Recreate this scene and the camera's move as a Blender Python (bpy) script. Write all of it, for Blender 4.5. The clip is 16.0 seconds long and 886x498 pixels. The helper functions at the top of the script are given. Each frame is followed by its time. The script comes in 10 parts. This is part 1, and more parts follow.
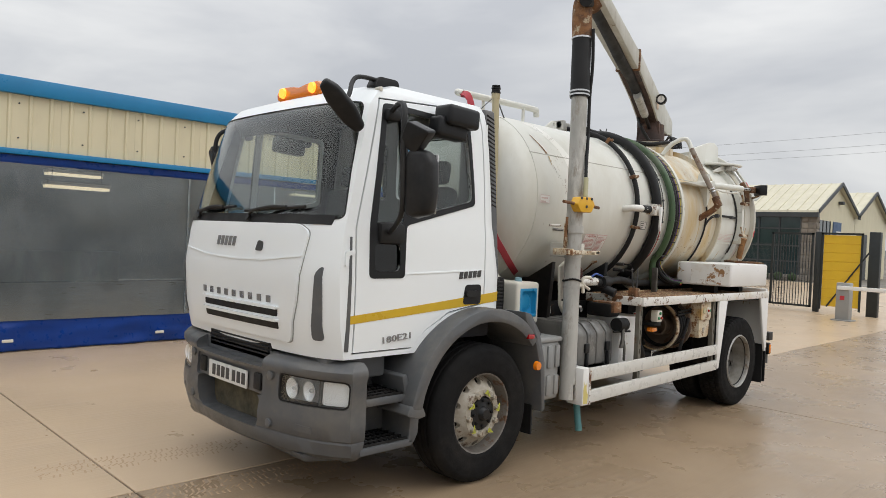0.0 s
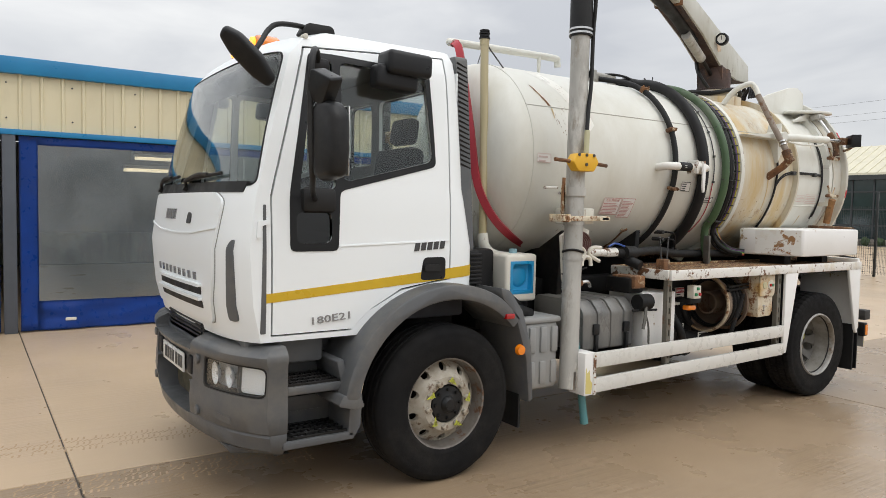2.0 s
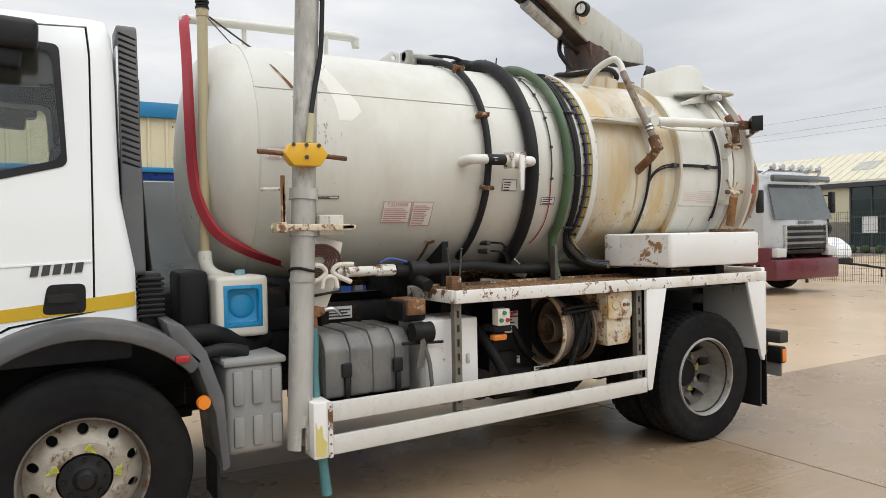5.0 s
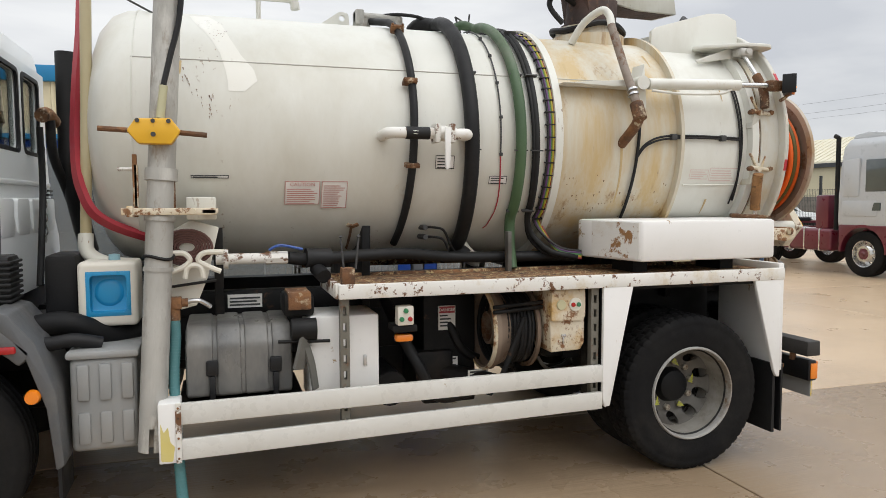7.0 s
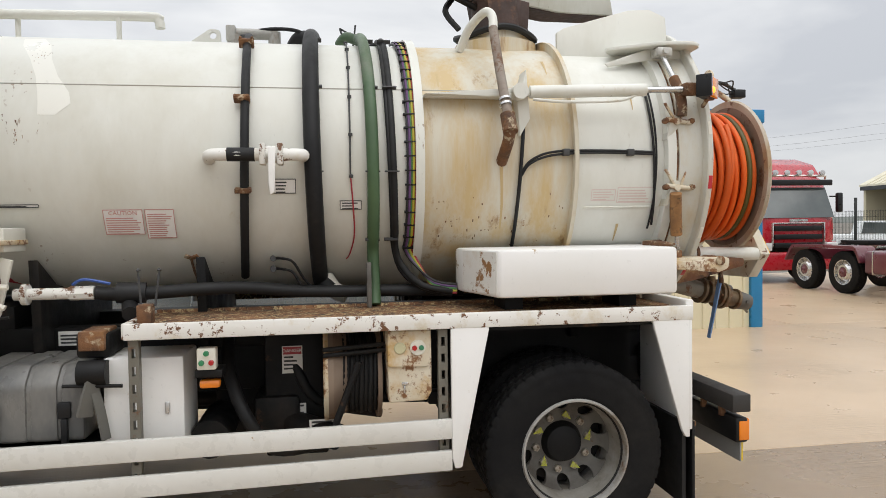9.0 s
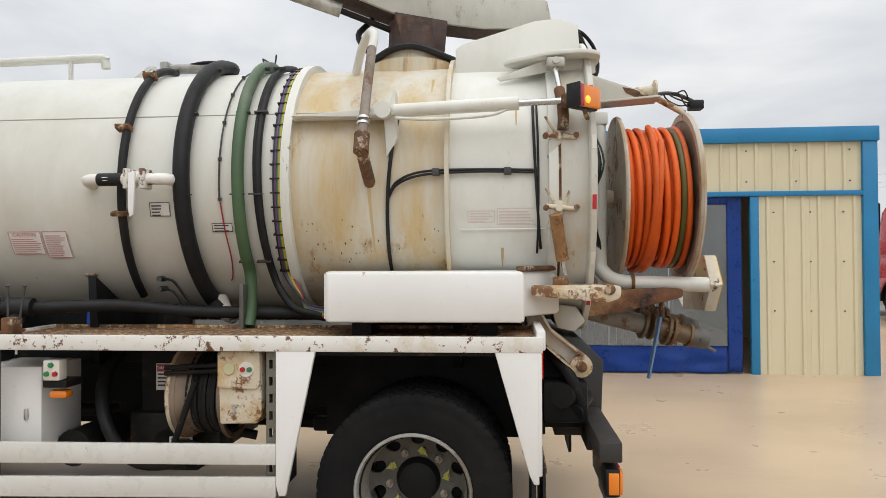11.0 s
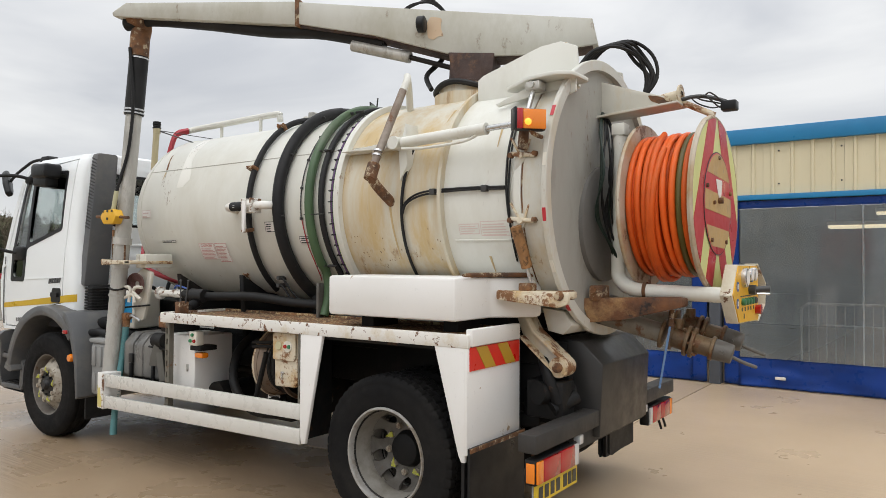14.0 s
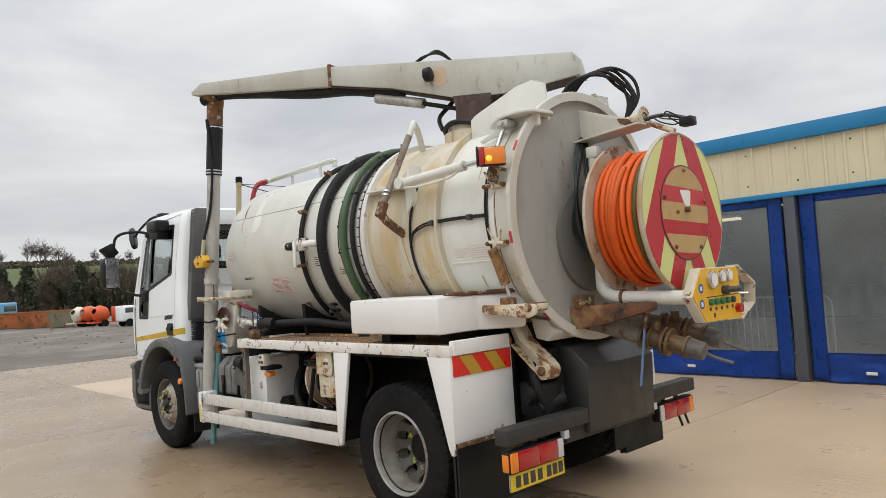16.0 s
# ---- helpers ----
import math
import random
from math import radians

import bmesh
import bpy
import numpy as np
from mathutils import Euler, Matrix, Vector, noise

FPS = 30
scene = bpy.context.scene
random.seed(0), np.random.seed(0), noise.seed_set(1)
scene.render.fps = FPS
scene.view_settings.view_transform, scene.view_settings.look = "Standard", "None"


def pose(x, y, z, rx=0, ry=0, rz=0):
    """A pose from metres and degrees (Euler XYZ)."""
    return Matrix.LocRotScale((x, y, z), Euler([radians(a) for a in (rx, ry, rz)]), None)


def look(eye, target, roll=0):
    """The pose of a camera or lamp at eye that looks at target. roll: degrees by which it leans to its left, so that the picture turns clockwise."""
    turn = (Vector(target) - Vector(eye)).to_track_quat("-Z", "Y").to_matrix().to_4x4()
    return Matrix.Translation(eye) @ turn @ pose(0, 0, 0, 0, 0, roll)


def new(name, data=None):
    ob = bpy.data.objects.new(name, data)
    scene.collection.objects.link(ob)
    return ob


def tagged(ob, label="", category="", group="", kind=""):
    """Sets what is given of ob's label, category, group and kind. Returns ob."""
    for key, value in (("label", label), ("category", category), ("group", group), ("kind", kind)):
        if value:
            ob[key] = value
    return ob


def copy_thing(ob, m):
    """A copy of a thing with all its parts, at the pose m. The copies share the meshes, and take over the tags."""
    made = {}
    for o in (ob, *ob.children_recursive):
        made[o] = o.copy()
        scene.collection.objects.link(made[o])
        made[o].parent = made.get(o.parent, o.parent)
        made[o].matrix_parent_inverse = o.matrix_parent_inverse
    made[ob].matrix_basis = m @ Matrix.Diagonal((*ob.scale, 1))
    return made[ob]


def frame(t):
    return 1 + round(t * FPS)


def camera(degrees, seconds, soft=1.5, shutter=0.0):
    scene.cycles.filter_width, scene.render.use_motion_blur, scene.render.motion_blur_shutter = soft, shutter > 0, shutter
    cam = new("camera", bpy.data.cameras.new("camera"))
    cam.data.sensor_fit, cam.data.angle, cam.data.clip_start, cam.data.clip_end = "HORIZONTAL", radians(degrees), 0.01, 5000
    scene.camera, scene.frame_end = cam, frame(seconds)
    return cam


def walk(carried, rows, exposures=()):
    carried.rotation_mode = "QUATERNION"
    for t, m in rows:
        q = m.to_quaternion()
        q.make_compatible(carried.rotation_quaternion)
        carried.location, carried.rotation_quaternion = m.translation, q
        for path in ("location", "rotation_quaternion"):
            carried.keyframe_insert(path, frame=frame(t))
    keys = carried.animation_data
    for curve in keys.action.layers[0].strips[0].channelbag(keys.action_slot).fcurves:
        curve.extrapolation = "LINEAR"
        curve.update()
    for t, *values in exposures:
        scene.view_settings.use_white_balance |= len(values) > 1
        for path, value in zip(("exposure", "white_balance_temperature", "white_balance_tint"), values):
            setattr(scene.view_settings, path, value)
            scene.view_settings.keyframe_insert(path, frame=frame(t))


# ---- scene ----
cam = camera(63.9, 16.0, soft=0.8)
PATH = [
    (0, (-3.749, -4.459, 1.721), (-2.347, -3.033, 1.688), 2.6),
    (0.5, (-3.459, -4.554, 1.693), (-2.17, -3.026, 1.646), 1.4),
    (1, (-3.135, -4.709, 1.702), (-1.987, -3.075, 1.591), 1.0),
    (1.5, (-2.797, -4.685, 1.698), (-1.676, -3.034, 1.569), 1.6),
    (2, (-2.461, -4.712, 1.692), (-1.35, -3.053, 1.581), 1.1),
    (2.5, (-2.11, -4.793, 1.703), (-1.021, -3.122, 1.555), 2.2),
    (3, (-1.751, -4.764, 1.7), (-0.642, -3.104, 1.582), 2.0),
    (3.5, (-1.41, -4.781, 1.684), (-0.301, -3.117, 1.644), 0.7),
    (4, (-1.015, -4.852, 1.659), (0.042, -3.156, 1.594), 1.1),
    (4.5, (-0.596, -4.818, 1.598), (0.451, -3.114, 1.557), 0.4),
    (4.7, (-0.425, -4.8, 1.593), (0.604, -3.085, 1.558), -0.5),
    (6.8, (1.219, -4.874, 1.702), (1.881, -2.991, 1.582), 0.8),
    (7, (1.379, -4.868, 1.697), (1.98, -2.965, 1.561), -0.2),
    (7.5, (1.749, -4.78, 1.68), (2.311, -2.865, 1.564), 0.6),
    (8, (2.142, -4.79, 1.682), (2.601, -2.847, 1.567), -0.5),
    (8.5, (2.561, -4.805, 1.678), (2.93, -2.846, 1.526), -1.4),
    (9, (2.913, -4.712, 1.697), (3.234, -2.739, 1.634), -0.8),
    (9.5, (3.37, -4.729, 1.65), (3.518, -2.734, 1.667), -0.8),
    (10, (3.799, -4.711, 1.658), (3.853, -2.712, 1.612), -0.6),
    (10.2, (3.97, -4.683, 1.644), (4.009, -2.683, 1.641), -0.4),
    (12.3, (5.748, -4.602, 1.62), (5.009, -2.744, 1.663), -1.1),
    (12.5, (5.92, -4.58, 1.635), (5.113, -2.751, 1.672), -1.2),
    (13, (6.246, -4.496, 1.622), (5.335, -2.716, 1.644), -2.1),
    (13.5, (6.532, -4.413, 1.651), (5.486, -2.71, 1.719), -2.7),
    (14, (6.945, -4.483, 1.654), (5.794, -2.848, 1.694), 0.3),
    (14.5, (7.241, -4.441, 1.662), (5.94, -2.924, 1.742), -1.0),
    (15, (7.509, -4.399, 1.662), (6.118, -2.964, 1.729), -2.1),
    (15.5, (7.877, -4.431, 1.681), (6.431, -3.049, 1.676), -2.8),
    (15.7, (8.002, -4.359, 1.69), (6.531, -3.004, 1.7), -3.7),
    (16, (8.125, -4.347, 1.678), (6.674, -2.975, 1.768), -3.7),
]
walk(cam, [(t, look(eye, target, roll)) for t, eye, target, roll in PATH],
     [(0, -0.06), (1.5, 0.08), (4.5, 0.12), (7, 0.12), (9, 0.12), (10, 0.06), (12.5, 0.06), (14.0, 0.05), (16, -0.03)])

# ---- light ----
world = bpy.data.worlds.new("overcast_sky")
scene.world = world
world.use_nodes = True
wn, wl = world.node_tree.nodes, world.node_tree.links
wn.clear()


def wnode(kind, **values):
    n = wn.new(kind)
    for key, value in values.items():
        n.inputs[key].default_value = value
    return n


sky = wn.new("ShaderNodeTexSky")
sky.sky_type, sky.sun_disc = "NISHITA", False
sky.sun_elevation, sky.sun_rotation = radians(52), radians(157)
coord = wn.new("ShaderNodeTexCoord")
split = wn.new("ShaderNodeSeparateXYZ")
wl.new(coord.outputs["Generated"], split.inputs[0])
# overcast gradient: brightest overhead, falling off smoothly to the horizon
up = wn.new("ShaderNodeMath")
up.operation, up.use_clamp = "MAXIMUM", True
wl.new(split.outputs["Z"], up.inputs[0])
up.inputs[1].default_value = 0.0
square = wn.new("ShaderNodeMath")
square.operation = "POWER"
wl.new(up.outputs[0], square.inputs[0])
square.inputs[1].default_value = 2.0
grad = wn.new("ShaderNodeMath")
grad.operation = "MULTIPLY_ADD"
wl.new(square.outputs[0], grad.inputs[0])
grad.inputs[1].default_value, grad.inputs[2].default_value = 1.25, 0.70
stretch = wnode("ShaderNodeMapping", Scale=(1.0, 1.0, 3.2))
wl.new(coord.outputs["Generated"], stretch.inputs[0])
cloud = wnode("ShaderNodeTexNoise", Scale=2.3, Detail=5.0, Roughness=0.52, Distortion=0.4)
wl.new(stretch.outputs[0], cloud.inputs["Vector"])
tone = wn.new("ShaderNodeValToRGB")
tone.color_ramp.elements[0].position, tone.color_ramp.elements[0].color = 0.33, (0.63, 0.65, 0.69, 1)
tone.color_ramp.elements[1].position, tone.color_ramp.elements[1].color = 0.66, (0.95, 0.955, 0.955, 1)
wl.new(cloud.outputs[0], tone.inputs[0])
lit = wn.new("ShaderNodeMix")
lit.data_type, lit.blend_type = "RGBA", "MULTIPLY"
lit.inputs[0].default_value = 1.0
wl.new(tone.outputs[0], lit.inputs[6])
wl.new(grad.outputs[0], lit.inputs[7])
back_sky = wnode("ShaderNodeBackground", Strength=0.10)
wl.new(sky.outputs[0], back_sky.inputs[0])
back_cloud = wnode("ShaderNodeBackground", Strength=1.22)
wl.new(lit.outputs[2], back_cloud.inputs[0])
mix = wnode("ShaderNodeMixShader", Fac=0.93)
wl.new(back_sky.outputs[0], mix.inputs[1])
wl.new(back_cloud.outputs[0], mix.inputs[2])
wout = wn.new("ShaderNodeOutputWorld")
wl.new(mix.outputs[0], wout.inputs[0])

sun = new("sun", bpy.data.lights.new("sun", "SUN"))
sun.data.energy, sun.data.angle, sun.data.color = 0.85, radians(55), (1.0, 0.975, 0.94)
sun.matrix_world = look((3.0, -7.0, 9.8), (0.0, 0, 0))

# ---- materials ----
def rgba(c):
    return (c[0], c[1], c[2], 1.0)


def surf(name, base, other=None, rough=0.5, metal=0.0, big=1.5, fine=40.0, bump=0.08, stain=None, stain_at=(0.58, 0.72),
         stain_scale=3.0, coat=0.0, dirt=None, dirt_at=(0.5, 0.75), rand=0.0, stretch=(1, 1, 1), rough_var=0.12, spec=0.5, specks=None):
    """A painted or raw surface: a broad drift of tone, fine grain with relief, and stains with a shape of their own."""
    m = bpy.data.materials.new(name)
    m.use_nodes = True
    n, l = m.node_tree.nodes, m.node_tree.links
    p = n["Principled BSDF"]
    p.inputs["Metallic"].default_value = metal
    p.inputs["Coat Weight"].default_value = coat
    p.inputs["Specular IOR Level"].default_value = spec
    p.inputs["Coat Roughness"].default_value = 0.08
    co = n.new("ShaderNodeTexCoord")
    mp = n.new("ShaderNodeMapping")
    mp.inputs["Scale"].default_value = stretch
    l.new(co.outputs["Object"], mp.inputs[0])

    def noise_at(scale, detail=4.0, rough_=0.6):
        t = n.new("ShaderNodeTexNoise")
        t.inputs["Scale"].default_value, t.inputs["Detail"].default_value, t.inputs["Roughness"].default_value = scale, detail, rough_
        l.new(mp.outputs[0], t.inputs["Vector"])
        return t.outputs[0]

    def ramp(src, a, b):
        r = n.new("ShaderNodeMapRange")
        r.inputs[1].default_value, r.inputs[2].default_value = a, b
        l.new(src, r.inputs[0])
        return r.outputs[0]

    def mixed(fac, a, b):
        x = n.new("ShaderNodeMix")
        x.data_type = "RGBA"
        l.new(fac, x.inputs[0])
        for slot, v in ((6, a), (7, b)):
            if isinstance(v, tuple):
                x.inputs[slot].default_value = rgba(v)
            else:
                l.new(v, x.inputs[slot])
        return x.outputs[2]

    other = other or tuple(c * 0.86 for c in base)
    col = mixed(ramp(noise_at(big), 0.35, 0.65), base, other)
    grain = noise_at(fine, 6.0, 0.65)
    if bump:
        col = mixed(ramp(grain, 0.62, 0.8), col, tuple(c * 0.8 for c in base))
    if dirt:
        col = mixed(ramp(noise_at(stain_scale * 0.4, 6.0, 0.7), *dirt_at), col, dirt)
    if stain:
        col = mixed(ramp(noise_at(stain_scale, 8.0, 0.72), *stain_at), col, stain)
    if specks:
        patch = n.new("ShaderNodeMath")
        patch.operation = "MULTIPLY"
        l.new(ramp(noise_at(34.0, 3.0, 0.6), 0.63, 0.67), patch.inputs[0])
        l.new(ramp(noise_at(1.3, 3.0), 0.57, 0.64), patch.inputs[1])
        col = mixed(patch.outputs[0], col, specks)
    if rand:
        info = n.new("ShaderNodeObjectInfo")
        hsv = n.new("ShaderNodeHueSaturation")
        l.new(ramp_to(n, l, info.outputs["Random"], 1 - rand, 1 + rand), hsv.inputs["Value"])
        l.new(col, hsv.inputs["Color"])
        col = hsv.outputs[0]
    l.new(col, p.inputs["Base Color"])
    rr = n.new("ShaderNodeMapRange")
    rr.inputs[1].default_value, rr.inputs[2].default_value = 0.3, 0.7
    rr.inputs[3].default_value, rr.inputs[4].default_value = max(0.03, rough - rough_var), min(1.0, rough + rough_var)
    l.new(noise_at(big * 5, 5.0), rr.inputs[0])
    l.new(rr.outputs[0], p.inputs["Roughness"])
    if bump:
        b = n.new("ShaderNodeBump")
        b.inputs["Strength"].default_value, b.inputs["Distance"].default_value = bump, 0.01
        l.new(grain, b.inputs["Height"])
        l.new(b.outputs[0], p.inputs["Normal"])
    return m


def ramp_to(n, l, src, lo, hi):
    r = n.new("ShaderNodeMapRange")
    r.inputs[3].default_value, r.inputs[4].default_value = lo, hi
    l.new(src, r.inputs[0])
    return r.outputs[0]


def glassy(name, tint, gloss_rough=0.02, haze=0.0, haze_tint=(0.5, 0.5, 0.5), gloss_base=0.05):
    """A thin clear sheet: lets light straight through and mirrors by Fresnel; haze: a milky share."""
    m = bpy.data.materials.new(name)
    m.use_nodes = True
    n, l = m.node_tree.nodes, m.node_tree.links
    n.remove(n["Principled BSDF"])
    clear = n.new("ShaderNodeBsdfTransparent")
    clear.inputs[0].default_value = rgba(tint)
    body = clear.outputs[0]
    if haze:
        milky = n.new("ShaderNodeBsdfDiffuse")
        milky.inputs[0].default_value = rgba(haze_tint)
        a = n.new("ShaderNodeMixShader")
        co = n.new("ShaderNodeTexCoord")
        t = n.new("ShaderNodeTexNoise")
        t.inputs["Scale"].default_value, t.inputs["Detail"].default_value = 1.7, 5.0
        l.new(co.outputs["Object"], t.inputs["Vector"])
        l.new(ramp_to(n, l, t.outputs[0], haze * 0.4, haze * 1.6), a.inputs[0])
        l.new(body, a.inputs[1])
        l.new(milky.outputs[0], a.inputs[2])
        body = a.outputs[0]
    gloss = n.new("ShaderNodeBsdfGlossy")
    gloss.inputs["Roughness"].default_value = gloss_rough
    edge = n.new("ShaderNodeLayerWeight")
    edge.inputs[0].default_value = 0.5
    steep = n.new("ShaderNodeMath")
    steep.operation = "POWER"
    l.new(edge.outputs["Facing"], steep.inputs[0])
    steep.inputs[1].default_value = 4.0
    share = n.new("ShaderNodeMath")
    share.operation = "MULTIPLY_ADD"
    l.new(steep.outputs[0], share.inputs[0])
    share.inputs[1].default_value, share.inputs[2].default_value = 0.9, gloss_base
    x = n.new("ShaderNodeMixShader")
    l.new(share.outputs[0], x.inputs[0])
    l.new(body, x.inputs[1])
    l.new(gloss.outputs[0], x.inputs[2])
    l.new(x.outputs[0], n["Material Output"].inputs[0])
    return m


def glow(name, colour, strength):
    m = bpy.data.materials.new(name)
    m.use_nodes = True
    p = m.node_tree.nodes["Principled BSDF"]
    p.inputs["Base Color"].default_value = rgba(colour)
    p.inputs["Emission Color"].default_value = rgba(colour)
    p.inputs["Emission Strength"].default_value = strength
    p.inputs["Roughness"].default_value = 0.2
    return m


RUST = (0.15, 0.068, 0.030)
WHITE = surf("white_paint", (0.83, 0.86, 0.865), (0.81, 0.84, 0.845), 0.36, coat=0.22, bump=0.0, fine=160, big=0.7, rough_var=0.03)
TANKW = surf("tank_paint", (0.72, 0.72, 0.665), (0.665, 0.66, 0.60), 0.44, specks=(0.25, 0.16, 0.09), coat=0.04, bump=0.02, fine=60, big=0.8, stain=(0.50, 0.41, 0.27), stain_at=(0.64, 0.74),
             stain_scale=2.6, dirt=(0.60, 0.585, 0.51), dirt_at=(0.46, 0.66), stretch=(1.0, 1.0, 0.4))
TANKY = surf("stained_tank_paint", (0.63, 0.605, 0.525), (0.565, 0.51, 0.39), 0.48, specks=(0.13, 0.07, 0.035), bump=0.05, fine=50, big=1.2, stain=(0.33, 0.19, 0.08), stain_at=(0.58, 0.70),
             stain_scale=7.0, dirt=(0.55, 0.41, 0.21), dirt_at=(0.44, 0.62), stretch=(1.0, 1.0, 0.13))
BOOMW = surf("grimy_boom_paint", (0.56, 0.56, 0.51), (0.47, 0.46, 0.40), 0.5, bump=0.05, fine=50, big=2.0, stain=(0.17, 0.10, 0.055), stain_at=(0.60, 0.68), stain_scale=4.0, dirt=(0.40, 0.385, 0.31), dirt_at=(0.45, 0.65), stretch=(1.0, 1.0, 0.5))
WORN = surf("worn_white_paint", (0.74, 0.73, 0.69), (0.66, 0.64, 0.58), 0.45, bump=0.1, fine=45, stain=RUST, stain_at=(0.51, 0.55), stain_scale=9.0)
CHIPPED = surf("chipped_white_paint", (0.78, 0.77, 0.73), (0.72, 0.70, 0.65), 0.42, bump=0.08, fine=45, stain=RUST, stain_at=(0.575, 0.60), stain_scale=15.0, dirt=(0.62, 0.55, 0.42), dirt_at=(0.55, 0.72))
CTRLP = surf("stained_cream_paint", (0.66, 0.60, 0.48), (0.58, 0.49, 0.34), 0.5, bump=0.08, big=4, stain=(0.22, 0.10, 0.04), stain_at=(0.515, 0.575), stain_scale=11.0, dirt=(0.52, 0.33, 0.12), dirt_at=(0.48, 0.66))
BOOT = surf("greasy_rust_boot", (0.34, 0.17, 0.06), (0.20, 0.10, 0.04), 0.6, bump=0.5, fine=40, big=12, stain=(0.10, 0.05, 0.02), stain_at=(0.55, 0.62), stain_scale=16)
CLEANW = surf("white_panel_paint", (0.80, 0.79, 0.77), (0.75, 0.74, 0.71), 0.38, bump=0.03, stain=(0.38, 0.27, 0.15), stain_at=(0.645, 0.68), stain_scale=7.0)
RUSTY = surf("rust", (0.20, 0.092, 0.038), (0.08, 0.044, 0.027), 0.85, bump=0.6, fine=70, big=9, stain=(0.46, 0.38, 0.26), stain_at=(0.55, 0.62), stain_scale=14, dirt=(0.25, 0.12, 0.05), dirt_at=(0.5, 0.6))
RUSTDECK = surf("rusted_deck", (0.26, 0.125, 0.055), (0.11, 0.052, 0.027), 0.85, bump=0.7, fine=60, big=9, stain=(0.50, 0.38, 0.20), stain_at=(0.53, 0.58), stain_scale=36, dirt=(0.055, 0.032, 0.02), dirt_at=(0.52, 0.58))
YELLOW = surf("yellow_paint", (0.80, 0.46, 0.03), (0.70, 0.38, 0.02), 0.4, bump=0.04, stain=RUST, stain_at=(0.62, 0.67))
STRIPE = surf("yellow_tape", (0.62, 0.40, 0.02), (0.55, 0.35, 0.015), 0.35, bump=0.01)
GREYP = surf("grey_plastic", (0.105, 0.109, 0.114), (0.082, 0.086, 0.090), 0.42, spec=0.45, bump=0.08, fine=180, dirt=(0.15, 0.14, 0.125), dirt_at=(0.5, 0.7))
DARKP = surf("dark_plastic", (0.013, 0.0135, 0.015), (0.009, 0.0095, 0.010), 0.38, spec=0.28, bump=0.06, fine=160, dirt=(0.03, 0.028, 0.027), dirt_at=(0.55, 0.75))
RUSTEDGE = surf("rust_eaten_paint", (0.76, 0.75, 0.71), (0.70, 0.68, 0.62), 0.5, bump=0.15, fine=40, stain=(0.30, 0.155, 0.06), stain_at=(0.515, 0.545), stain_scale=4.5, dirt=(0.60, 0.50, 0.36), dirt_at=(0.5, 0.7))
BATP = surf("sun_bleached_plastic", (0.29, 0.295, 0.29), (0.24, 0.245, 0.24), 0.6, bump=0.12, fine=120, dirt=(0.28, 0.27, 0.25), dirt_at=(0.5, 0.65))
BLACK = surf("black_rubber", (0.010, 0.010, 0.011), (0.017, 0.017, 0.017), 0.55, spec=0.3, bump=0.1, fine=90, dirt=(0.035, 0.033, 0.03), dirt_at=(0.55, 0.7))
TYRE = surf("tyre_rubber", (0.009, 0.009, 0.0095), (0.014, 0.0135, 0.013), 0.8, spec=0.12, bump=0.2, fine=70, big=3, dirt=(0.022, 0.020, 0.018), dirt_at=(0.52, 0.65))
CHASSIS = surf("chassis_black", (0.0065, 0.007, 0.008), (0.012, 0.0115, 0.011), 0.55, spec=0.22, bump=0.15, fine=50, dirt=(0.026, 0.021, 0.017), dirt_at=(0.52, 0.65), stain=(0.08, 0.04, 0.02), stain_at=(0.62, 0.68))
ALU = surf("weathered_aluminium", (0.47, 0.46, 0.43), (0.35, 0.34, 0.31), 0.5, metal=0.3, bump=0.2, fine=50, big=6, stain=(0.26, 0.22, 0.17), stain_at=(0.54, 0.68), stain_scale=9, dirt=(0.55, 0.54, 0.50), dirt_at=(0.5, 0.6), stretch=(1, 1, 0.35))
STEEL = surf("wheel_steel", (0.42, 0.415, 0.395), (0.33, 0.32, 0.30), 0.45, metal=0.25, bump=0.1, fine=60, dirt=(0.22, 0.19, 0.15), dirt_at=(0.46, 0.6), stain=(0.16, 0.10, 0.06), stain_at=(0.57, 0.66), stain_scale=9)
# grimy steel, its grey lowered for the shade in the deep wheel dish
DISCSTEEL = surf("grimy_shaded_steel", (0.155, 0.147, 0.13), (0.115, 0.107, 0.095), 0.55, metal=0.2, bump=0.1, fine=60, dirt=(0.08, 0.07, 0.06), dirt_at=(0.5, 0.7), stain=(0.12, 0.07, 0.04), stain_at=(0.64, 0.72), stain_scale=12)
# dull rim steel, darkened for the shade inside the barrel
WELLSTEEL = surf("dull_shaded_rim_well", (0.30, 0.285, 0.255), (0.22, 0.205, 0.18), 0.55, metal=0.2, bump=0.12, fine=50, big=7, dirt=(0.17, 0.15, 0.12), dirt_at=(0.5, 0.7), stain=(0.13, 0.065, 0.03), stain_at=(0.64, 0.70), stain_scale=12)
CHROME = surf("bare_steel", (0.62, 0.62, 0.61), (0.5, 0.5, 0.5), 0.25, metal=0.9, bump=0.03)
GREENHOSE = surf("green_hose", (0.070, 0.130, 0.058), (0.052, 0.098, 0.046), 0.5, bump=0.12, fine=80, dirt=(0.17, 0.19, 0.14), dirt_at=(0.55, 0.8))
TEALHOSE = surf("teal_hose", (0.10, 0.27, 0.28), (0.08, 0.21, 0.22), 0.42, bump=0.05)
ORANGE = surf("orange_hose", (0.76, 0.125, 0.014), (0.60, 0.092, 0.012), 0.5, spec=0.3, bump=0.06, fine=60, big=3, dirt=(0.38, 0.12, 0.045), dirt_at=(0.48, 0.8), rand=0.16)
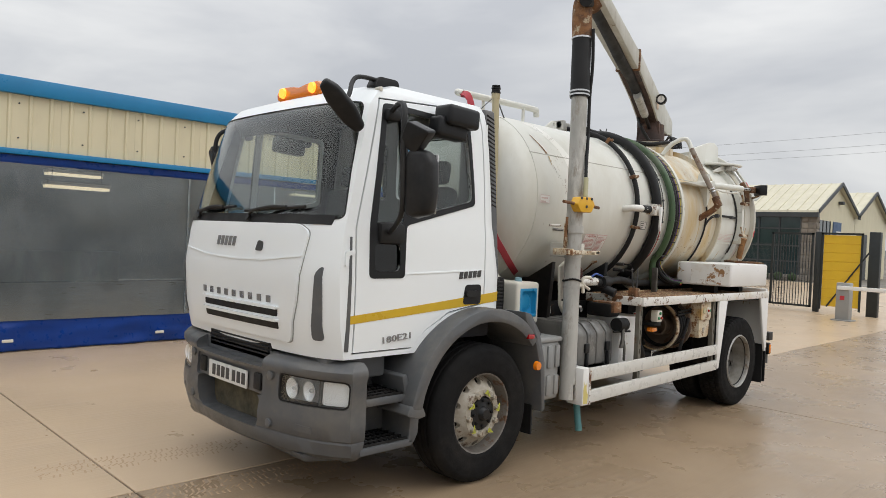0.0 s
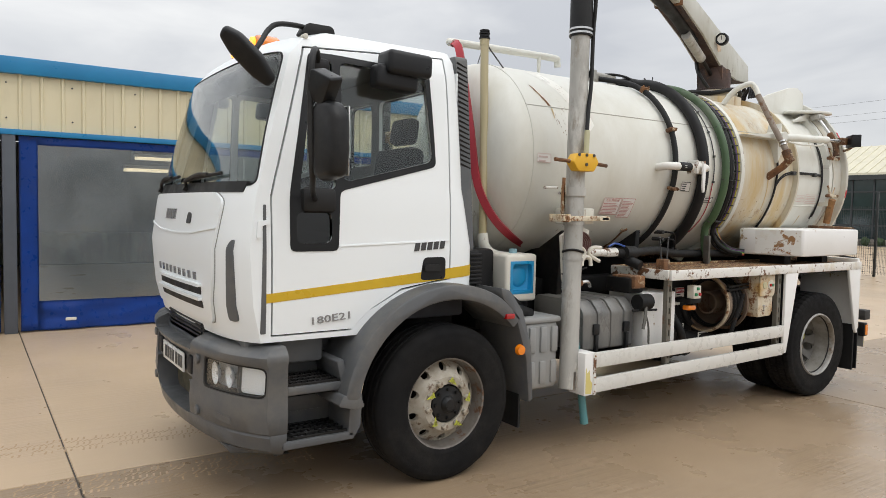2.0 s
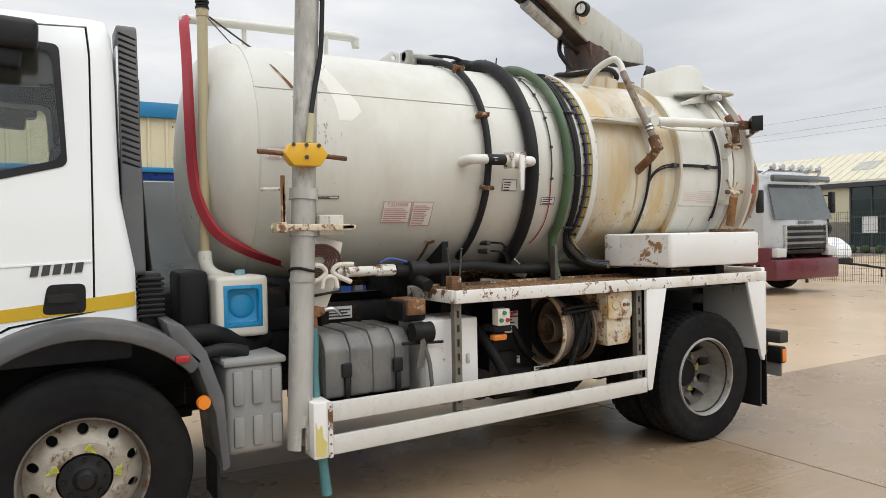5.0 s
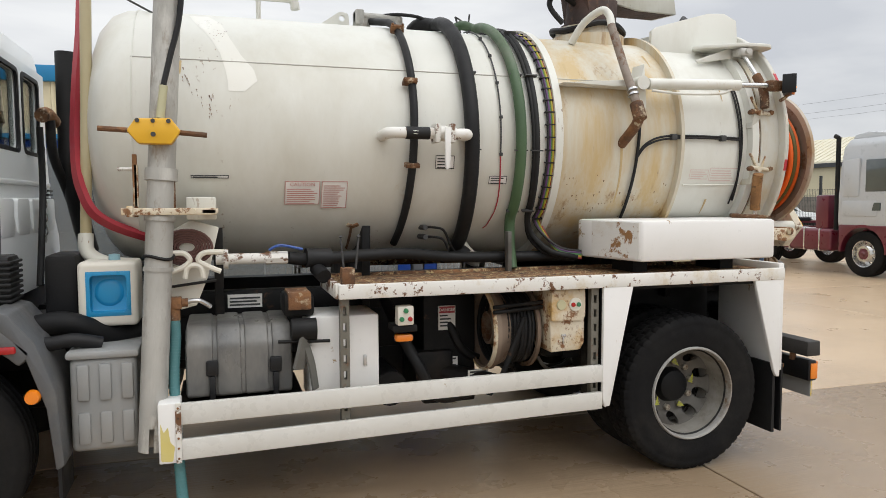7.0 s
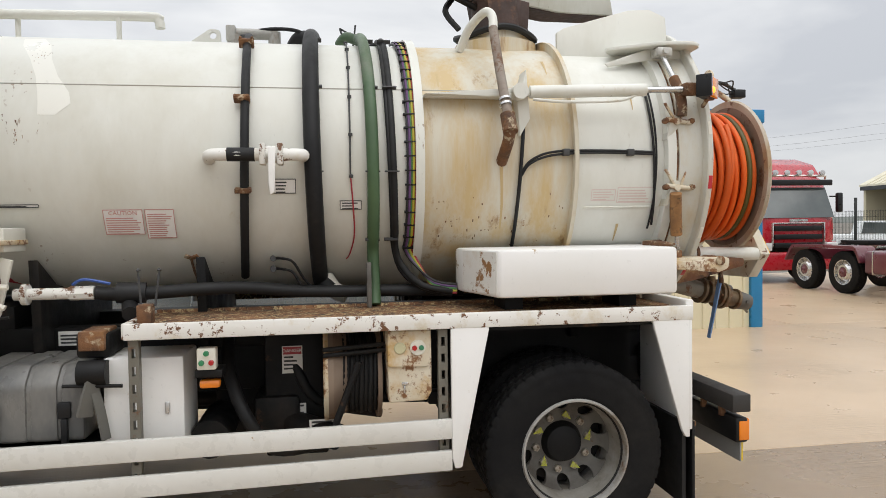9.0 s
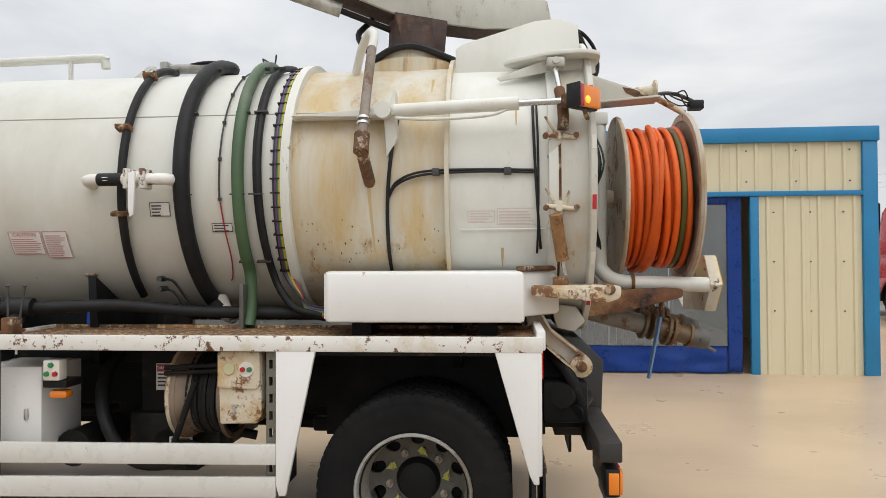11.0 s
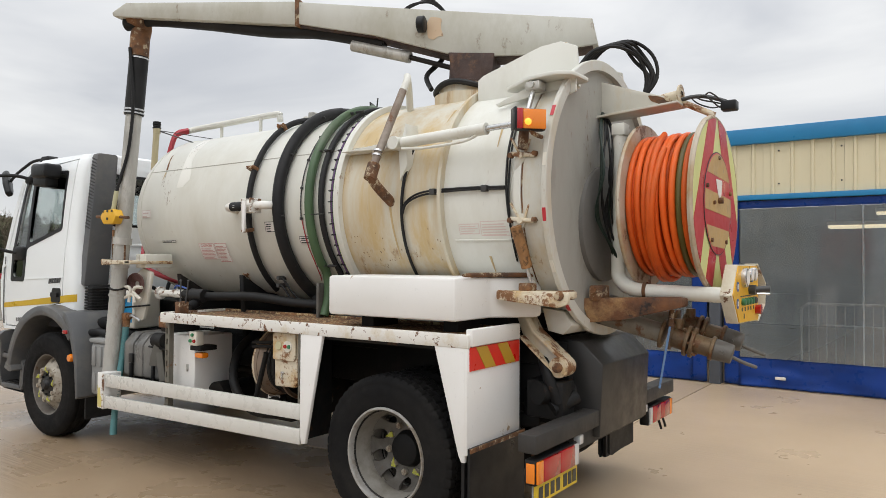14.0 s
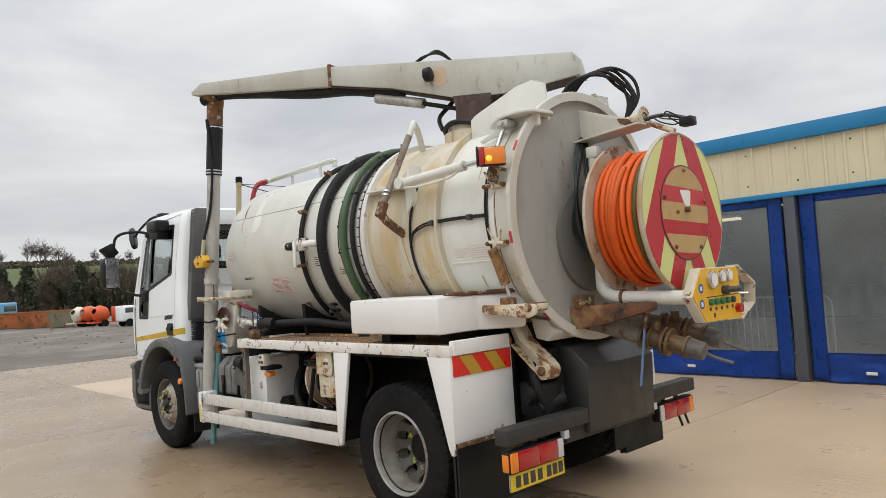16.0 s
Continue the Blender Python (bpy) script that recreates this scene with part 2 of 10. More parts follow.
OLIVEHOSE = surf("olive_hose", (0.11, 0.09, 0.015), (0.07, 0.06, 0.012), 0.5, bump=0.06)
REDHOSE = surf("red_hose", (0.42, 0.035, 0.05), (0.32, 0.03, 0.045), 0.55, bump=0.1, fine=120)
BLUEP = surf("blue_plastic", (0.015, 0.27, 0.52), (0.012, 0.22, 0.44), 0.38, bump=0.02)
CREAMP = surf("cream_plastic", (0.72, 0.69, 0.60), (0.66, 0.63, 0.55), 0.5, bump=0.05, dirt=(0.48, 0.43, 0.34), dirt_at=(0.58, 0.8))
REELSTEEL = surf("reel_side_steel", (0.32, 0.25, 0.19), (0.20, 0.14, 0.10), 0.6, metal=0.2, bump=0.15, stain=RUST, stain_at=(0.53, 0.6), stain_scale=5)
REDREF = surf("red_reflective", (0.52, 0.03, 0.045), (0.44, 0.03, 0.04), 0.35, bump=0.02)
YELREF = surf("yellow_reflective", (0.68, 0.71, 0.28), (0.60, 0.62, 0.26), 0.4, bump=0.02)
ORREF = surf("orange_reflective", (0.70, 0.028, 0.016), (0.62, 0.022, 0.014), 0.35, bump=0.02)
AMBREF = surf("amber_reflective", (0.50, 0.30, 0.03), (0.44, 0.26, 0.03), 0.4, bump=0.02)
LABEL = surf("printed_label", (0.80, 0.78, 0.75), (0.75, 0.73, 0.69), 0.5, bump=0.01)
INK = surf("black_ink", (0.05, 0.05, 0.05), rough=0.5, bump=0.0)
REDINK = surf("red_ink", (0.58, 0.30, 0.27), rough=0.5, bump=0.0)
BADGE = surf("badge_grey", (0.22, 0.22, 0.22), (0.3, 0.3, 0.3), 0.3, metal=0.5, bump=0.0)
AMBERLENS = surf("amber_lens", (0.85, 0.24, 0.01), (0.75, 0.2, 0.01), 0.15, bump=0.02, coat=0.6)
REDLENS = surf("red_lens", (0.42, 0.006, 0.008), (0.33, 0.004, 0.006), 0.15, bump=0.02, coat=0.6)
CLEARLENS = surf("clear_lens", (0.62, 0.63, 0.63), (0.5, 0.5, 0.5), 0.12, bump=0.02, coat=0.8)
LAMPGLOW = glow("lit_lamp", (1.0, 0.36, 0.035), 1.5)
WINGLASS = glassy("window_glass", (0.88, 0.91, 0.90), gloss_base=0.05)
DARKGLASS = glassy("smoked_low_glass", (0.16, 0.17, 0.17), gloss_base=0.05)
CLEARGLASS = glassy("lamp_glass", (0.96, 0.97, 0.97), gloss_base=0.04)
PVC = glassy("clear_curtain", (0.74, 0.77, 0.78), 0.12, 0.22, (0.55, 0.62, 0.66), 0.13)
SEAT = surf("dark_seat_cloth", (0.05, 0.052, 0.06), (0.035, 0.036, 0.042), 0.9, bump=0.2)
TRIM = surf("grey_cab_trim", (0.30, 0.30, 0.30), (0.25, 0.25, 0.25), 0.7, bump=0.1)
TARP = surf("blue_tarpaulin", (0.016, 0.085, 0.46), (0.013, 0.068, 0.37), 0.34, bump=0.12, fine=14, big=2.2, dirt=(0.04, 0.08, 0.28), dirt_at=(0.55, 0.8))
CREAM = surf("cream_cladding", (0.66, 0.60, 0.42), (0.62, 0.56, 0.39), 0.45, bump=0.02, dirt=(0.52, 0.46, 0.31), dirt_at=(0.58, 0.85), stretch=(1, 1, 0.3))
BLUETRIM = surf("blue_trim", (0.012, 0.20, 0.42), (0.010, 0.17, 0.37), 0.38, bump=0.02)
STEELGREY = surf("grey_column", (0.075, 0.085, 0.105), (0.06, 0.07, 0.085), 0.5, bump=0.05)
INTWALL = surf("shed_wall", (0.30, 0.31, 0.32), (0.24, 0.25, 0.26), 0.8, bump=0.1)

# ---- shapes ----
def merge(dst, src):
    """Adds the mesh of src to dst, and frees src."""
    made = [dst.verts.new(v.co) for v in src.verts]
    src.verts.index_update()
    for f in src.faces:
        g = dst.faces.new([made[v.index] for v in f.verts])
        g.material_index = f.material_index
    src.free()
    return dst


def joined(*bms):
    out = bmesh.new()
    for b in bms:
        merge(out, b)
    return out


def bevelled(bm, width, segments=2, angle=30):
    if width > 0:
        bm.normal_update()
        edges = [e for e in bm.edges if len(e.link_faces) == 2 and e.calc_face_angle(0) > radians(angle)]
        bmesh.ops.bevel(bm, geom=edges, offset=width, segments=segments, affect="EDGES", profile=0.5, clamp_overlap=True)
    return bm


def box(x0, x1, y0, y1, z0, z1, bev=0.0, seg=2):
    bm = bmesh.new()
    v = [bm.verts.new((x, y, z)) for x in (x0, x1) for y in (y0, y1) for z in (z0, z1)]
    for q in ((0, 1, 3, 2), (4, 6, 7, 5), (0, 4, 5, 1), (2, 3, 7, 6), (0, 2, 6, 4), (1, 5, 7, 3)):
        bm.faces.new([v[i] for i in q])
    bmesh.ops.recalc_face_normals(bm, faces=bm.faces)
    return bevelled(bm, bev, seg)


def prism(poly, axis, a, b, bev=0.0, seg=2):
    """A flat outline pushed from a to b along an axis; outline in (y,z), (x,z) or (x,y)."""
    def place(p, h):
        return {"x": (h, p[0], p[1]), "y": (p[0], h, p[1]), "z": (p[0], p[1], h)}[axis]
    bm = bmesh.new()
    lo, hi = [bm.verts.new(place(p, a)) for p in poly], [bm.verts.new(place(p, b)) for p in poly]
    n = len(poly)
    bm.faces.new(lo), bm.faces.new(hi[::-1])
    for i in range(n):
        bm.faces.new((lo[i], hi[i], hi[(i + 1) % n], lo[(i + 1) % n]))
    bmesh.ops.recalc_face_normals(bm, faces=bm.faces)
    return bevelled(bm, bev, seg)


def rounded(poly, r, steps=4):
    """The outline with its corners rounded."""
    out, n = [], len(poly)
    for i in range(n):
        p, a, b = Vector(poly[i]), Vector(poly[i - 1]), Vector(poly[(i + 1) % n])
        d = min(r, (a - p).length * 0.45, (b - p).length * 0.45)
        p0, p1 = p + (a - p).normalized() * d, p + (b - p).normalized() * d
        for k in range(steps + 1):
            t = k / steps
            out.append(tuple((1 - t) ** 2 * p0 + 2 * t * (1 - t) * p + t * t * p1))
    return out


def smooth_line(pts, steps=6):
    """A soft curve through the points."""
    P = [Vector(p) for p in pts]
    if len(P) < 3:
        return P
    out = []
    for i in range(len(P) - 1):
        p0, p1, p2, p3 = P[max(i - 1, 0)], P[i], P[i + 1], P[min(i + 2, len(P) - 1)]
        for k in range(steps):
            t = k / steps
            out.append(0.5 * (2 * p1 + (p2 - p0) * t + (2 * p0 - 5 * p1 + 4 * p2 - p3) * t * t + (3 * p1 - p0 - 3 * p2 + p3) * t ** 3))
    return out + [P[-1]]


def sweep(line, section, closed=False):
    """Carries a cross-section (2D outline) along a line of points."""
    bm = bmesh.new()
    rings, n = [], len(line)
    side = None
    for i, p in enumerate(line):
        a, b = line[max(i - 1, 0)], line[min(i + 1, n - 1)]
        if closed:
            a, b = line[i - 1], line[(i + 1) % n]
        d = (b - a).normalized()
        if side is None:
            side = d.orthogonal().normalized()
        side = (side - d * side.dot(d)).normalized()
        up_ = d.cross(side)
        rings.append([bm.verts.new(p + side * u + up_ * v) for u, v in section])
    m = len(section)
    for i in range(n if closed else n - 1):
        r0, r1 = rings[i], rings[(i + 1) % n]
        for k in range(m):
            bm.faces.new((r0[k], r0[(k + 1) % m], r1[(k + 1) % m], r1[k]))
    if not closed:
        bm.faces.new(rings[0][::-1]), bm.faces.new(rings[-1])
    bmesh.ops.recalc_face_normals(bm, faces=bm.faces)
    return bm


def ringpts(r, seg):
    return [(r * math.cos(2 * math.pi * k / seg), r * math.sin(2 * math.pi * k / seg)) for k in range(seg)]


def tube(pts, r, seg=10, steps=6, soft=True):
    return sweep(smooth_line(pts, steps) if soft else [Vector(p) for p in pts], ringpts(r, seg))


def strap(pts, w, t, steps=6):
    return sweep(smooth_line(pts, steps), [(-w / 2, -t / 2), (w / 2, -t / 2), (w / 2, t / 2), (-w / 2, t / 2)])


def rod(p0, p1, r, seg=14, r1=None, bev=0.0):
    p0, p1 = Vector(p0), Vector(p1)
    d = (p1 - p0).normalized()
    s = d.orthogonal().normalized()
    u = d.cross(s)
    bm = bmesh.new()
    r1 = r if r1 is None else r1
    A = [bm.verts.new(p0 + s * x * r + u * y * r) for x, y in ringpts(1, seg)]
    B = [bm.verts.new(p1 + s * x * r1 + u * y * r1) for x, y in ringpts(1, seg)]
    for k in range(seg):
        bm.faces.new((A[k], A[(k + 1) % seg], B[(k + 1) % seg], B[k]))
    bm.faces.new(A[::-1]), bm.faces.new(B)
    bmesh.ops.recalc_face_normals(bm, faces=bm.faces)
    return bevelled(bm, bev, 2, 60)


def lathe(profile, centre, axis="x", seg=48, closed=False):
    """Turns (along, radius) pairs round an axis through centre."""
    c = Vector(centre)
    ax = {"x": Vector((1, 0, 0)), "y": Vector((0, 1, 0)), "z": Vector((0, 0, 1))}[axis]
    s = {"x": Vector((0, 1, 0)), "y": Vector((0, 0, 1)), "z": Vector((1, 0, 0))}[axis]
    u = ax.cross(s)
    bm = bmesh.new()
    rings = []
    for a, r in profile:
        if r < 1e-5:
            rings.append([bm.verts.new(c + ax * a)])
        else:
            rings.append([bm.verts.new(c + ax * a + (s * x + u * y) * r) for x, y in ringpts(1, seg)])
    pairs = list(zip(rings, rings[1:]))
    if closed:
        pairs.append((rings[-1], rings[0]))
    for A, B in pairs:
        for k in range(seg):
            j = (k + 1) % seg
            if len(A) == 1 and len(B) == 1:
                continue
            if len(A) == 1:
                bm.faces.new((A[0], B[j], B[k]))
            elif len(B) == 1:
                bm.faces.new((A[k], A[j], B[0]))
            else:
                bm.faces.new((A[k], A[j], B[j], B[k]))
    bmesh.ops.recalc_face_normals(bm, faces=bm.faces)
    return bm


def carve(bm, cutters, op="DIFFERENCE"):
    """bm with the solid cutters taken away (or kept, with INTERSECT). Frees them all."""
    def temp(b):
        me = bpy.data.meshes.new("cutting")
        b.to_mesh(me)
        b.free()
        ob = bpy.data.objects.new("cutting", me)
        scene.collection.objects.link(ob)
        return ob
    body, tools = temp(bm), [temp(c) for c in cutters]
    for t in tools:
        mod = body.modifiers.new("cut", "BOOLEAN")
        mod.operation, mod.object, mod.solver = op, t, "EXACT"
    bpy.context.view_layer.update()
    deps = bpy.context.evaluated_depsgraph_get()
    done = body.evaluated_get(deps)
    out = bmesh.new()
    out.from_mesh(done.to_mesh())
    done.to_mesh_clear()
    for o in [body, *tools]:
        me = o.data
        bpy.data.objects.remove(o)
        bpy.data.meshes.remove(me)
    return out


def moved(bm, m):
    bmesh.ops.transform(bm, matrix=m, verts=bm.verts)
    return bm


def mesh_of(name, bm, mats, angle=38):
    bm.normal_update()
    for f in bm.faces:
        f.smooth = True
    for e in bm.edges:
        e.smooth = len(e.link_faces) == 2 and e.calc_face_angle(0) < radians(angle)
    me = bpy.data.meshes.new(name)
    bm.to_mesh(me)
    bm.free()
    for m in (mats if isinstance(mats, (list, tuple)) else [mats]):
        me.materials.append(m)
    return me


def part(name, bm, mats, parent=None, label="", m=None, angle=38):
    """One mesh object under a thing or a part."""
    ob = new(name, bm if isinstance(bm, bpy.types.Mesh) else mesh_of(name, bm, mats, angle))
    if parent is not None:
        ob.parent = parent
    if m is not None:
        ob.matrix_basis = m
    if label:
        ob["label"] = label
    return ob


def thing(name, label, category, group="", kind="", at=(0, 0, 0)):
    """An Empty at the base of a thing."""
    ob = new(name)
    ob.location = at
    ob.empty_display_size = 0.2
    return tagged(ob, label, category, group, kind)


def writing(text, size, depth=0.002):
    """Letters in the built-in font, flat in x and y, centred."""
    cu = bpy.data.curves.new("letters", "FONT")
    cu.body, cu.size, cu.extrude, cu.align_x, cu.align_y, cu.resolution_u = text, size, depth, "CENTER", "CENTER", 2
    ob = bpy.data.objects.new("letters", cu)
    scene.collection.objects.link(ob)
    bpy.context.view_layer.update()
    e = ob.evaluated_get(bpy.context.evaluated_depsgraph_get())
    bm = bmesh.new()
    bm.from_mesh(e.to_mesh())
    e.to_mesh_clear()
    bpy.data.objects.remove(ob)
    bpy.data.curves.remove(cu)
    return bm

# ---- ground ----
CONC = surf("pale_concrete", (0.565, 0.428, 0.287), (0.51, 0.384, 0.255), 0.31, bump=0.06, fine=110, big=0.30, dirt=(0.45, 0.333, 0.216), dirt_at=(0.25, 0.85), stain_scale=0.45, rand=0.05, rough_var=0.05)
DARKCONC = surf("darker_concrete", (0.36, 0.265, 0.172), (0.30, 0.219, 0.141), 0.30, bump=0.06, fine=110, big=0.30, dirt=(0.24, 0.170, 0.106), dirt_at=(0.22, 0.82), stain_scale=0.40, rand=0.06, rough_var=0.10)


def brushed(m, pitch):
    """Adds the ridges of a broom-finished slab, running along x, to a surface."""
    n, l = m.node_tree.nodes, m.node_tree.links
    p, old = n["Principled BSDF"], next(q for q in n if q.type == "BUMP")
    co, mp = n.new("ShaderNodeTexCoord"), n.new("ShaderNodeMapping")
    mp.inputs["Scale"].default_value = (0.5, 1.0 / pitch, 1.0)
    mp.inputs["Rotation"].default_value = (0, 0, radians(3))
    l.new(co.outputs["Object"], mp.inputs[0])
    ridge = n.new("ShaderNodeTexNoise")
    ridge.inputs["Scale"].default_value, ridge.inputs["Detail"].default_value = 1.0, 3.0
    l.new(mp.outputs[0], ridge.inputs["Vector"])
    worn = n.new("ShaderNodeTexNoise")
    worn.inputs["Scale"].default_value, worn.inputs["Detail"].default_value = 0.55, 4.0
    l.new(co.outputs["Object"], worn.inputs["Vector"])
    keep = n.new("ShaderNodeMapRange")
    keep.inputs[1].default_value, keep.inputs[2].default_value = 0.40, 0.62
    l.new(worn.outputs[0], keep.inputs[0])
    amount = n.new("ShaderNodeMath")
    amount.operation = "MULTIPLY"
    l.new(ridge.outputs[0], amount.inputs[0])
    l.new(keep.outputs[0], amount.inputs[1])
    b = n.new("ShaderNodeBump")
    b.inputs["Strength"].default_value, b.inputs["Distance"].default_value = 0.45, 0.012
    l.new(amount.outputs[0], b.inputs["Height"])
    l.new(old.outputs[0], b.inputs["Normal"])
    l.new(b.outputs[0], p.inputs["Normal"])
    tint = n.new("ShaderNodeMapRange")
    tint.inputs[1].default_value, tint.inputs[2].default_value = 0.05, 0.80
    tint.inputs[3].default_value, tint.inputs[4].default_value = 1.06, 0.86
    l.new(amount.outputs[0], tint.inputs[0])
    hsv = n.new("ShaderNodeHueSaturation")
    was = p.inputs["Base Color"].links[0].from_socket
    l.new(was, hsv.inputs["Color"])
    l.new(tint.outputs[0], hsv.inputs["Value"])
    l.new(hsv.outputs[0], p.inputs["Base Color"])


brushed(CONC, 0.03)
brushed(DARKCONC, 0.03)
GRAVEL = surf("gravel_ground", (0.20, 0.18, 0.15), (0.14, 0.125, 0.105), 0.9, spec=0.2, bump=0.8, fine=9, big=0.12, dirt=(0.27, 0.26, 0.24), dirt_at=(0.5, 0.7), stain=(0.09, 0.09, 0.085), stain_scale=0.5)
JOINT = surf("dark_joint", (0.10, 0.085, 0.07), rough=0.9, bump=0.3)

bm = bmesh.new()
bmesh.ops.create_grid(bm, x_segments=2, y_segments=2, size=2500)
moved(bm, pose(0, 0, -0.03))
ground = part("ground", bm, GRAVEL)
tagged(ground, "rough grey gravel ground reaching to the horizon", "ground", kind="structure")

pavement = part("pavement", box(-14.65, 42.0, -30.0, 17.0, -0.029, -0.012), JOINT)
tagged(pavement, "large pale brown concrete yard slabs with dark joints", "pavement", kind="structure")
xs = [-14.4, -8.15, -1.93, 4.3, 10.5, 16.7, 22.9, 29.1, 35.3, 41.5]
ys = [-29.9, -23.9, -17.9, -11.9, -5.9, 0.1, 5.95, 11.4, 16.9]
slab_meshes = {}
for i in range(len(xs) - 1):
    for j in range(len(ys) - 1):
        w, d = round(xs[i + 1] - xs[i], 3), round(ys[j + 1] - ys[j], 3)
        # darker slabs at negative y and in the first column, pale ones elsewhere
        kind_ = DARKCONC if ys[j] < 0 or xs[i] < -9 else CONC
        if (w, d, kind_.name) not in slab_meshes:
            slab_meshes[w, d, kind_.name] = mesh_of("slab", box(0.006, w - 0.006, 0.006, d - 0.006, -0.02, 0.0, 0.004, 1), kind_)
        part("slab", slab_meshes[w, d, kind_.name], None, pavement, m=pose(xs[i], ys[j], 0))

# dried tyre prints on the slabs beside the cab
PRINT = surf("dried_mud", (0.48, 0.353, 0.236), (0.44, 0.322, 0.213), 0.9, bump=0.3, fine=60)
rnd = random.Random(5)
bm = bmesh.new()
for x0, y0, x1, y1, rows in ((-2.3, 0.83, -0.85, 0.65, 38), (-2.3, -0.02, -0.5, -0.2, 46)):
    along_, n_ = Vector((x1 - x0, y1 - y0, 0)), rows
    side_ = Vector((-along_.y, along_.x, 0)).normalized()
    for k in range(n_):
        c = Vector((x0, y0, 0)) + along_ * (k / n_)
        for j in range(5):
            if rnd.random() < 0.25:
                continue
            o = c + side_ * (0.062 * (j - 2)) + along_.normalized() * (0.012 * (j % 2))
            q = 0.5 + 0.4 * (1 if j % 2 else -1)
            u = (side_ + along_.normalized() * q).normalized() * rnd.uniform(0.020, 0.030)
            v = along_.normalized() * rnd.uniform(0.004, 0.008)
            merge(bm, prism([((o + u + v).x, (o + u + v).y), ((o + u - v).x, (o + u - v).y), ((o - u - v).x, (o - u - v).y), ((o - u + v).x, (o - u + v).y)], "z", 0.0005, 0.002))
prints = part("tyre_prints", bm, PRINT)
tagged(prints, "faint dried mud tyre prints on the concrete", "mud", kind="stuff")

# ---- the long shed with curtain walls ----
YB, X0, X1 = 5.85, -8.50, 9.85
shed = thing("curtain_sided_shed", "long cream clad shed with blue trim and clear blue-edged curtains", "building", kind="structure", at=(0, YB, 0))
shed.name = "building_shed"
shed_up = Matrix.Translation((0, -YB, 0))


def shed_part(name, bm, mats, label=""):
    return part(name, moved(bm, shed_up), mats, shed, label)


posts = [-2.02 + 6.36 * k for k in range(-1, 2)]
shed_part("fascia", box(X0, X1 + 0.02, YB - 0.10, YB + 0.10, 3.29, 3.50, 0.012), BLUETRIM, "blue folded metal fascia")
shed_part("drip_trim", box(X0, X1, YB - 0.07, YB, 2.53, 2.60, 0.006), BLUETRIM, "blue drip flashing")
shed_part("corner_trim", box(X1 - 0.2, X1, YB - 0.075, YB + 0.2, 0, 3.29, 0.006), BLUETRIM, "blue corner flashing")
shed_part("jamb_trim", box(8.12, 8.24, YB - 0.055, YB + 0.02, 0, 2.53, 0.006), BLUETRIM, "blue jamb flashing")
shed_part("end_wall", box(X1 - 0.16, X1 - 0.02, YB + 0.2, YB + 12, 0, 3.3), CREAM)
shed_part("far_end_wall", box(X0, X0 + 0.1, YB + 0.1, YB + 12, 0, 3.3), INTWALL)
shed_part("back_wall", box(X0, X1 - 0.2, YB + 12, YB + 12.15, 0, 3.3), INTWALL)
shed_part("roof", box(X0, X1, YB - 0.05, YB + 12.2, 3.34, 3.44), INTWALL, "low metal roof")


def cladding(w, h, step=0.24):
    """A sheet of ribbed cladding, w wide and h high, its face at y = 0."""
    poly = [(0.0, 0.04), (0.0, 0.0)]
    k = step / 2
    while k < w - 0.04:
        poly += [(k - 0.028, 0.0), (k - 0.014, -0.024), (k + 0.014, -0.024), (k + 0.028, 0.0)]
        k += step
    poly += [(w, 0.0), (w, 0.04)]
    return prism(poly, "z", 0, h)


sheet = mesh_of("cladding_sheet", cladding(0.96, 0.69), CREAM, 20)
x = X0
while x + 0.96 <= X1 - 0.19:
    part("cladding_sheet", sheet, None, shed, m=pose(x, -0.02, 2.60))
    x += 0.962
last = mesh_of("cladding_sheet", cladding(X1 - 0.19 - x, 0.69), CREAM, 20)
part("cladding_sheet", last, None, shed, m=pose(x, -0.02, 2.60))
tall = mesh_of("tall_cladding_sheet", cladding(0.70, 2.53), CREAM, 20)
for x in (8.245, 8.947):
    part("tall_cladding_sheet", tall, None, shed, m=pose(x, -0.02, 0))
screw = mesh_of("cladding_screw", rod((0, -0.03, 0), (0, -0.014, 0), 0.011, 8), INK)
for x in np.arange(-5.6, 9.6, 0.72):
    for z in (2.74, 3.18):
        part("cladding_screw", screw, None, shed, m=pose(float(x) + 0.04 * math.sin(7 * x), -0.006, z))
for x in (8.45, 8.95, 9.4):
    for z in (0.9, 1.6, 2.3):
        part("cladding_screw", screw, None, shed, m=pose(x, -0.006, z))
column = mesh_of("column", box(-0.075, 0.075, -0.06, 0.12, 0, 2.55, 0.008), STEELGREY)
for x in posts:
    part("column", column, None, shed, m=pose(x, 0, 0))


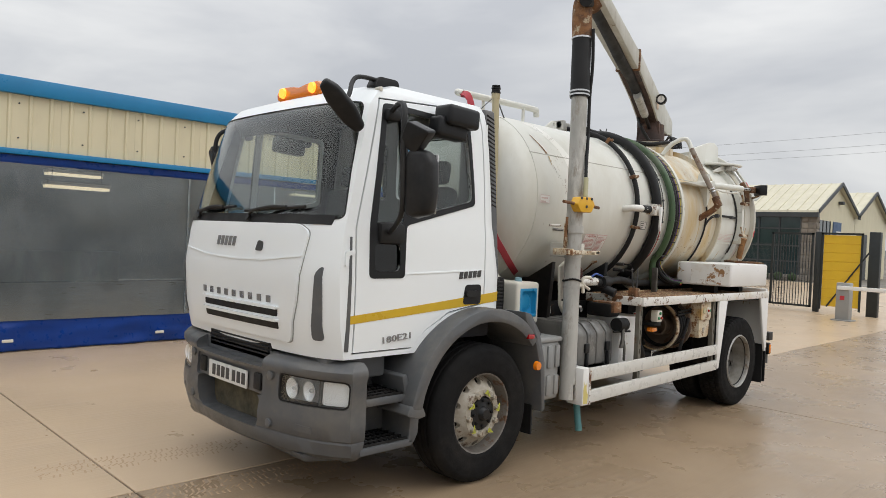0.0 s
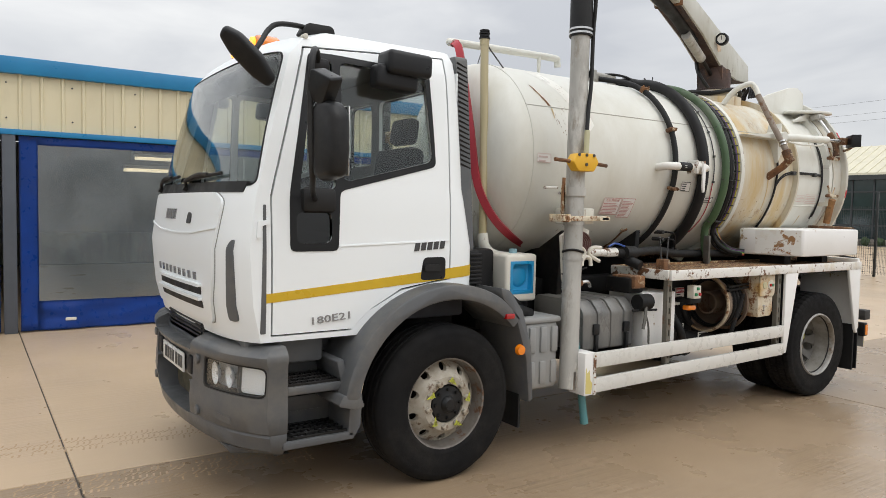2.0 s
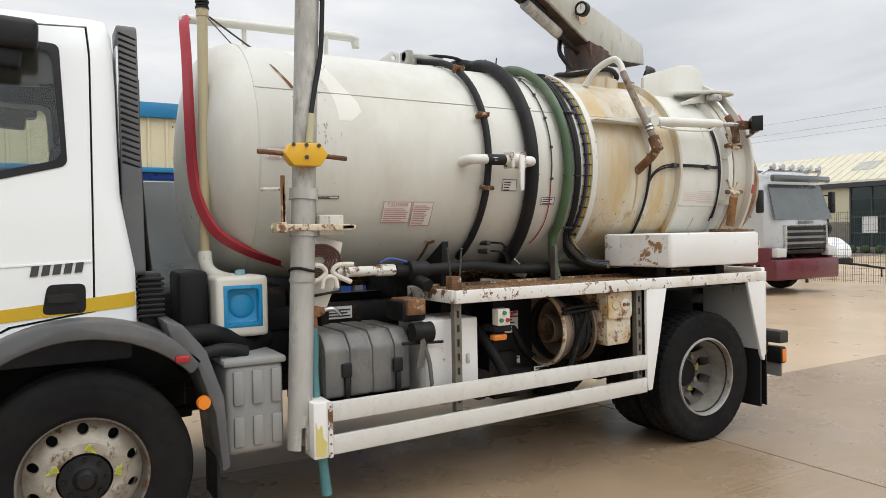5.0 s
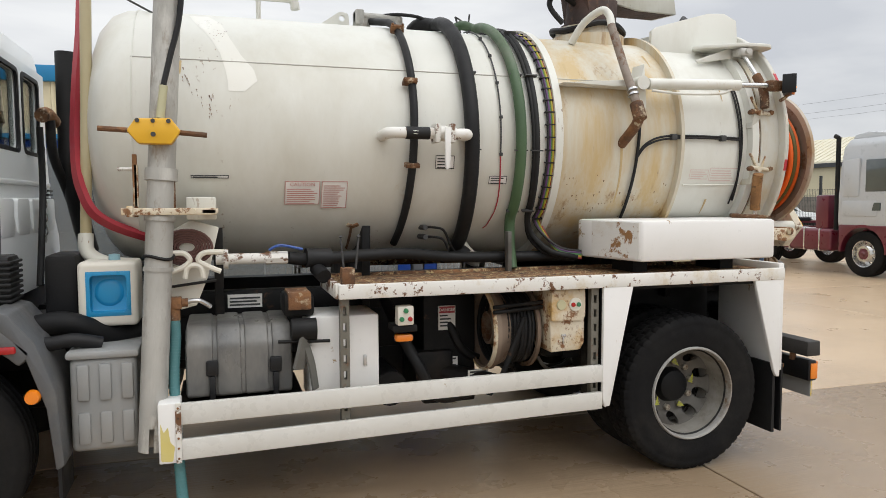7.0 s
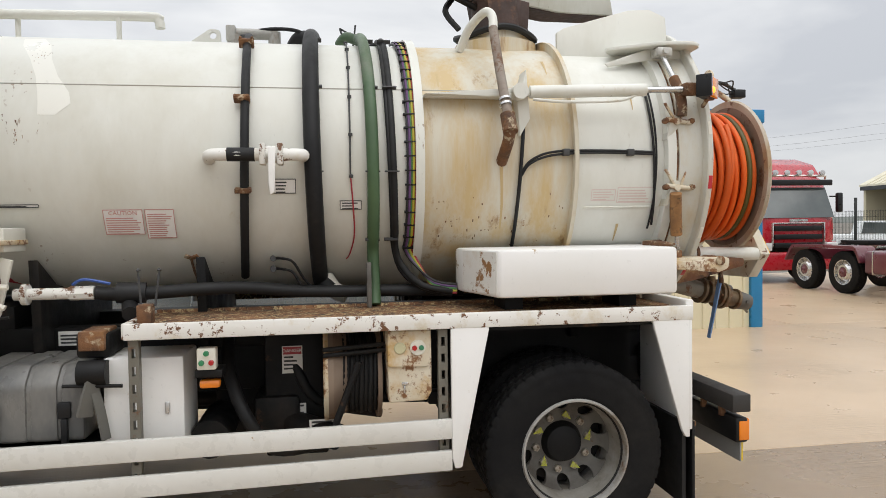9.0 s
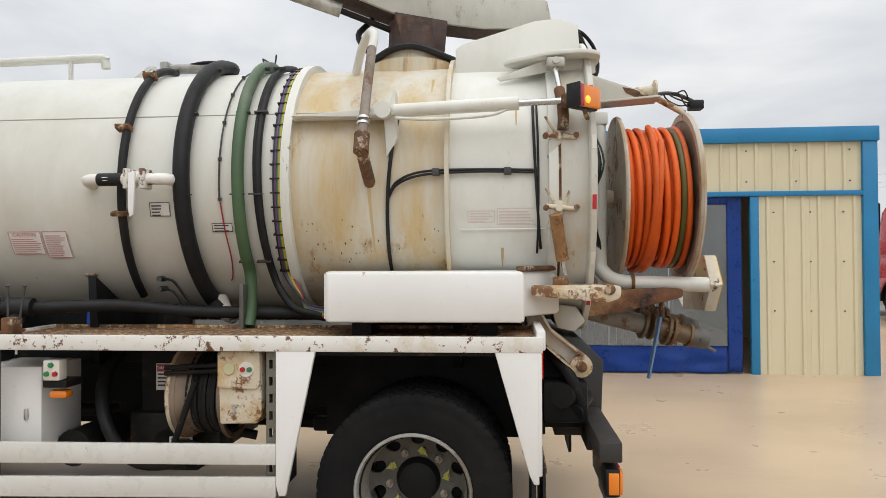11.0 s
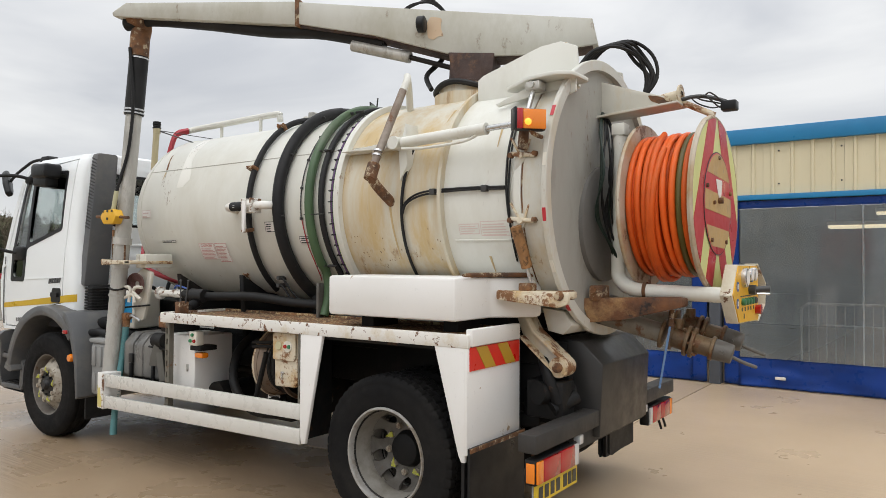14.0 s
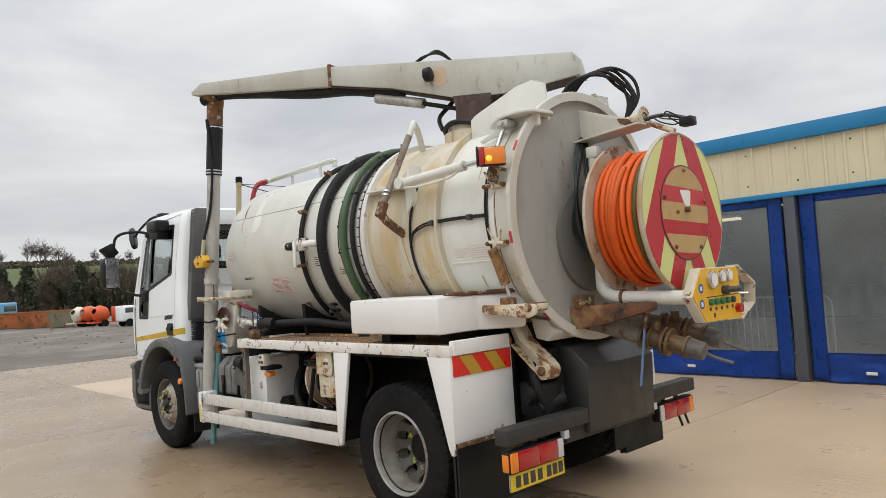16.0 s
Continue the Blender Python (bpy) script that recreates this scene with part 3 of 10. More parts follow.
def curtain(x0, x1, seed):
    """One curtain bay: a clear sheet in a welded blue border, hanging with folds, its foot rumpled."""
    rnd = random.Random(seed)
    w = x1 - x0

    def sheet(u0, u1, z0, z1, wave, nx, nz, y):
        b = bmesh.new()
        g = [[b.verts.new((u0 + (u1 - u0) * i / nx,
                           y + wave * (math.sin(9.1 * (u0 + (u1 - u0) * i / nx) + seed) * 0.5 + noise.noise(((u0 + (u1 - u0) * i / nx) * 2.2, z0 * 3 + 2.5 * j / nz, seed)) * 1.4),
                           z0 + (z1 - z0) * j / nz)) for i in range(nx + 1)] for j in range(nz + 1)]
        for j in range(nz):
            for i in range(nx):
                b.faces.new((g[j][i], g[j][i + 1], g[j + 1][i + 1], g[j + 1][i]))
        faces = b.faces[:]
        bmesh.ops.solidify(b, geom=faces, thickness=0.006)
        return b
    e = 0.30
    hem = part("curtain_border", joined(sheet(x0 + 0.09, x0 + e, 0.02, 2.52, 0.035, 8, 26, -0.015), sheet(x1 - e, x1 - 0.09, 0.02, 2.52, 0.035, 8, 26, -0.015),
                                        sheet(x0 + e - 0.01, x1 - e + 0.01, 0.015, 0.40, 0.030, 70, 12, -0.02), sheet(x0 + e - 0.01, x1 - e + 0.01, 2.42, 2.52, 0.006, 40, 3, -0.015)),
               TARP, shed, "blue tarpaulin border of a clear curtain", angle=80)
    clear = part("curtain_window", sheet(x0 + e, x1 - e, 0.40, 2.42, 0.010, 40, 14, -0.012), PVC, shed, "hazy clear plastic curtain")
    clear.visible_shadow = False
    for k in range(int(w / 2)):
        xx = x0 + 0.7 + k * 2.0 + rnd.uniform(-0.2, 0.2)
        part("strap_buckle", box(xx, xx + 0.13, -0.055, -0.04, 0.13, 0.17, 0.008), CREAMP, hem, "pale buckle")
    part("curtain_seam", box(x0 + w * 0.47, x0 + w * 0.47 + 0.025, -0.028, -0.02, 0.40, 2.42), PVC, clear)


for k, x in enumerate(posts):
    if -16 < x:
        curtain(x + 0.02, (posts[k + 1] if k + 1 < len(posts) else 8.12) - 0.02, k + 3)

# inside the shed: tube lights and a pedestrian barrier
TUBE = glow("lit_tube", (1.0, 0.84, 0.56), 1.1)
for x in (-5.2, 0.70, 6.25):
    for y, z, dx in ((YB + 5.0, 2.62, 0.2), (YB + 3.0, 2.29, -0.35)):
        lamp = thing("ceiling_light", "lit strip light hanging in the shed", "light", "shed strip lights", at=(x + dx, y, z))
        part("housing", box(-0.52, 0.52, -0.16, 0.16, 0.02, 0.08, 0.01), CREAMP, lamp)
        part("diffuser", box(-0.50, 0.50, -0.14, 0.14, -0.03, 0.019, 0.01), TUBE, lamp, "glowing tube cover")
        for xx in (-0.4, 0.4):
            part("hanger", rod((xx, 0, 0.08), (xx, 0, 3.35 - z), 0.006, 6), GREYP, lamp)
dwarf = part("dwarf_wall", box(X0 + 0.3, 4.2, YB + 5.6, YB + 5.85, 0, 0.85, 0.015), surf("grey_green_concrete", (0.30, 0.31, 0.28), (0.23, 0.24, 0.215), 0.8, bump=0.15, big=1.2, dirt=(0.15, 0.155, 0.135), dirt_at=(0.45, 0.65), stretch=(1, 1, 0.25)), shed, "stained grey concrete dwarf wall")


def pedestrian_barrier(x, y, turn):
    """A galvanised crowd-control barrier."""
    b = thing("pedestrian_barrier", "galvanised steel crowd barrier standing in the shed", "barrier", "barriers in the shed", at=(x, y, 0))
    b.rotation_euler[2] = radians(turn)
    part("frame", joined(tube([(-1.1, 0, 0.2), (-1.1, 0, 1.0), (-1.02, 0, 1.08), (1.02, 0, 1.08), (1.1, 0, 1.0), (1.1, 0, 0.2)], 0.018, 8, soft=False),
                         rod((-1.1, 0, 0.2), (1.1, 0, 0.2), 0.016, 8)), ALU, b)
    bar = mesh_of("upright", rod((0, 0, 0.2), (0, 0, 1.08), 0.007, 6), ALU)
    for k in range(18):
        part("upright", bar, None, b, m=pose(-1.0 + k * 2.0 / 17, 0, 0))
    for s in (-0.8, 0.8):
        part("foot", joined(rod((s, -0.3, 0.012), (s, 0.3, 0.012), 0.012, 8), rod((s, 0, 0.012), (s, 0, 0.2), 0.012, 8)), ALU, b)


pedestrian_barrier(6.3, 7.4, 2)
pedestrian_barrier(3.2, 7.3, -3)
pedestrian_barrier(-3.4, 7.6, 1)
SOIL = surf("brown_heap", (0.22, 0.15, 0.10), (0.16, 0.11, 0.08), 0.95, bump=0.6, fine=12)
bm = bmesh.new()
bmesh.ops.create_grid(bm, x_segments=24, y_segments=16, size=1)
for v in bm.verts:
    r = math.hypot(v.co.x, v.co.y)
    v.co.z = max(0.0, 1 - r) * 0.8 * (1 + 0.5 * noise.noise(v.co * 4)) + 0.002
    v.co.x, v.co.y = v.co.x * 1.6, v.co.y * 0.9
moved(bm, pose(6.3, 8.9, 0))
tagged(part("soil_heap", bm, SOIL), "brown heap of soil on the shed floor", "heap", kind="stuff")

# ---- the tanker truck: cab ----
truck = thing("vacuum_tanker_truck", "white two-axle vacuum tanker truck, worn and rust-stained, standing on concrete", "truck")

CZ = [0.95, 1.15, 1.45, 1.75, 1.82, 2.10, 2.35, 2.54, 2.64, 2.70, 2.735]
CF = [-1.30, -1.345, -1.365, -1.325, -1.305, -1.235, -1.165, -1.11, -1.02, -0.86, -0.55]
CR = [0.265, 0.265, 0.265, 0.215, 0.205, 0.20, 0.20, 0.195, 0.19, 0.18, 0.08]
CW = [1.01, 1.02, 1.02, 1.005, 0.995, 0.97, 0.94, 0.912, 0.885, 0.845, 0.70]


def cab_ring(z, off):
    f, r, w = (float(np.interp(z, CZ, t)) for t in (CF, CR, CW))
    f, r, w = f - off, r + off, w + off
    c, pts = 0.145, []
    for k in range(29):
        u = math.sin((k / 28 * 2 - 1) * math.pi / 2)
        pts.append((f + 0.045 * u * u + 0.10 * abs(u) ** 8, u * w))
    xs_ = np.linspace(f + c, r - 0.11, 12)[1:]
    pts += [(float(x), w) for x in xs_]
    pts += [(r - 0.045, w - 0.012), (r - 0.012, w - 0.045)] + [(r, float(y)) for y in np.linspace(w - 0.12, -w + 0.12, 9)] + [(r - 0.012, -w + 0.045), (r - 0.045, -w + 0.012)]
    pts += [(float(x), -w) for x in xs_[::-1]]
    return pts


def cab_loft(off, z0=0.95, z1=2.735, inward=False):
    bm = bmesh.new()
    zs = sorted({z0, z1, *[z for z in CZ if z0 < z < z1], *[float(z) for z in np.arange(z0, z1, 0.1) if z > z0 + 0.02]})
    rings = []
    for z in zs:
        rings.append([bm.verts.new((x, y, z + (off if z == zs[-1] else 0))) for x, y in cab_ring(z, off)])
    n = len(rings[0])
    for a, b in zip(rings, rings[1:]):
        for k in range(n):
            bm.faces.new((a[k], a[(k + 1) % n], b[(k + 1) % n], b[k]))
    bm.faces.new(rings[0][::-1]), bm.faces.new(rings[-1])
    bmesh.ops.recalc_face_normals(bm, faces=bm.faces)
    if inward:
        bmesh.ops.reverse_faces(bm, faces=bm.faces)
    return bm


def face_x(y, z):
    """Where the cab's front stands at a height."""
    u = y / float(np.interp(z, CZ, CW))
    return float(np.interp(z, CZ, CF)) + 0.045 * u * u + 0.10 * abs(u) ** 8


def cab_shell(off=0.0, thick=0.03, z0=0.95, z1=2.735):
    """The cab's hollow skin, at some distance outside its nominal face."""
    inner = cab_loft(off - thick, z0 + 0.03, z1 - 0.035, True)
    for f in inner.faces:
        f.material_index = 1
    return joined(cab_loft(off, z0, z1), inner)


def skin(poly, axis, off, thick, near=True, r=0.0, holes=()):
    """The piece of the cab's skin behind an outline: axis y for its sides (near: the kerb side), x for its front."""
    poly = rounded(poly, r) if r else poly
    if axis == "x":
        a, b = -1.7, -0.9
    else:
        a, b = (-1.4, -0.7) if near else (0.7, 1.4)
    out = carve(cab_shell(off, thick), [prism(poly, axis, a, b)], "INTERSECT")
    if holes:
        out = carve(out, [prism(h, axis, a, b) for h in holes])
    for f in out.faces:
        f.material_index = 0
    return out


SCREEN = rounded([(-0.985, 1.80), (0.985, 1.80), (0.885, 2.555), (-0.885, 2.555)], 0.05)
DOOR = [(-1.10, 0.98), (-1.105, 1.75), (-0.885, 2.595), (0.075, 2.655), (0.085, 2.5), (0.07, 1.255), (-0.28, 1.20), (-0.50, 1.09), (-0.62, 0.98)]
WIN_MAIN = rounded([(-0.665, 1.835), (-0.055, 1.985), (-0.085, 2.51), (-0.665, 2.53)], 0.05)
WIN_QUARTER = rounded([(-0.94, 1.76), (-0.715, 1.80), (-0.715, 2.53), (-0.82, 2.53)], 0.03)
WIN_LOW = rounded([(-0.955, 1.49), (-0.745, 1.49), (-0.745, 1.665), (-0.955, 1.665)], 0.04)
BLACKTRIM = rounded([(-0.995, 1.445), (-0.705, 1.445), (-0.69, 1.785), (-0.03, 1.955), (-0.05, 2.545), (-0.70, 2.57), (-0.855, 2.565), (-0.995, 1.75)], 0.035)
REARWIN = [rounded([(a, 2.02), (b, 2.02), (b, 2.50), (a, 2.50)], 0.06) for a, b in ((-0.62, 0.13), (0.25, 0.66))]


def shrunk(poly, d):
    cx, cz = sum(p[0] for p in poly) / len(poly), sum(p[1] for p in poly) / len(poly)
    return [(x - d * (1 if x > cx else -1), z - d * (1 if z > cz else -1)) for x, z in poly]


ARCH = rod((0, -1.5, 0.5), (0, 1.5, 0.5), 0.722, 64)
shell = carve(cab_shell(), [prism(SCREEN, "x", -1.8, -0.86), prism(DOOR, "y", -1.4, -0.7), prism(DOOR, "y", 0.7, 1.4), ARCH,
                            prism(REARWIN[0], "x", 0.1, 0.5), prism(REARWIN[1], "x", 0.1, 0.5)])
cab = part("cab", shell, [WHITE, TRIM], truck, "white steel cab body")


def grown(poly, d):
    return shrunk(poly, -d)


part("windscreen", skin(grown(SCREEN, 0.004), "x", -0.003, 0.006), WINGLASS, cab, "large clear windscreen")
part("windscreen_seal", carve(skin(grown(SCREEN, 0.002), "x", 0.003, 0.009), [prism(shrunk(SCREEN, 0.0025), "x", -1.9, -0.7)]), BLACK, cab)
for near in (True, False):
    s = -1 if near else 1
    door = part("door", skin(shrunk(DOOR, 0.010), "y", 0.0, 0.03, near, holes=[WIN_MAIN, WIN_QUARTER, WIN_LOW]), WHITE, cab, "white cab door")
    part("door_seal", skin(grown(DOOR, 0.018), "y", -0.034, 0.006, near, holes=[grown(w, 0.03) for w in (WIN_MAIN, WIN_QUARTER, WIN_LOW)]), BLACK, cab)
    part("window_trim", skin(BLACKTRIM, "y", 0.004, 0.03, near, holes=[WIN_MAIN, WIN_QUARTER, WIN_LOW]), DARKP, door)
    for nm, w in (("window", WIN_MAIN), ("quarter_window", WIN_QUARTER), ("low_window", WIN_LOW)):
        part(nm, skin(grown(w, 0.015), "y", -0.014, 0.006, near), DARKGLASS if nm == "low_window" else WINGLASS, door)
    part("yellow_stripe", skin([(-1.155, 1.165), (-1.155, 1.215), (-0.6, 1.262), (0.252, 1.342), (0.252, 1.272), (-0.6, 1.208)], "y", 0.003, 0.012, near), STRIPE, cab)
    part("door_crease", skin([(-0.70, 1.468), (-0.70, 1.476), (0.06, 1.502), (0.06, 1.494)], "y", 0.005, 0.02, near), WHITE, door)
    part("handle_recess", skin(rounded([(-0.155, 1.255), (0.03, 1.255), (0.03, 1.395), (-0.13, 1.395)], 0.03), "y", 0.004, 0.02, near), DARKP, door, "black door handle recess")
    part("handle", skin(rounded([(-0.13, 1.31), (-0.01, 1.31), (-0.01, 1.352), (-0.13, 1.352)], 0.015), "y", 0.022, 0.02, near), BLACK, door, "black plastic pull handle")
    # model badges as plain bars
    part("model_number", moved(writing("180E21", 0.075, 0.004), pose(-0.745, s * 1.019, 1.060, 90, 0, 0 if near else 180) @ pose(0, 0, 0, 0, 0, 5 if near else -5) @ Matrix.Diagonal((1.2, 0.8, 1, 1))), BADGE, door, "grey model number on the door")
    for k in range(5):
        part("badge_bar", skin([(-0.20 + k * 0.046, 1.435 + k * 0.003), (-0.167 + k * 0.046, 1.437 + k * 0.003), (-0.158 + k * 0.046, 1.485 + k * 0.003), (-0.19 + k * 0.046, 1.483 + k * 0.003)], "y", 0.006, 0.015, near), INK, door)
    # rear cab quarter: seam beside the door, corner vents
    part("corner_vent", skin(rounded([(s * 0.925, 1.06), (s * 0.845, 1.06), (s * 0.885, 1.48), (s * 0.93, 1.52)], 0.03), "x", 0.006, 0.03), GREYP, cab, "grey air vent in the corner panel")
    part("corner_slot", skin(rounded([(-1.160, 1.0), (-1.130, 1.0), (-1.130, 1.70), (-1.145, 1.70)], 0.006), "y", 0.004, 0.02, near), GREYP, cab)
    part("corner_swage", skin(rounded([(-1.185, 1.52), (-1.165, 1.52), (-1.155, 1.585), (-1.11, 1.60), (-1.11, 1.62), (-1.18, 1.61)], 0.01), "y", 0.012, 0.03, near), WHITE, cab)
    # cab step well
    ya_, yb_ = sorted((s * 0.74, s * 1.075))
    step = part("cab_step", box(-1.06, -0.58, min(s * 0.70, s * 0.74), max(s * 0.70, s * 0.74), 0.37, 0.98, 0.01), GREYP, truck, "grey plastic cab step well with two treads")
    part("step_side", prism(rounded([(-0.735, 0.82), (-0.69, 0.83), (-0.665, 0.74), (-0.60, 0.63), (-0.565, 0.61), (-0.575, 0.43), (-0.61, 0.37), (-0.66, 0.375), (-0.645, 0.58), (-0.705, 0.70)], 0.012), "y", ya_, yb_, 0.010), GREYP, step)
    for z, xa, xb in ((0.405, -1.05, -0.615), (0.705, -1.05, -0.685)):
        tread = part("tread", box(xa, xb, ya_, yb_, z - 0.05, z, 0.012), GREYP, step)
        part("tread_frame", joined(*[box(xa + 0.03, xb - 0.02, y - 0.008, y + 0.008, z - 0.004, z + 0.014, 0.003, 1) for y in (s * 0.80, s * 0.865, s * 0.93, s * 0.995, s * 1.055)],
                                   *[box(xa + 0.03 + k * (xb - xa - 0.06) / 9, xa + 0.038 + k * (xb - xa - 0.06) / 9, min(s * 0.80, s * 1.06), max(s * 0.80, s * 1.06), z - 0.004, z + 0.011, 0.002, 1) for k in range(10)]), CHASSIS, tread, "dark open grip mesh")
    part("riser", prism([(-1.05, 0.40), (-0.64, 0.40), (-0.66, 0.655), (-1.05, 0.655)], "y", min(s * 0.775, s * 0.80), max(s * 0.775, s * 0.80), 0.01), GREYP, step)
    part("riser_rib", box(-0.98, -0.70, min(s * 0.80, s * 0.815), max(s * 0.80, s * 0.815), 0.49, 0.58, 0.008), GREYP, step)

# pressed rear wall with two windows
WALL = [(0.270, 1.16), (0.270, 1.45), (0.222, 1.75), (0.209, 2.1), (0.206, 2.58), (0.215, 2.58), (0.218, 2.1), (0.232, 1.75), (0.280, 1.45), (0.280, 1.16)]
rear_wall = part("rear_wall", carve(prism(WALL, "y", -0.85, 0.85), [prism(w, "x", 0.1, 0.5) for w in REARWIN]), WHITE, cab, "pressed white rear wall of the cab")
for w in REARWIN:
    part("rear_window", prism(shrunk(w, 0.004), "x", 0.190, 0.195), WINGLASS, rear_wall)
    part("window_seal", carve(prism(grown(w, 0.022), "x", 0.206, 0.224, 0.003), [prism(shrunk(w, 0.004), "x", 0.1, 0.5)]), BLACK, rear_wall)
for y in (-0.55, -0.2, 0.15, 0.50):
    part("pressing", prism(rounded([(y, 1.50), (y + 0.27, 1.50), (y + 0.27, 1.72), (y, 1.72)], 0.03), "x", 0.225, 0.275, 0.008), WHITE, rear_wall)
part("wall_crease", box(0.205, 0.240, -0.84, 0.84, 1.80, 1.83, 0.008), WHITE, rear_wall)
for k in range(7):
    part("vent_slat", box(0.232, 0.262, 0.66, 0.80, 1.60 + 0.028 * k, 1.612 + 0.028 * k, 0.003), DARKP, rear_wall)
sleeve = part("hose_column", tube([(0.42, 0.52, 2.70), (0.42, 0.52, 2.2), (0.43, 0.50, 1.9), (0.47, 0.62, 1.55), (0.50, 0.70, 1.35)], 0.062, 14), BLACK, truck, "black hose column behind the cab")
part("black_cable", tube([(0.36, 0.30, 2.22), (0.36, 0.36, 2.0), (0.40, 0.52, 1.78), (0.46, 0.75, 1.45)], 0.03, 10), BLACK, truck)
part("black_cable", tube([(0.34, 0.10, 2.16), (0.34, 0.12, 1.8), (0.36, -0.05, 1.5), (0.36, -0.15, 1.2)], 0.02, 8), BLACK, truck)
part("cable_bundle", tube([(0.33, 0.22, 2.24), (0.34, 0.30, 2.26), (0.36, 0.42, 2.22)], 0.045, 10), RUSTY, truck)
for k in range(15):
    ring_ = [Vector((0.30 + 0.012 * math.cos(t) * (k % 2), 0.34 + 0.012 * math.cos(t) * ((k + 1) % 2), 2.08 - 0.044 * k + 0.028 * math.sin(t))) for t in np.linspace(0, 2 * math.pi, 13)[:-1]]
    part("chain_link", sweep(ring_, ringpts(0.006, 6), True), CHROME, truck)

# bonnet, grille, badges on the front
BONNET = rounded([(-0.66, 1.02), (0.66, 1.02), (0.74, 1.30), (0.80, 1.72), (0.70, 1.765), (-0.70, 1.765), (-0.80, 1.72), (-0.74, 1.30)], 0.04)
# grey edging painted for the soft shading round the bonnet
part("bonnet_gap", skin(grown(BONNET, 0.004), "x", 0.003, 0.02), BATP, cab)
part("bonnet", skin(BONNET, "x", 0.016, 0.03), WHITE, cab, "white bonnet panel")
part("bonnet_crease", joined(*[skin([(-0.78, 1.565), (-0.4, 1.523), (0, 1.512), (0.4, 1.523), (0.78, 1.565), (0.78, 1.573), (0.4, 1.533), (0, 1.522), (-0.4, 1.533), (-0.78, 1.573)], "x", 0.022, 0.02)]), WHITE, cab)
for z in (1.175, 1.095):
    part("grille_slot", skin(rounded([(-0.56, z), (0.40, z - 0.004), (0.40, z + 0.042), (-0.56, z + 0.046)], 0.012), "x", 0.019, 0.03), BLACK, cab, "black grille slot")
    part("grille_lip", skin(rounded([(-0.57, z + 0.046), (0.42, z + 0.042), (0.42, z + 0.060), (-0.57, z + 0.064)], 0.006), "x", 0.038, 0.05), WHITE, cab)
for k in range(9):
    y = 0.42 - k * 0.108
    part("badge_bar", skin([(y, 1.257), (y - 0.042, 1.257), (y - 0.042, 1.301), (y, 1.301)], "x", 0.023, 0.02), BADGE, cab)
for k in range(5):
    y = 0.255 - k * 0.056
    part("badge_bar", skin([(y, 1.60), (y - 0.034, 1.60), (y - 0.040, 1.665), (y - 0.006, 1.665)], "x", 0.023, 0.02), BADGE, cab)
part("badge_bar", skin(rounded([(-0.28, 1.58), (-0.36, 1.58), (-0.36, 1.64), (-0.30, 1.65)], 0.02), "x", 0.023, 0.02), INK, cab)
part("cowl", skin([(-0.93, 1.765), (0.93, 1.765), (0.94, 1.825), (-0.94, 1.825)], "x", 0.004, 0.05), BLACK, cab, "black wiper cowl")
for ya, yb in ((0.74, 0.10), (-0.04, -0.72)):
    line = [(face_x(ya + (yb - ya) * u, 1.85) - 0.016, ya + (yb - ya) * u, 1.842 + 0.030 * u) for u in (0, 0.25, 0.5, 0.75, 1)]
    ym = ya + (yb - ya) * 0.10
    wiper = part("wiper", tube([(face_x(ym, 1.80) - 0.012, ym, 1.80), (face_x(ym, 1.83) - 0.032, ym - 0.05, 1.838), (line[2][0] - 0.022, line[2][1], line[2][2] + 0.012), (line[3][0] - 0.014, line[3][1], line[3][2] + 0.004)], 0.011, 8), BLACK, cab, "black windscreen wiper")
    part("wiper_blade", tube(line, 0.011, 6), BLACK, wiper)
    part("wiper_pivot", rod((face_x(ym, 1.79) + 0.01, ym, 1.785), (face_x(ym, 1.79) - 0.025, ym, 1.802), 0.022, 10), BLACK, wiper)
part("lower_grille", box(-1.30, -1.05, -0.42, 0.42, 0.86, 1.00, 0.01), BLACK, cab)
part("grille_bar", joined(*[box(-1.31, -1.27, -0.40, 0.40, z, z + 0.012, 0.002, 1) for z in (0.895, 0.92, 0.945, 0.97)]), DARKP, cab)
part("underpanel", box(-1.22, -0.75, -0.92, 0.92, 0.80, 0.97, 0.02), GREYP, cab)

# roof: beacon, aerial mount, side marker
beacon = part("light_bar", prism(rounded([(0.25, 2.675), (0.27, 2.735), (0.20, 2.78), (0.05, 2.77), (-0.03, 2.755), (-0.10, 2.77), (-0.26, 2.78), (-0.325, 2.735), (-0.305, 2.675)], 0.03), "x", -0.93, -0.78, 0.02), AMBERLENS, cab, "amber beacon bar, lit")
for y in (0.16, -0.22):
    part("bulb", lathe([(-0.02, 0.0), (-0.02, 0.035), (0.0, 0.04), (0.012, 0.0)], (-0.932, y, 2.728), "x", 14), LAMPGLOW, beacon)
part("beacon_base", box(-0.91, -0.80, -0.28, 0.22, 2.62, 2.68, 0.01), DARKP, cab)
for s in (-1, 1):
    part("roof_marker", lathe([(-0.03, 0.0), (-0.024, 0.015), (0.024, 0.015), (0.03, 0.0)], (-0.86, s * 0.868, 2.655), "y", 12), CREAMP, cab, "small cream marker lamp")
part("mirror_foot", prism(rounded([(-0.86, 2.68), (-0.64, 2.70), (-0.66, 2.752), (-0.82, 2.752)], 0.025), "y", -0.82, -0.72, 0.012), BLACK, cab)

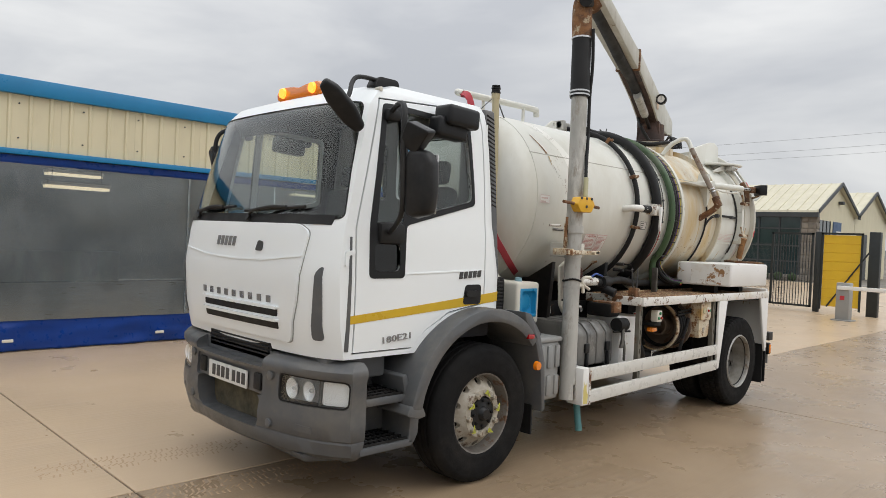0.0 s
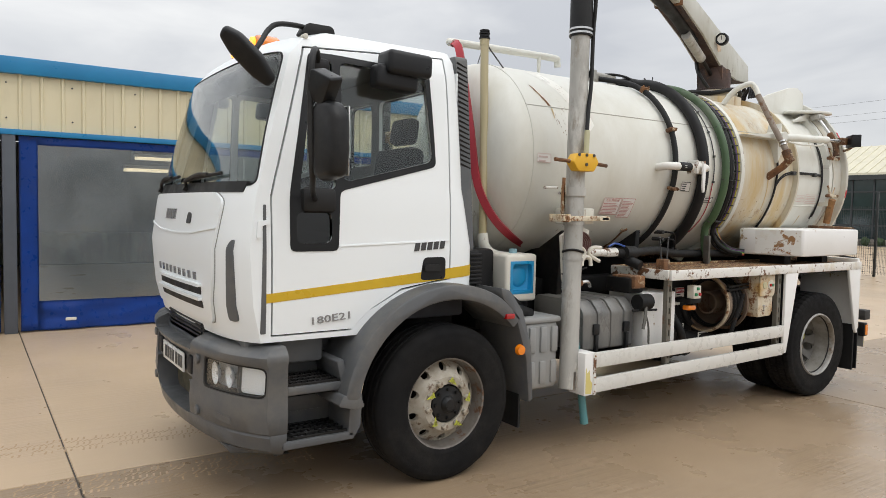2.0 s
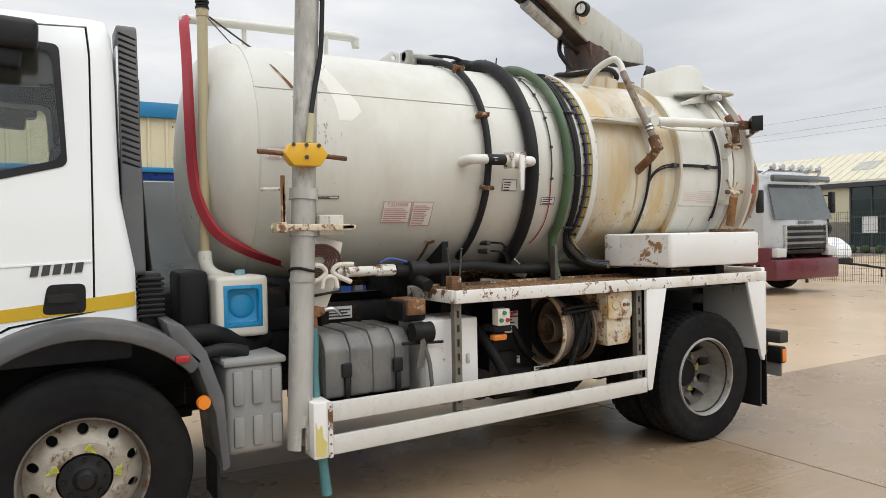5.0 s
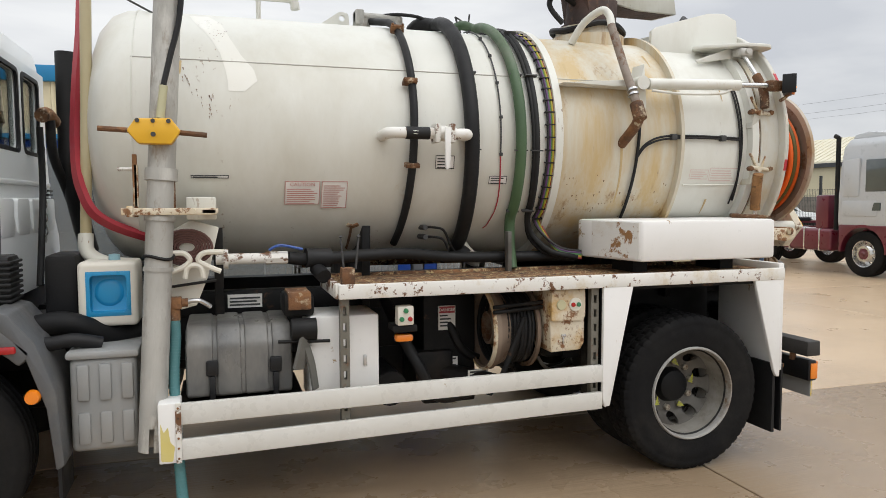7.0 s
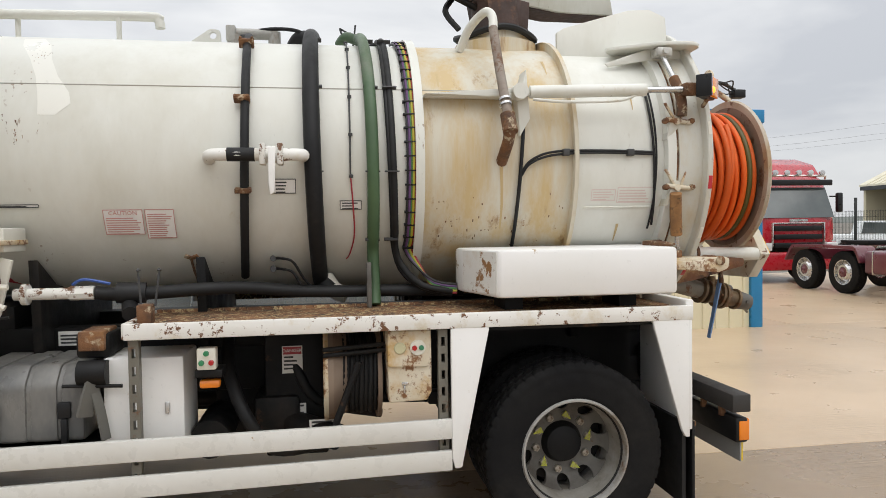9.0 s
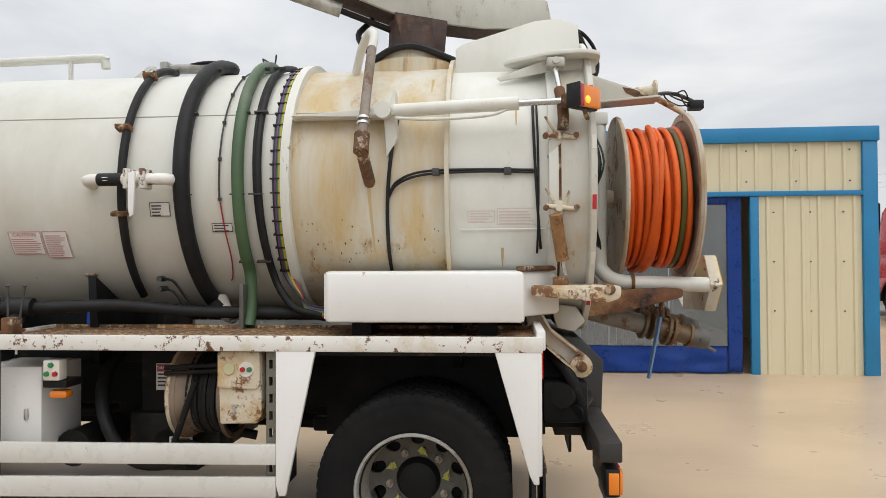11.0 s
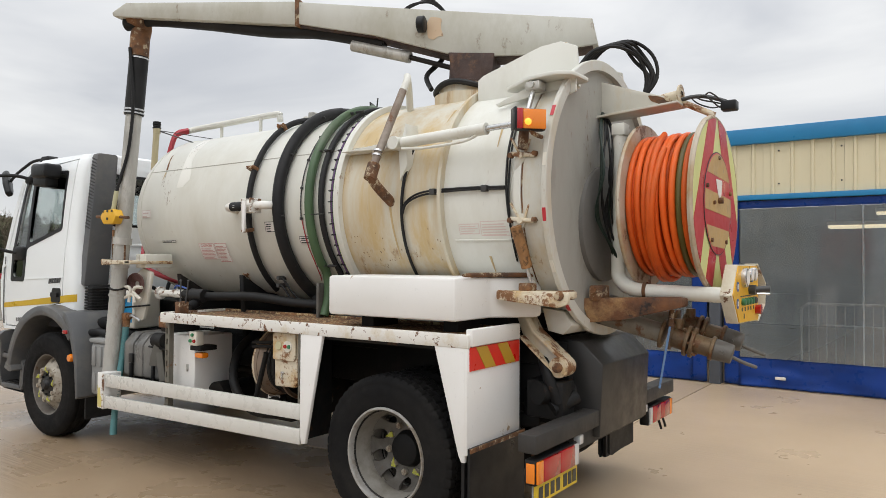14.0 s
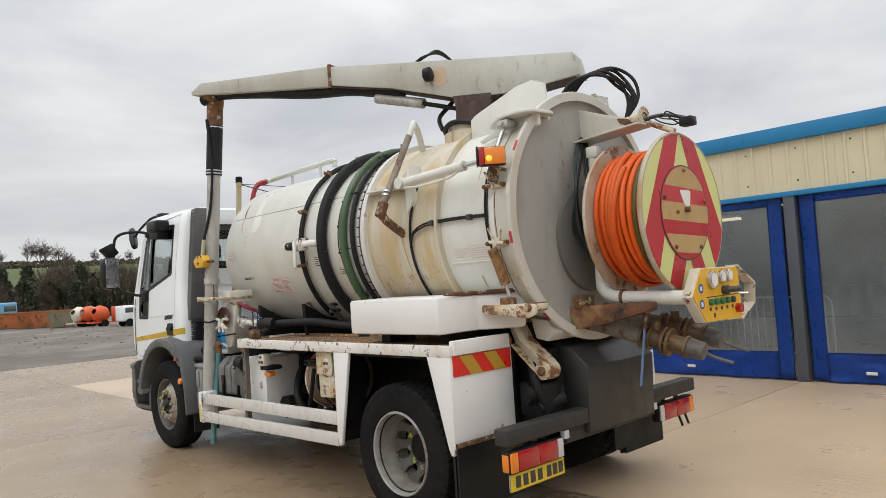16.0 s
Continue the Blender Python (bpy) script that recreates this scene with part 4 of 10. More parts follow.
# inside the cab
part("dashboard", joined(prism(rounded([(-1.14, 1.35), (-1.15, 1.74), (-1.05, 1.80), (-0.88, 1.74), (-0.80, 1.50), (-0.85, 1.35)], 0.05), "y", -0.84, 0.84, 0.02)), SEAT, cab, "dark dashboard")
part("steering_wheel", moved(joined(sweep([Vector((0.22 * math.cos(a), 0.22 * math.sin(a), 0)) for a in np.linspace(0, 2 * math.pi, 28)[:-1]], ringpts(0.016, 8), True),
                                    rod((0, 0, -0.16), (0, 0, 0.01), 0.035, 10), box(-0.21, 0.21, -0.02, 0.02, -0.015, 0.005), box(-0.02, 0.02, -0.21, 0.0, -0.015, 0.005)), pose(-0.72, 0.52, 1.80, 0, -32, 0)), BLACK, cab, "black steering wheel")
for y in (-0.52, 0.52):
    seat = part("seat", box(-0.55, -0.05, y - 0.25, y + 0.25, 1.32, 1.50, 0.05), SEAT, cab, "dark cloth seat")
    part("seat_back", moved(box(-0.08, 0.06, -0.24, 0.24, 0.0, 0.66, 0.05), pose(-0.10, y, 1.44, 0, 8, 0)), SEAT, seat)
    part("headrest", moved(box(-0.05, 0.05, -0.13, 0.13, 0.0, 0.18, 0.04), pose(0.0, y, 2.12, 0, 8, 0)), SEAT, seat)
part("cab_floor", box(-1.2, 0.24, -0.93, 0.93, 1.0, 1.30, 0.02), SEAT, cab)
part("sun_visor", moved(box(-0.01, 0.01, -0.75, 0.75, -0.14, 0.0, 0.005), pose(-1.00, 0, 2.57, 0, -25, 0)), DARKP, cab)

LAMPMIRROR = surf("lamp_mirror", (0.93, 0.93, 0.93), (0.88, 0.88, 0.89), 0.45, metal=0.35, bump=0.0, rough_var=0.0)

# bumper
BZ = [0.275, 0.325, 0.36, 0.44, 0.452, 0.464, 0.56, 0.60, 0.82, 0.85, 0.88, 0.905, 0.93]
BF = [-1.20, -1.33, -1.37, -1.388, -1.384, -1.394, -1.408, -1.405, -1.395, -1.412, -1.412, -1.395, -1.34]
BW = [0.90, 1.02, 1.06, 1.082, 1.078, 1.087, 1.092, 1.09, 1.088, 1.10, 1.10, 1.085, 1.05]


def bow(u):
    return 0.15 * u * u + 0.11 * abs(u) ** 6


def bumper_loft(off):
    bm = bmesh.new()
    rings = []
    for z, f, w in zip(BZ, BF, BW):
        row = []
        for k in range(41):
            u = math.sin((k / 40 * 2 - 1) * math.pi / 2)
            row.append(bm.verts.new((f - off + bow(u), u * (w + off), z)))
        row += [bm.verts.new((-1.03, w + off, z)), bm.verts.new((-1.03, -w - off, z))]
        rings.append(row)
    for a, b in zip(rings, rings[1:]):
        for k in range(len(a)):
            bm.faces.new((a[k], a[(k + 1) % len(a)], b[(k + 1) % len(a)], b[k]))
    bm.faces.new(rings[0][::-1]), bm.faces.new(rings[-1])
    bmesh.ops.recalc_face_normals(bm, faces=bm.faces)
    return bm


def bumper_piece(poly, off, depth):
    """A block of the bumper's face behind an outline in (y, z)."""
    return carve(carve(bumper_loft(off), [prism(poly, "x", -1.7, -1.05)], "INTERSECT"), [bumper_loft(off - depth)])


holes = [prism(rounded([(-0.40, 0.44), (0.40, 0.44), (0.44, 0.66), (-0.44, 0.66)], 0.06), "x", -1.6, -1.22),
         prism(rounded([(-0.46, 0.655), (0.46, 0.655), (0.46, 0.815), (-0.46, 0.815)], 0.03), "x", -1.6, -1.355),
         prism(rounded([(-0.46, 0.84), (0.46, 0.84), (0.46, 1.0), (-0.46, 1.0)], 0.03), "x", -1.6, -1.30)]
for s in (-1, 1):
    holes.append(prism(rounded([(s * 0.605, 0.655), (s * 1.080, 0.655), (s * 1.080, 0.825), (s * 0.605, 0.835)], 0.04), "x", -1.6, -1.05))
    holes.append(prism(rounded([(s * 0.66, 0.50), (s * 0.72, 0.50), (s * 0.72, 0.56), (s * 0.66, 0.56)], 0.012), "x", -1.6, -1.36))
bumper = part("front_bumper", carve(bumper_loft(0.0), holes), GREYP, truck, "grey moulded plastic bumper, scuffed")
part("bumper_mouth", box(-1.25, -1.2, -0.45, 0.45, 0.42, 0.68), surf("mouth_dirt", (0.05, 0.045, 0.03), (0.12, 0.10, 0.06), 0.95, bump=0.5, fine=20, big=8), bumper)
part("under_lip", prism([(-1.24, 0.285), (-1.28, 0.345), (-1.0, 0.345), (-0.95, 0.26), (-1.0, 0.25)], "y", -0.78, 0.78, 0.02), GREYP, bumper)
plate = part("number_plate", box(-1.378, -1.366, -0.26, 0.27, 0.665, 0.785, 0.004), surf("white_plate", (0.78, 0.78, 0.75), rough=0.35, bump=0.0), bumper, "white front number plate with dark bars")
for y in (0.19, 0.125, 0.06, -0.005, -0.09, -0.155, -0.22):
    part("plate_bar", box(-1.3815, -1.378, y - 0.022, y + 0.022, 0.687, 0.763, 0.001, 1), INK, plate)
for y in (0.385, -0.375):
    part("tow_cap", box(-1.372, -1.34, y - 0.045, y + 0.045, 0.68, 0.79, 0.012), BLACK, bumper)
for y in (-0.53, 0.53):
    for z in (0.80, 0.50):
        part("bolt_cap", rod((-1.412 + bow(y / 1.09), y, z), (-1.39 + bow(y / 1.09), y, z), 0.030, 14, bev=0.005), GREYP, bumper)
for s in (-1, 1):
    lens = rounded([(s * 0.612, 0.662), (s * 1.074, 0.662), (s * 1.074, 0.818), (s * 0.612, 0.828)], 0.035)
    lamp = part("headlamp", bumper_piece(lens, -0.075, 0.02), surf("lamp_bezel", (0.80, 0.81, 0.82), rough=0.45, bump=0.0), bumper, "clear headlamp cluster in the bumper")
    for y, r in ((0.695, 0.058), (0.825, 0.056)):
        fx = -1.40 + bow(y / 1.09)
        part("reflector", lathe([(0.022, r + 0.006), (0.024, r), (0.038, r * 0.85), (0.048, r * 0.5), (0.05, 0.0)], (fx, s * y, 0.743), "x", 28), LAMPMIRROR, lamp, "round bright reflector")
        part("bulb", lathe([(0.03, 0.0), (0.034, 0.012), (0.07, 0.014)], (fx, s * y, 0.743), "x", 12), CLEARLENS, lamp)
    part("divider", bumper_piece([(s * 0.897, 0.65), (s * 0.904, 0.65), (s * 0.904, 0.83), (s * 0.897, 0.83)], -0.012, 0.06), GREYP, lamp)
    part("indicator", bumper_piece(rounded([(s * 0.91, 0.670), (s * 1.055, 0.670), (s * 1.055, 0.81), (s * 0.91, 0.816)], 0.02), -0.022, 0.012), LAMPMIRROR, lamp, "bright indicator reflector")
    part("lens", bumper_piece(lens, -0.008, 0.005), CLEARGLASS, lamp, "clear headlamp lens")
    part("tow_slot", bumper_piece(rounded([(s * 0.735, 0.49), (s * 0.88, 0.48), (s * 0.88, 0.535), (s * 0.75, 0.545)], 0.015), -0.004, 0.02), DARKP, bumper)
    part("tow_cover", bumper_piece(rounded([(s * 0.745, 0.495), (s * 0.875, 0.487), (s * 0.875, 0.53), (s * 0.757, 0.538)], 0.012), 0.003, 0.02), GREYP, bumper)
    part("lamp_surround", carve(bumper_piece(grown(lens, 0.004), -0.002, 0.06), [prism(shrunk(lens, 0.004), "x", -1.8, -0.9)]), DARKP, lamp)

# front wheel arch and rear guard
def arch_band(r0, r1, a0, a1, n=28, cx=0.0, cz=0.5):
    out = [(cx + r1 * math.cos(a), cz + r1 * math.sin(a)) for a in np.linspace(radians(a0), radians(a1), n)]
    return out + [(cx + r0 * math.cos(a), cz + r0 * math.sin(a)) for a in np.linspace(radians(a1), radians(a0), n)]


for s in (-1, 1):
    ya, yb = sorted((s * 0.72, s * 1.175))
    part("wheel_arch", prism(arch_band(0.640, 0.735, 42, 171), "y", ya, yb, 0.018), GREYP, truck, "grey plastic wheel arch")
    part("arch_foot", prism(rounded([(-0.738, 0.645), (-0.625, 0.625), (-0.60, 0.565), (-0.66, 0.555), (-0.765, 0.585)], 0.015), "y", ya + 0.004, yb - 0.030, 0.012), GREYP, truck)
    guard = part("mudguard", prism([(0.36, 1.20), (0.44, 1.18), (0.55, 1.04), (0.63, 0.80), (0.655, 0.44), (0.615, 0.42), (0.585, 0.72), (0.50, 0.98), (0.38, 1.13)], "y", ya, yb - 0.01 * s, 0.012), GREYP, truck, "grey rear mudguard of the front wheel")
    part("mudflap", box(0.605, 0.622, min(s * 0.80, s * 1.08), max(s * 0.80, s * 1.08), 0.23, 0.46), BLACK, guard)
    part("side_lamp", lathe([(-0.03, 0.0), (-0.028, 0.03), (-0.01, 0.036), (0.0, 0.036)] if s < 0 else [(0.0, 0.036), (0.01, 0.036), (0.028, 0.03), (0.03, 0.0)], (0.53, s * 1.165, 0.785), "y", 18), AMBERLENS, guard, "round amber side lamp")
    part("marker_lamp", box(0.40, 0.47, min(s * 1.13, s * 1.19), max(s * 1.13, s * 1.19), 0.995, 1.03, 0.008), REDLENS, guard)

# mirrors and the window deflector on both doors
MIRROR = [(-0.085, -0.185), (-0.02, -0.205), (0.09, -0.18), (0.105, -0.05), (0.10, 0.13), (0.05, 0.195), (-0.07, 0.20), (-0.095, 0.15)]
for s in (-1, 1):
    def out(v):
        # the driver's mirror is folded close to the cab
        return -v if s < 0 else 0.90 + (v - 0.90) * 0.45
    mir = part("mirror_arm", joined(tube([(-0.80, out(0.92), 2.50), (-0.86, out(1.05), 2.53), (-0.94, out(1.20), 2.515), (-0.985, out(1.275), 2.45), (-1.0, out(1.29), 2.30), (-1.0, out(1.30), 2.05), (-0.98, out(1.28), 1.86), (-0.92, out(1.15), 1.77), (-0.84, out(1.0), 1.73)], 0.017, 10),
                                    box(-0.93, -0.72, min(s * 0.94, s * 1.04), max(s * 0.94, s * 1.04), 1.66, 1.80, 0.03), box(-0.85, -0.74, min(s * 0.90, s * 0.97), max(s * 0.90, s * 0.97), 2.45, 2.53, 0.025)), BLACK, cab, "black mirror bracket")
    part("mirror_head", moved(prism(MIRROR if s > 0 else [(-y, z) for y, z in MIRROR], "x", -0.065, 0.05, 0.035, 3), pose(-0.92, out(1.375), 2.03, 0, 0, s * -14)), DARKP, mir, "black main mirror housing")
    part("mirror_glass", moved(box(0.052, 0.060, -0.080, 0.085, -0.175, 0.175, 0.002, 1), pose(-0.925, out(1.375), 2.03, 0, 0, s * -14)), CHROME, mir)
    part("wide_mirror", moved(prism(rounded([(0.0, 0.10), (0.115, 0.01), (0.04, -0.095), (-0.11, -0.02)], 0.02), "x", -0.045, 0.04, 0.022, 3), pose(-0.955, out(1.365), 2.305, s * 22, -12, s * -14)), DARKP, mir, "small wide-angle mirror housing")
    part("window_deflector", moved(box(-0.15, 0.15, min(s * 0.12, s * -0.05), max(s * 0.12, s * -0.05), -0.075, 0.065, 0.03, 3), pose(-0.285, s * 0.985, 2.545, 0, 2, 0)), DARKP, cab, "dark box over the door window")
    part("deflector_shell", moved(box(-0.15, 0.13, min(s * 0.075, s * -0.05), max(s * 0.075, s * -0.05), -0.075, 0.06, 0.025, 3), pose(-0.335, s * 0.985, 2.465, 0, 4, 0)), DARKP, cab, "dark underside of the kerb mirror box")
long_way = Vector((-0.67, 0.19, 0.72)).normalized()
across = Vector((-0.80, -0.50, 0.0)).cross(long_way).normalized()
out_way = long_way.cross(-across).normalized()
KERB = Matrix.Translation((-1.217, -0.975, 2.482)) @ Matrix((-out_way, across, long_way)).transposed().to_4x4()
part("front_mirror_arm", tube([(-0.74, -0.77, 2.725), (-0.88, -0.79, 2.73), (-1.00, -0.82, 2.712), (-1.07, -0.86, 2.66), (-1.13, -0.92, 2.58), (-1.19, -0.955, 2.50)], 0.015, 10), BLACK, cab)
part("kerb_mirror", moved(prism(rounded([(-0.03, -0.18), (0.035, -0.185), (0.062, -0.09), (0.066, 0.07), (0.04, 0.175), (-0.02, 0.19), (-0.055, 0.11), (-0.062, -0.05)], 0.025), "x", -0.035, 0.03, 0.024, 3), KERB), DARKP, cab, "black kerb-view mirror ahead of the windscreen")

# intake panel behind the cab
panel = part("intake_panel", prism(rounded([(-0.945, 1.42), (-0.70, 1.42), (-0.62, 2.70), (-0.825, 2.70)], 0.03), "x", 0.212, 0.310, 0.012), GREYP, truck, "tall dark grey air intake panel behind the cab")
for k in range(22):
    z = 1.98 + k * 0.0315
    part("louvre", moved(box(-0.043, 0.043, -0.008, 0.008, -0.007, 0.007), pose(0.261, -0.940 + 0.120 * (z - 1.42) / 1.28, z, 25, 20, 0)), BLACK, panel)
for k in range(8):
    part("bellows_ring", box(0.272, 0.40, -0.92, -0.68, 1.20 + k * 0.027, 1.216 + k * 0.027, 0.006), BLACK, panel)
part("intake_duct", box(0.28, 0.39, -0.90, -0.70, 1.12, 1.43, 0.02), BLACK, truck)

# ---- wheels ----
def tyre_mesh(width, lugs, r=0.5):
    h = width / 2
    g = r - 0.014
    prof = [(-h * 0.80, 0.285), (-h * 0.90, 0.305), (-h * 0.935, 0.322), (-h * 0.93, 0.328), (-h, 0.375), (-h * 0.985, 0.425), (-h * 0.95, 0.440), (-h * 0.955, 0.446)]
    if lugs:
        prof += [(-h * 0.945, 0.462), (-h * 0.925, 0.474), (-h * 0.80, r - 0.004), (-h * 0.54, r), (-h * 0.52, g), (-h * 0.46, g), (-h * 0.44, r), (-h * 0.08, r), (-h * 0.06, g)]
    else:
        prof += [(-h * 0.92, 0.46), (-h * 0.82, 0.482), (-h * 0.70, r - 0.004), (-h * 0.64, r), (-0.075, r), (-0.07, g), (-0.055, g), (-0.05, r), (-0.012, r), (-0.007, g)]
    prof = prof + [(-a, b) for a, b in prof[::-1]]
    n = 260 if lugs else 96
    bm = lathe(prof, (0, 0, 0), "y", n, True)
    if lugs:
        # cross grooves, staggered from row to row, the outer ones running down the shoulder
        bm.verts.ensure_lookup_table()
        for i, (y, q) in enumerate(prof):
            if q > 0.47:
                shift = 0 if abs(y) > h * 0.5 else (2 if y < 0 else 4)
                for k in range(shift, n, 5):
                    v = bm.verts[i * n + k % n]
                    f = min(r - 0.009, q - 0.008) / q
                    v.co.x, v.co.z = v.co.x * f, v.co.z * f
    return mesh_of("tyre", bm, TYRE)


TYRE_F, TYRE_R = tyre_mesh(0.30, False), tyre_mesh(0.285, True)
NUTMARK = surf("wheel_nut_yellow", (0.50, 0.55, 0.05), (0.45, 0.45, 0.06), 0.5, bump=0.02)


NUTRING = surf("dirty_cream_wheel_paint", (0.44, 0.405, 0.34), (0.30, 0.26, 0.20), 0.6, bump=0.15, fine=60, big=9, stain=(0.12, 0.07, 0.04), stain_at=(0.56, 0.64), stain_scale=14)
RIMDULL = surf("dull_rim_steel", (0.20, 0.185, 0.165), (0.12, 0.105, 0.09), 0.6, metal=0.2, bump=0.15, big=6, stain=(0.12, 0.06, 0.03), stain_at=(0.54, 0.62), stain_scale=9)


def rim_mesh(front):
    """One wheel disc with hand holes; its outer side faces -y."""
    if front:
        disc = lathe([(-0.115, 0.30), (-0.125, 0.292), (-0.12, 0.282), (-0.07, 0.272), (-0.03, 0.262), (-0.10, 0.19), (-0.125, 0.172), (-0.125, 0.124), (-0.105, 0.124), (-0.105, 0.15), (-0.0, 0.255), (0.10, 0.272), (0.11, 0.30)], (0, 0, 0), "y", 56, True)
        rr, hy0, hy1 = 0.226, -0.12, 0.0
    else:
        disc = lathe([(0.015, 0.267), (0.045, 0.250), (0.10, 0.215), (0.12, 0.185), (0.12, 0.10), (0.135, 0.10), (0.135, 0.19), (0.115, 0.222), (0.06, 0.256), (0.03, 0.269)], (0, 0, 0), "y", 56, True)
        rr, hy0, hy1 = 0.222, -0.02, 0.21
    tools = [rod((rr * math.cos(a), hy0, rr * math.sin(a)), (rr * math.cos(a), hy1, rr * math.sin(a)), 0.026 if front else 0.036, 16) for a in [2 * math.pi * (k + 0.5) / 10 for k in range(10)]]
    out = carve(disc, tools)
    for f in out.faces:
        c = f.calc_center_median()
        d = math.hypot(c.x, c.z)
        f.material_index = 2 if front and d >= 0.262 else 0
    return mesh_of("rim" if front else "wheel_disc", out, [NUTRING if front else DISCSTEEL, DISCSTEEL, RIMDULL])


RIM_F, DISC_R = rim_mesh(True), rim_mesh(False)
well = lathe([(-0.125, 0.302), (-0.138, 0.296), (-0.138, 0.288), (-0.128, 0.282), (-0.095, 0.280), (-0.088, 0.270), (-0.02, 0.264), (-0.005, 0.257), (0.055, 0.254), (0.062, 0.262), (0.068, 0.262), (0.16, 0.268), (0.165, 0.30), (0.03, 0.285), (-0.08, 0.29)], (0, 0, 0), "y", 64, True)
for f in well.faces:
    y = f.calc_center_median().y
    f.material_index = 1 if 0.055 < y < 0.068 or -0.096 < y < -0.087 else (0 if y < -0.1 else 2)
RIM_R = mesh_of("rim", well, [STEEL, CHASSIS, WELLSTEEL])
HUB_F = mesh_of("hub", lathe([(-0.165, 0.0), (-0.165, 0.035), (-0.15, 0.048), (-0.135, 0.055), (-0.128, 0.075), (-0.125, 0.112), (-0.11, 0.12), (0.0, 0.12), (0.0, 0.0)], (0, 0, 0), "y", 32), DARKP)
HUB_R = mesh_of("hub", lathe([(0.055, 0.0), (0.055, 0.075), (0.068, 0.10), (0.10, 0.112), (0.135, 0.125), (0.135, 0.0)], (0, 0, 0), "y", 32), CHASSIS)
NUT = mesh_of("wheel_nut", rod((0, -0.024, 0), (0, 0.01, 0), 0.022, 6, bev=0.003), NUTRING)
HUBBOLT = mesh_of("hub_bolt", rod((0, -0.014, 0), (0, 0.01, 0), 0.011, 6, bev=0.002), CHASSIS)
DRUM = mesh_of("brake_drum", rod((0, 0.0, 0), (0, 0.12, 0), 0.245, 32, bev=0.01), CHASSIS)
NUTTAG = mesh_of("nut_indicator", prism([(-0.018, -0.02), (0.018, -0.02), (0.0, 0.04)], "y", -0.012, -0.006), NUTMARK)


def road_wheel(x, y, side, front, full=True):
    """side: -1 for the kerb side, whose wheels face -y."""
    w = part("wheel", TYRE_F if front else TYRE_R, None, truck, "worn black truck tyre on a pale steel wheel" if full else "inner twin tyre", m=pose(x, y, 0.488, 0, 0, 0 if side < 0 else 180) @ Matrix.Scale(0.978, 4))
    part("rim", RIM_F if front else RIM_R, None, w, "pale painted steel wheel disc")
    if not full:
        return
    if not front:
        part("wheel_disc", DISC_R, None, w, "grimy grey wheel disc with hand holes, darkened for the dish's shade")
    part("brake_drum", DRUM, None, w, m=pose(0, 0.02 if front else 0.15, 0))
    part("hub", HUB_F if front else HUB_R, None, w)
    if front:
        for k in range(8):
            part("hub_bolt", HUBBOLT, None, w, m=pose(0.093 * math.cos(k * math.pi / 4), -0.128, 0.093 * math.sin(k * math.pi / 4)))
    for k in range(10):
        a = 2 * math.pi * (k + 0.25) / 10
        y0 = -0.128 if front else 0.118
        r = 0.148 if front else 0.155
        part("wheel_nut", NUT, None, w, m=pose(r * math.cos(a), y0, r * math.sin(a)))
        if k % 2 == 0:
            part("nut_indicator", NUTTAG, None, w, "yellow wheel nut indicator", m=pose(r * math.cos(a), y0 - 0.012, r * math.sin(a), 0, 57 * k + 20, 0))


for s in (-1, 1):
    road_wheel(0.0, s * 0.995, s, True)
    road_wheel(4.185, s * 1.04, s, False)
    road_wheel(4.185, s * 0.71, s, False, False)

# ---- chassis and running gear ----
for s in (-1, 1):
    ya, yb = sorted((s * 0.36, s * 0.43))
    part("chassis_rail", box(-1.05, 5.05, ya, yb, 0.76, 1.02, 0.008), CHASSIS, truck, "black chassis rail")
part("front_axle", joined(box(-0.07, 0.07, -0.85, 0.85, 0.40, 0.50, 0.02), box(-0.6, 0.6, -0.48, -0.40, 0.56, 0.62, 0.01), box(-0.6, 0.6, 0.40, 0.48, 0.56, 0.62, 0.01)), CHASSIS, truck)
part("rear_axle", joined(rod((4.185, -0.9, 0.5), (4.185, 0.9, 0.5), 0.10, 16), lathe([(-0.22, 0.0), (-0.18, 0.16), (0.0, 0.23), (0.18, 0.16), (0.22, 0.0)], (4.185, 0, 0.5), "y", 20),
                         box(3.5, 4.87, -0.48, -0.39, 0.62, 0.70, 0.01), box(3.5, 4.87, 0.39, 0.48, 0.62, 0.70, 0.01)), CHASSIS, truck)
part("gearbox", joined(box(-0.9, 0.6, -0.34, 0.34, 0.5, 1.0, 0.06), rod((0.6, 0, 0.68), (4.1, 0, 0.55), 0.05, 12)), CHASSIS, truck)
for x in (0.8, 1.8, 2.8, 3.6, 4.9):
    part("cross_member", box(x - 0.05, x + 0.05, -0.36, 0.36, 0.80, 0.98, 0.01), CHASSIS, truck)
for x in (1.35, 2.2, 4.35):
    part("tank_cradle", prism([(-0.62, 1.02), (0.62, 1.02), (0.66, 1.55), (0.40, 1.40), (0.0, 1.33), (-0.40, 1.40), (-0.66, 1.55)], "x", x, x + 0.05, 0.004), CHASSIS, truck)
part("subframe", joined(*[box(0.75, 5.0, min(s * 0.34, s * 0.46), max(s * 0.34, s * 0.46), 1.02, 1.16, 0.006) for s in (-1, 1)]), CHASSIS, truck)
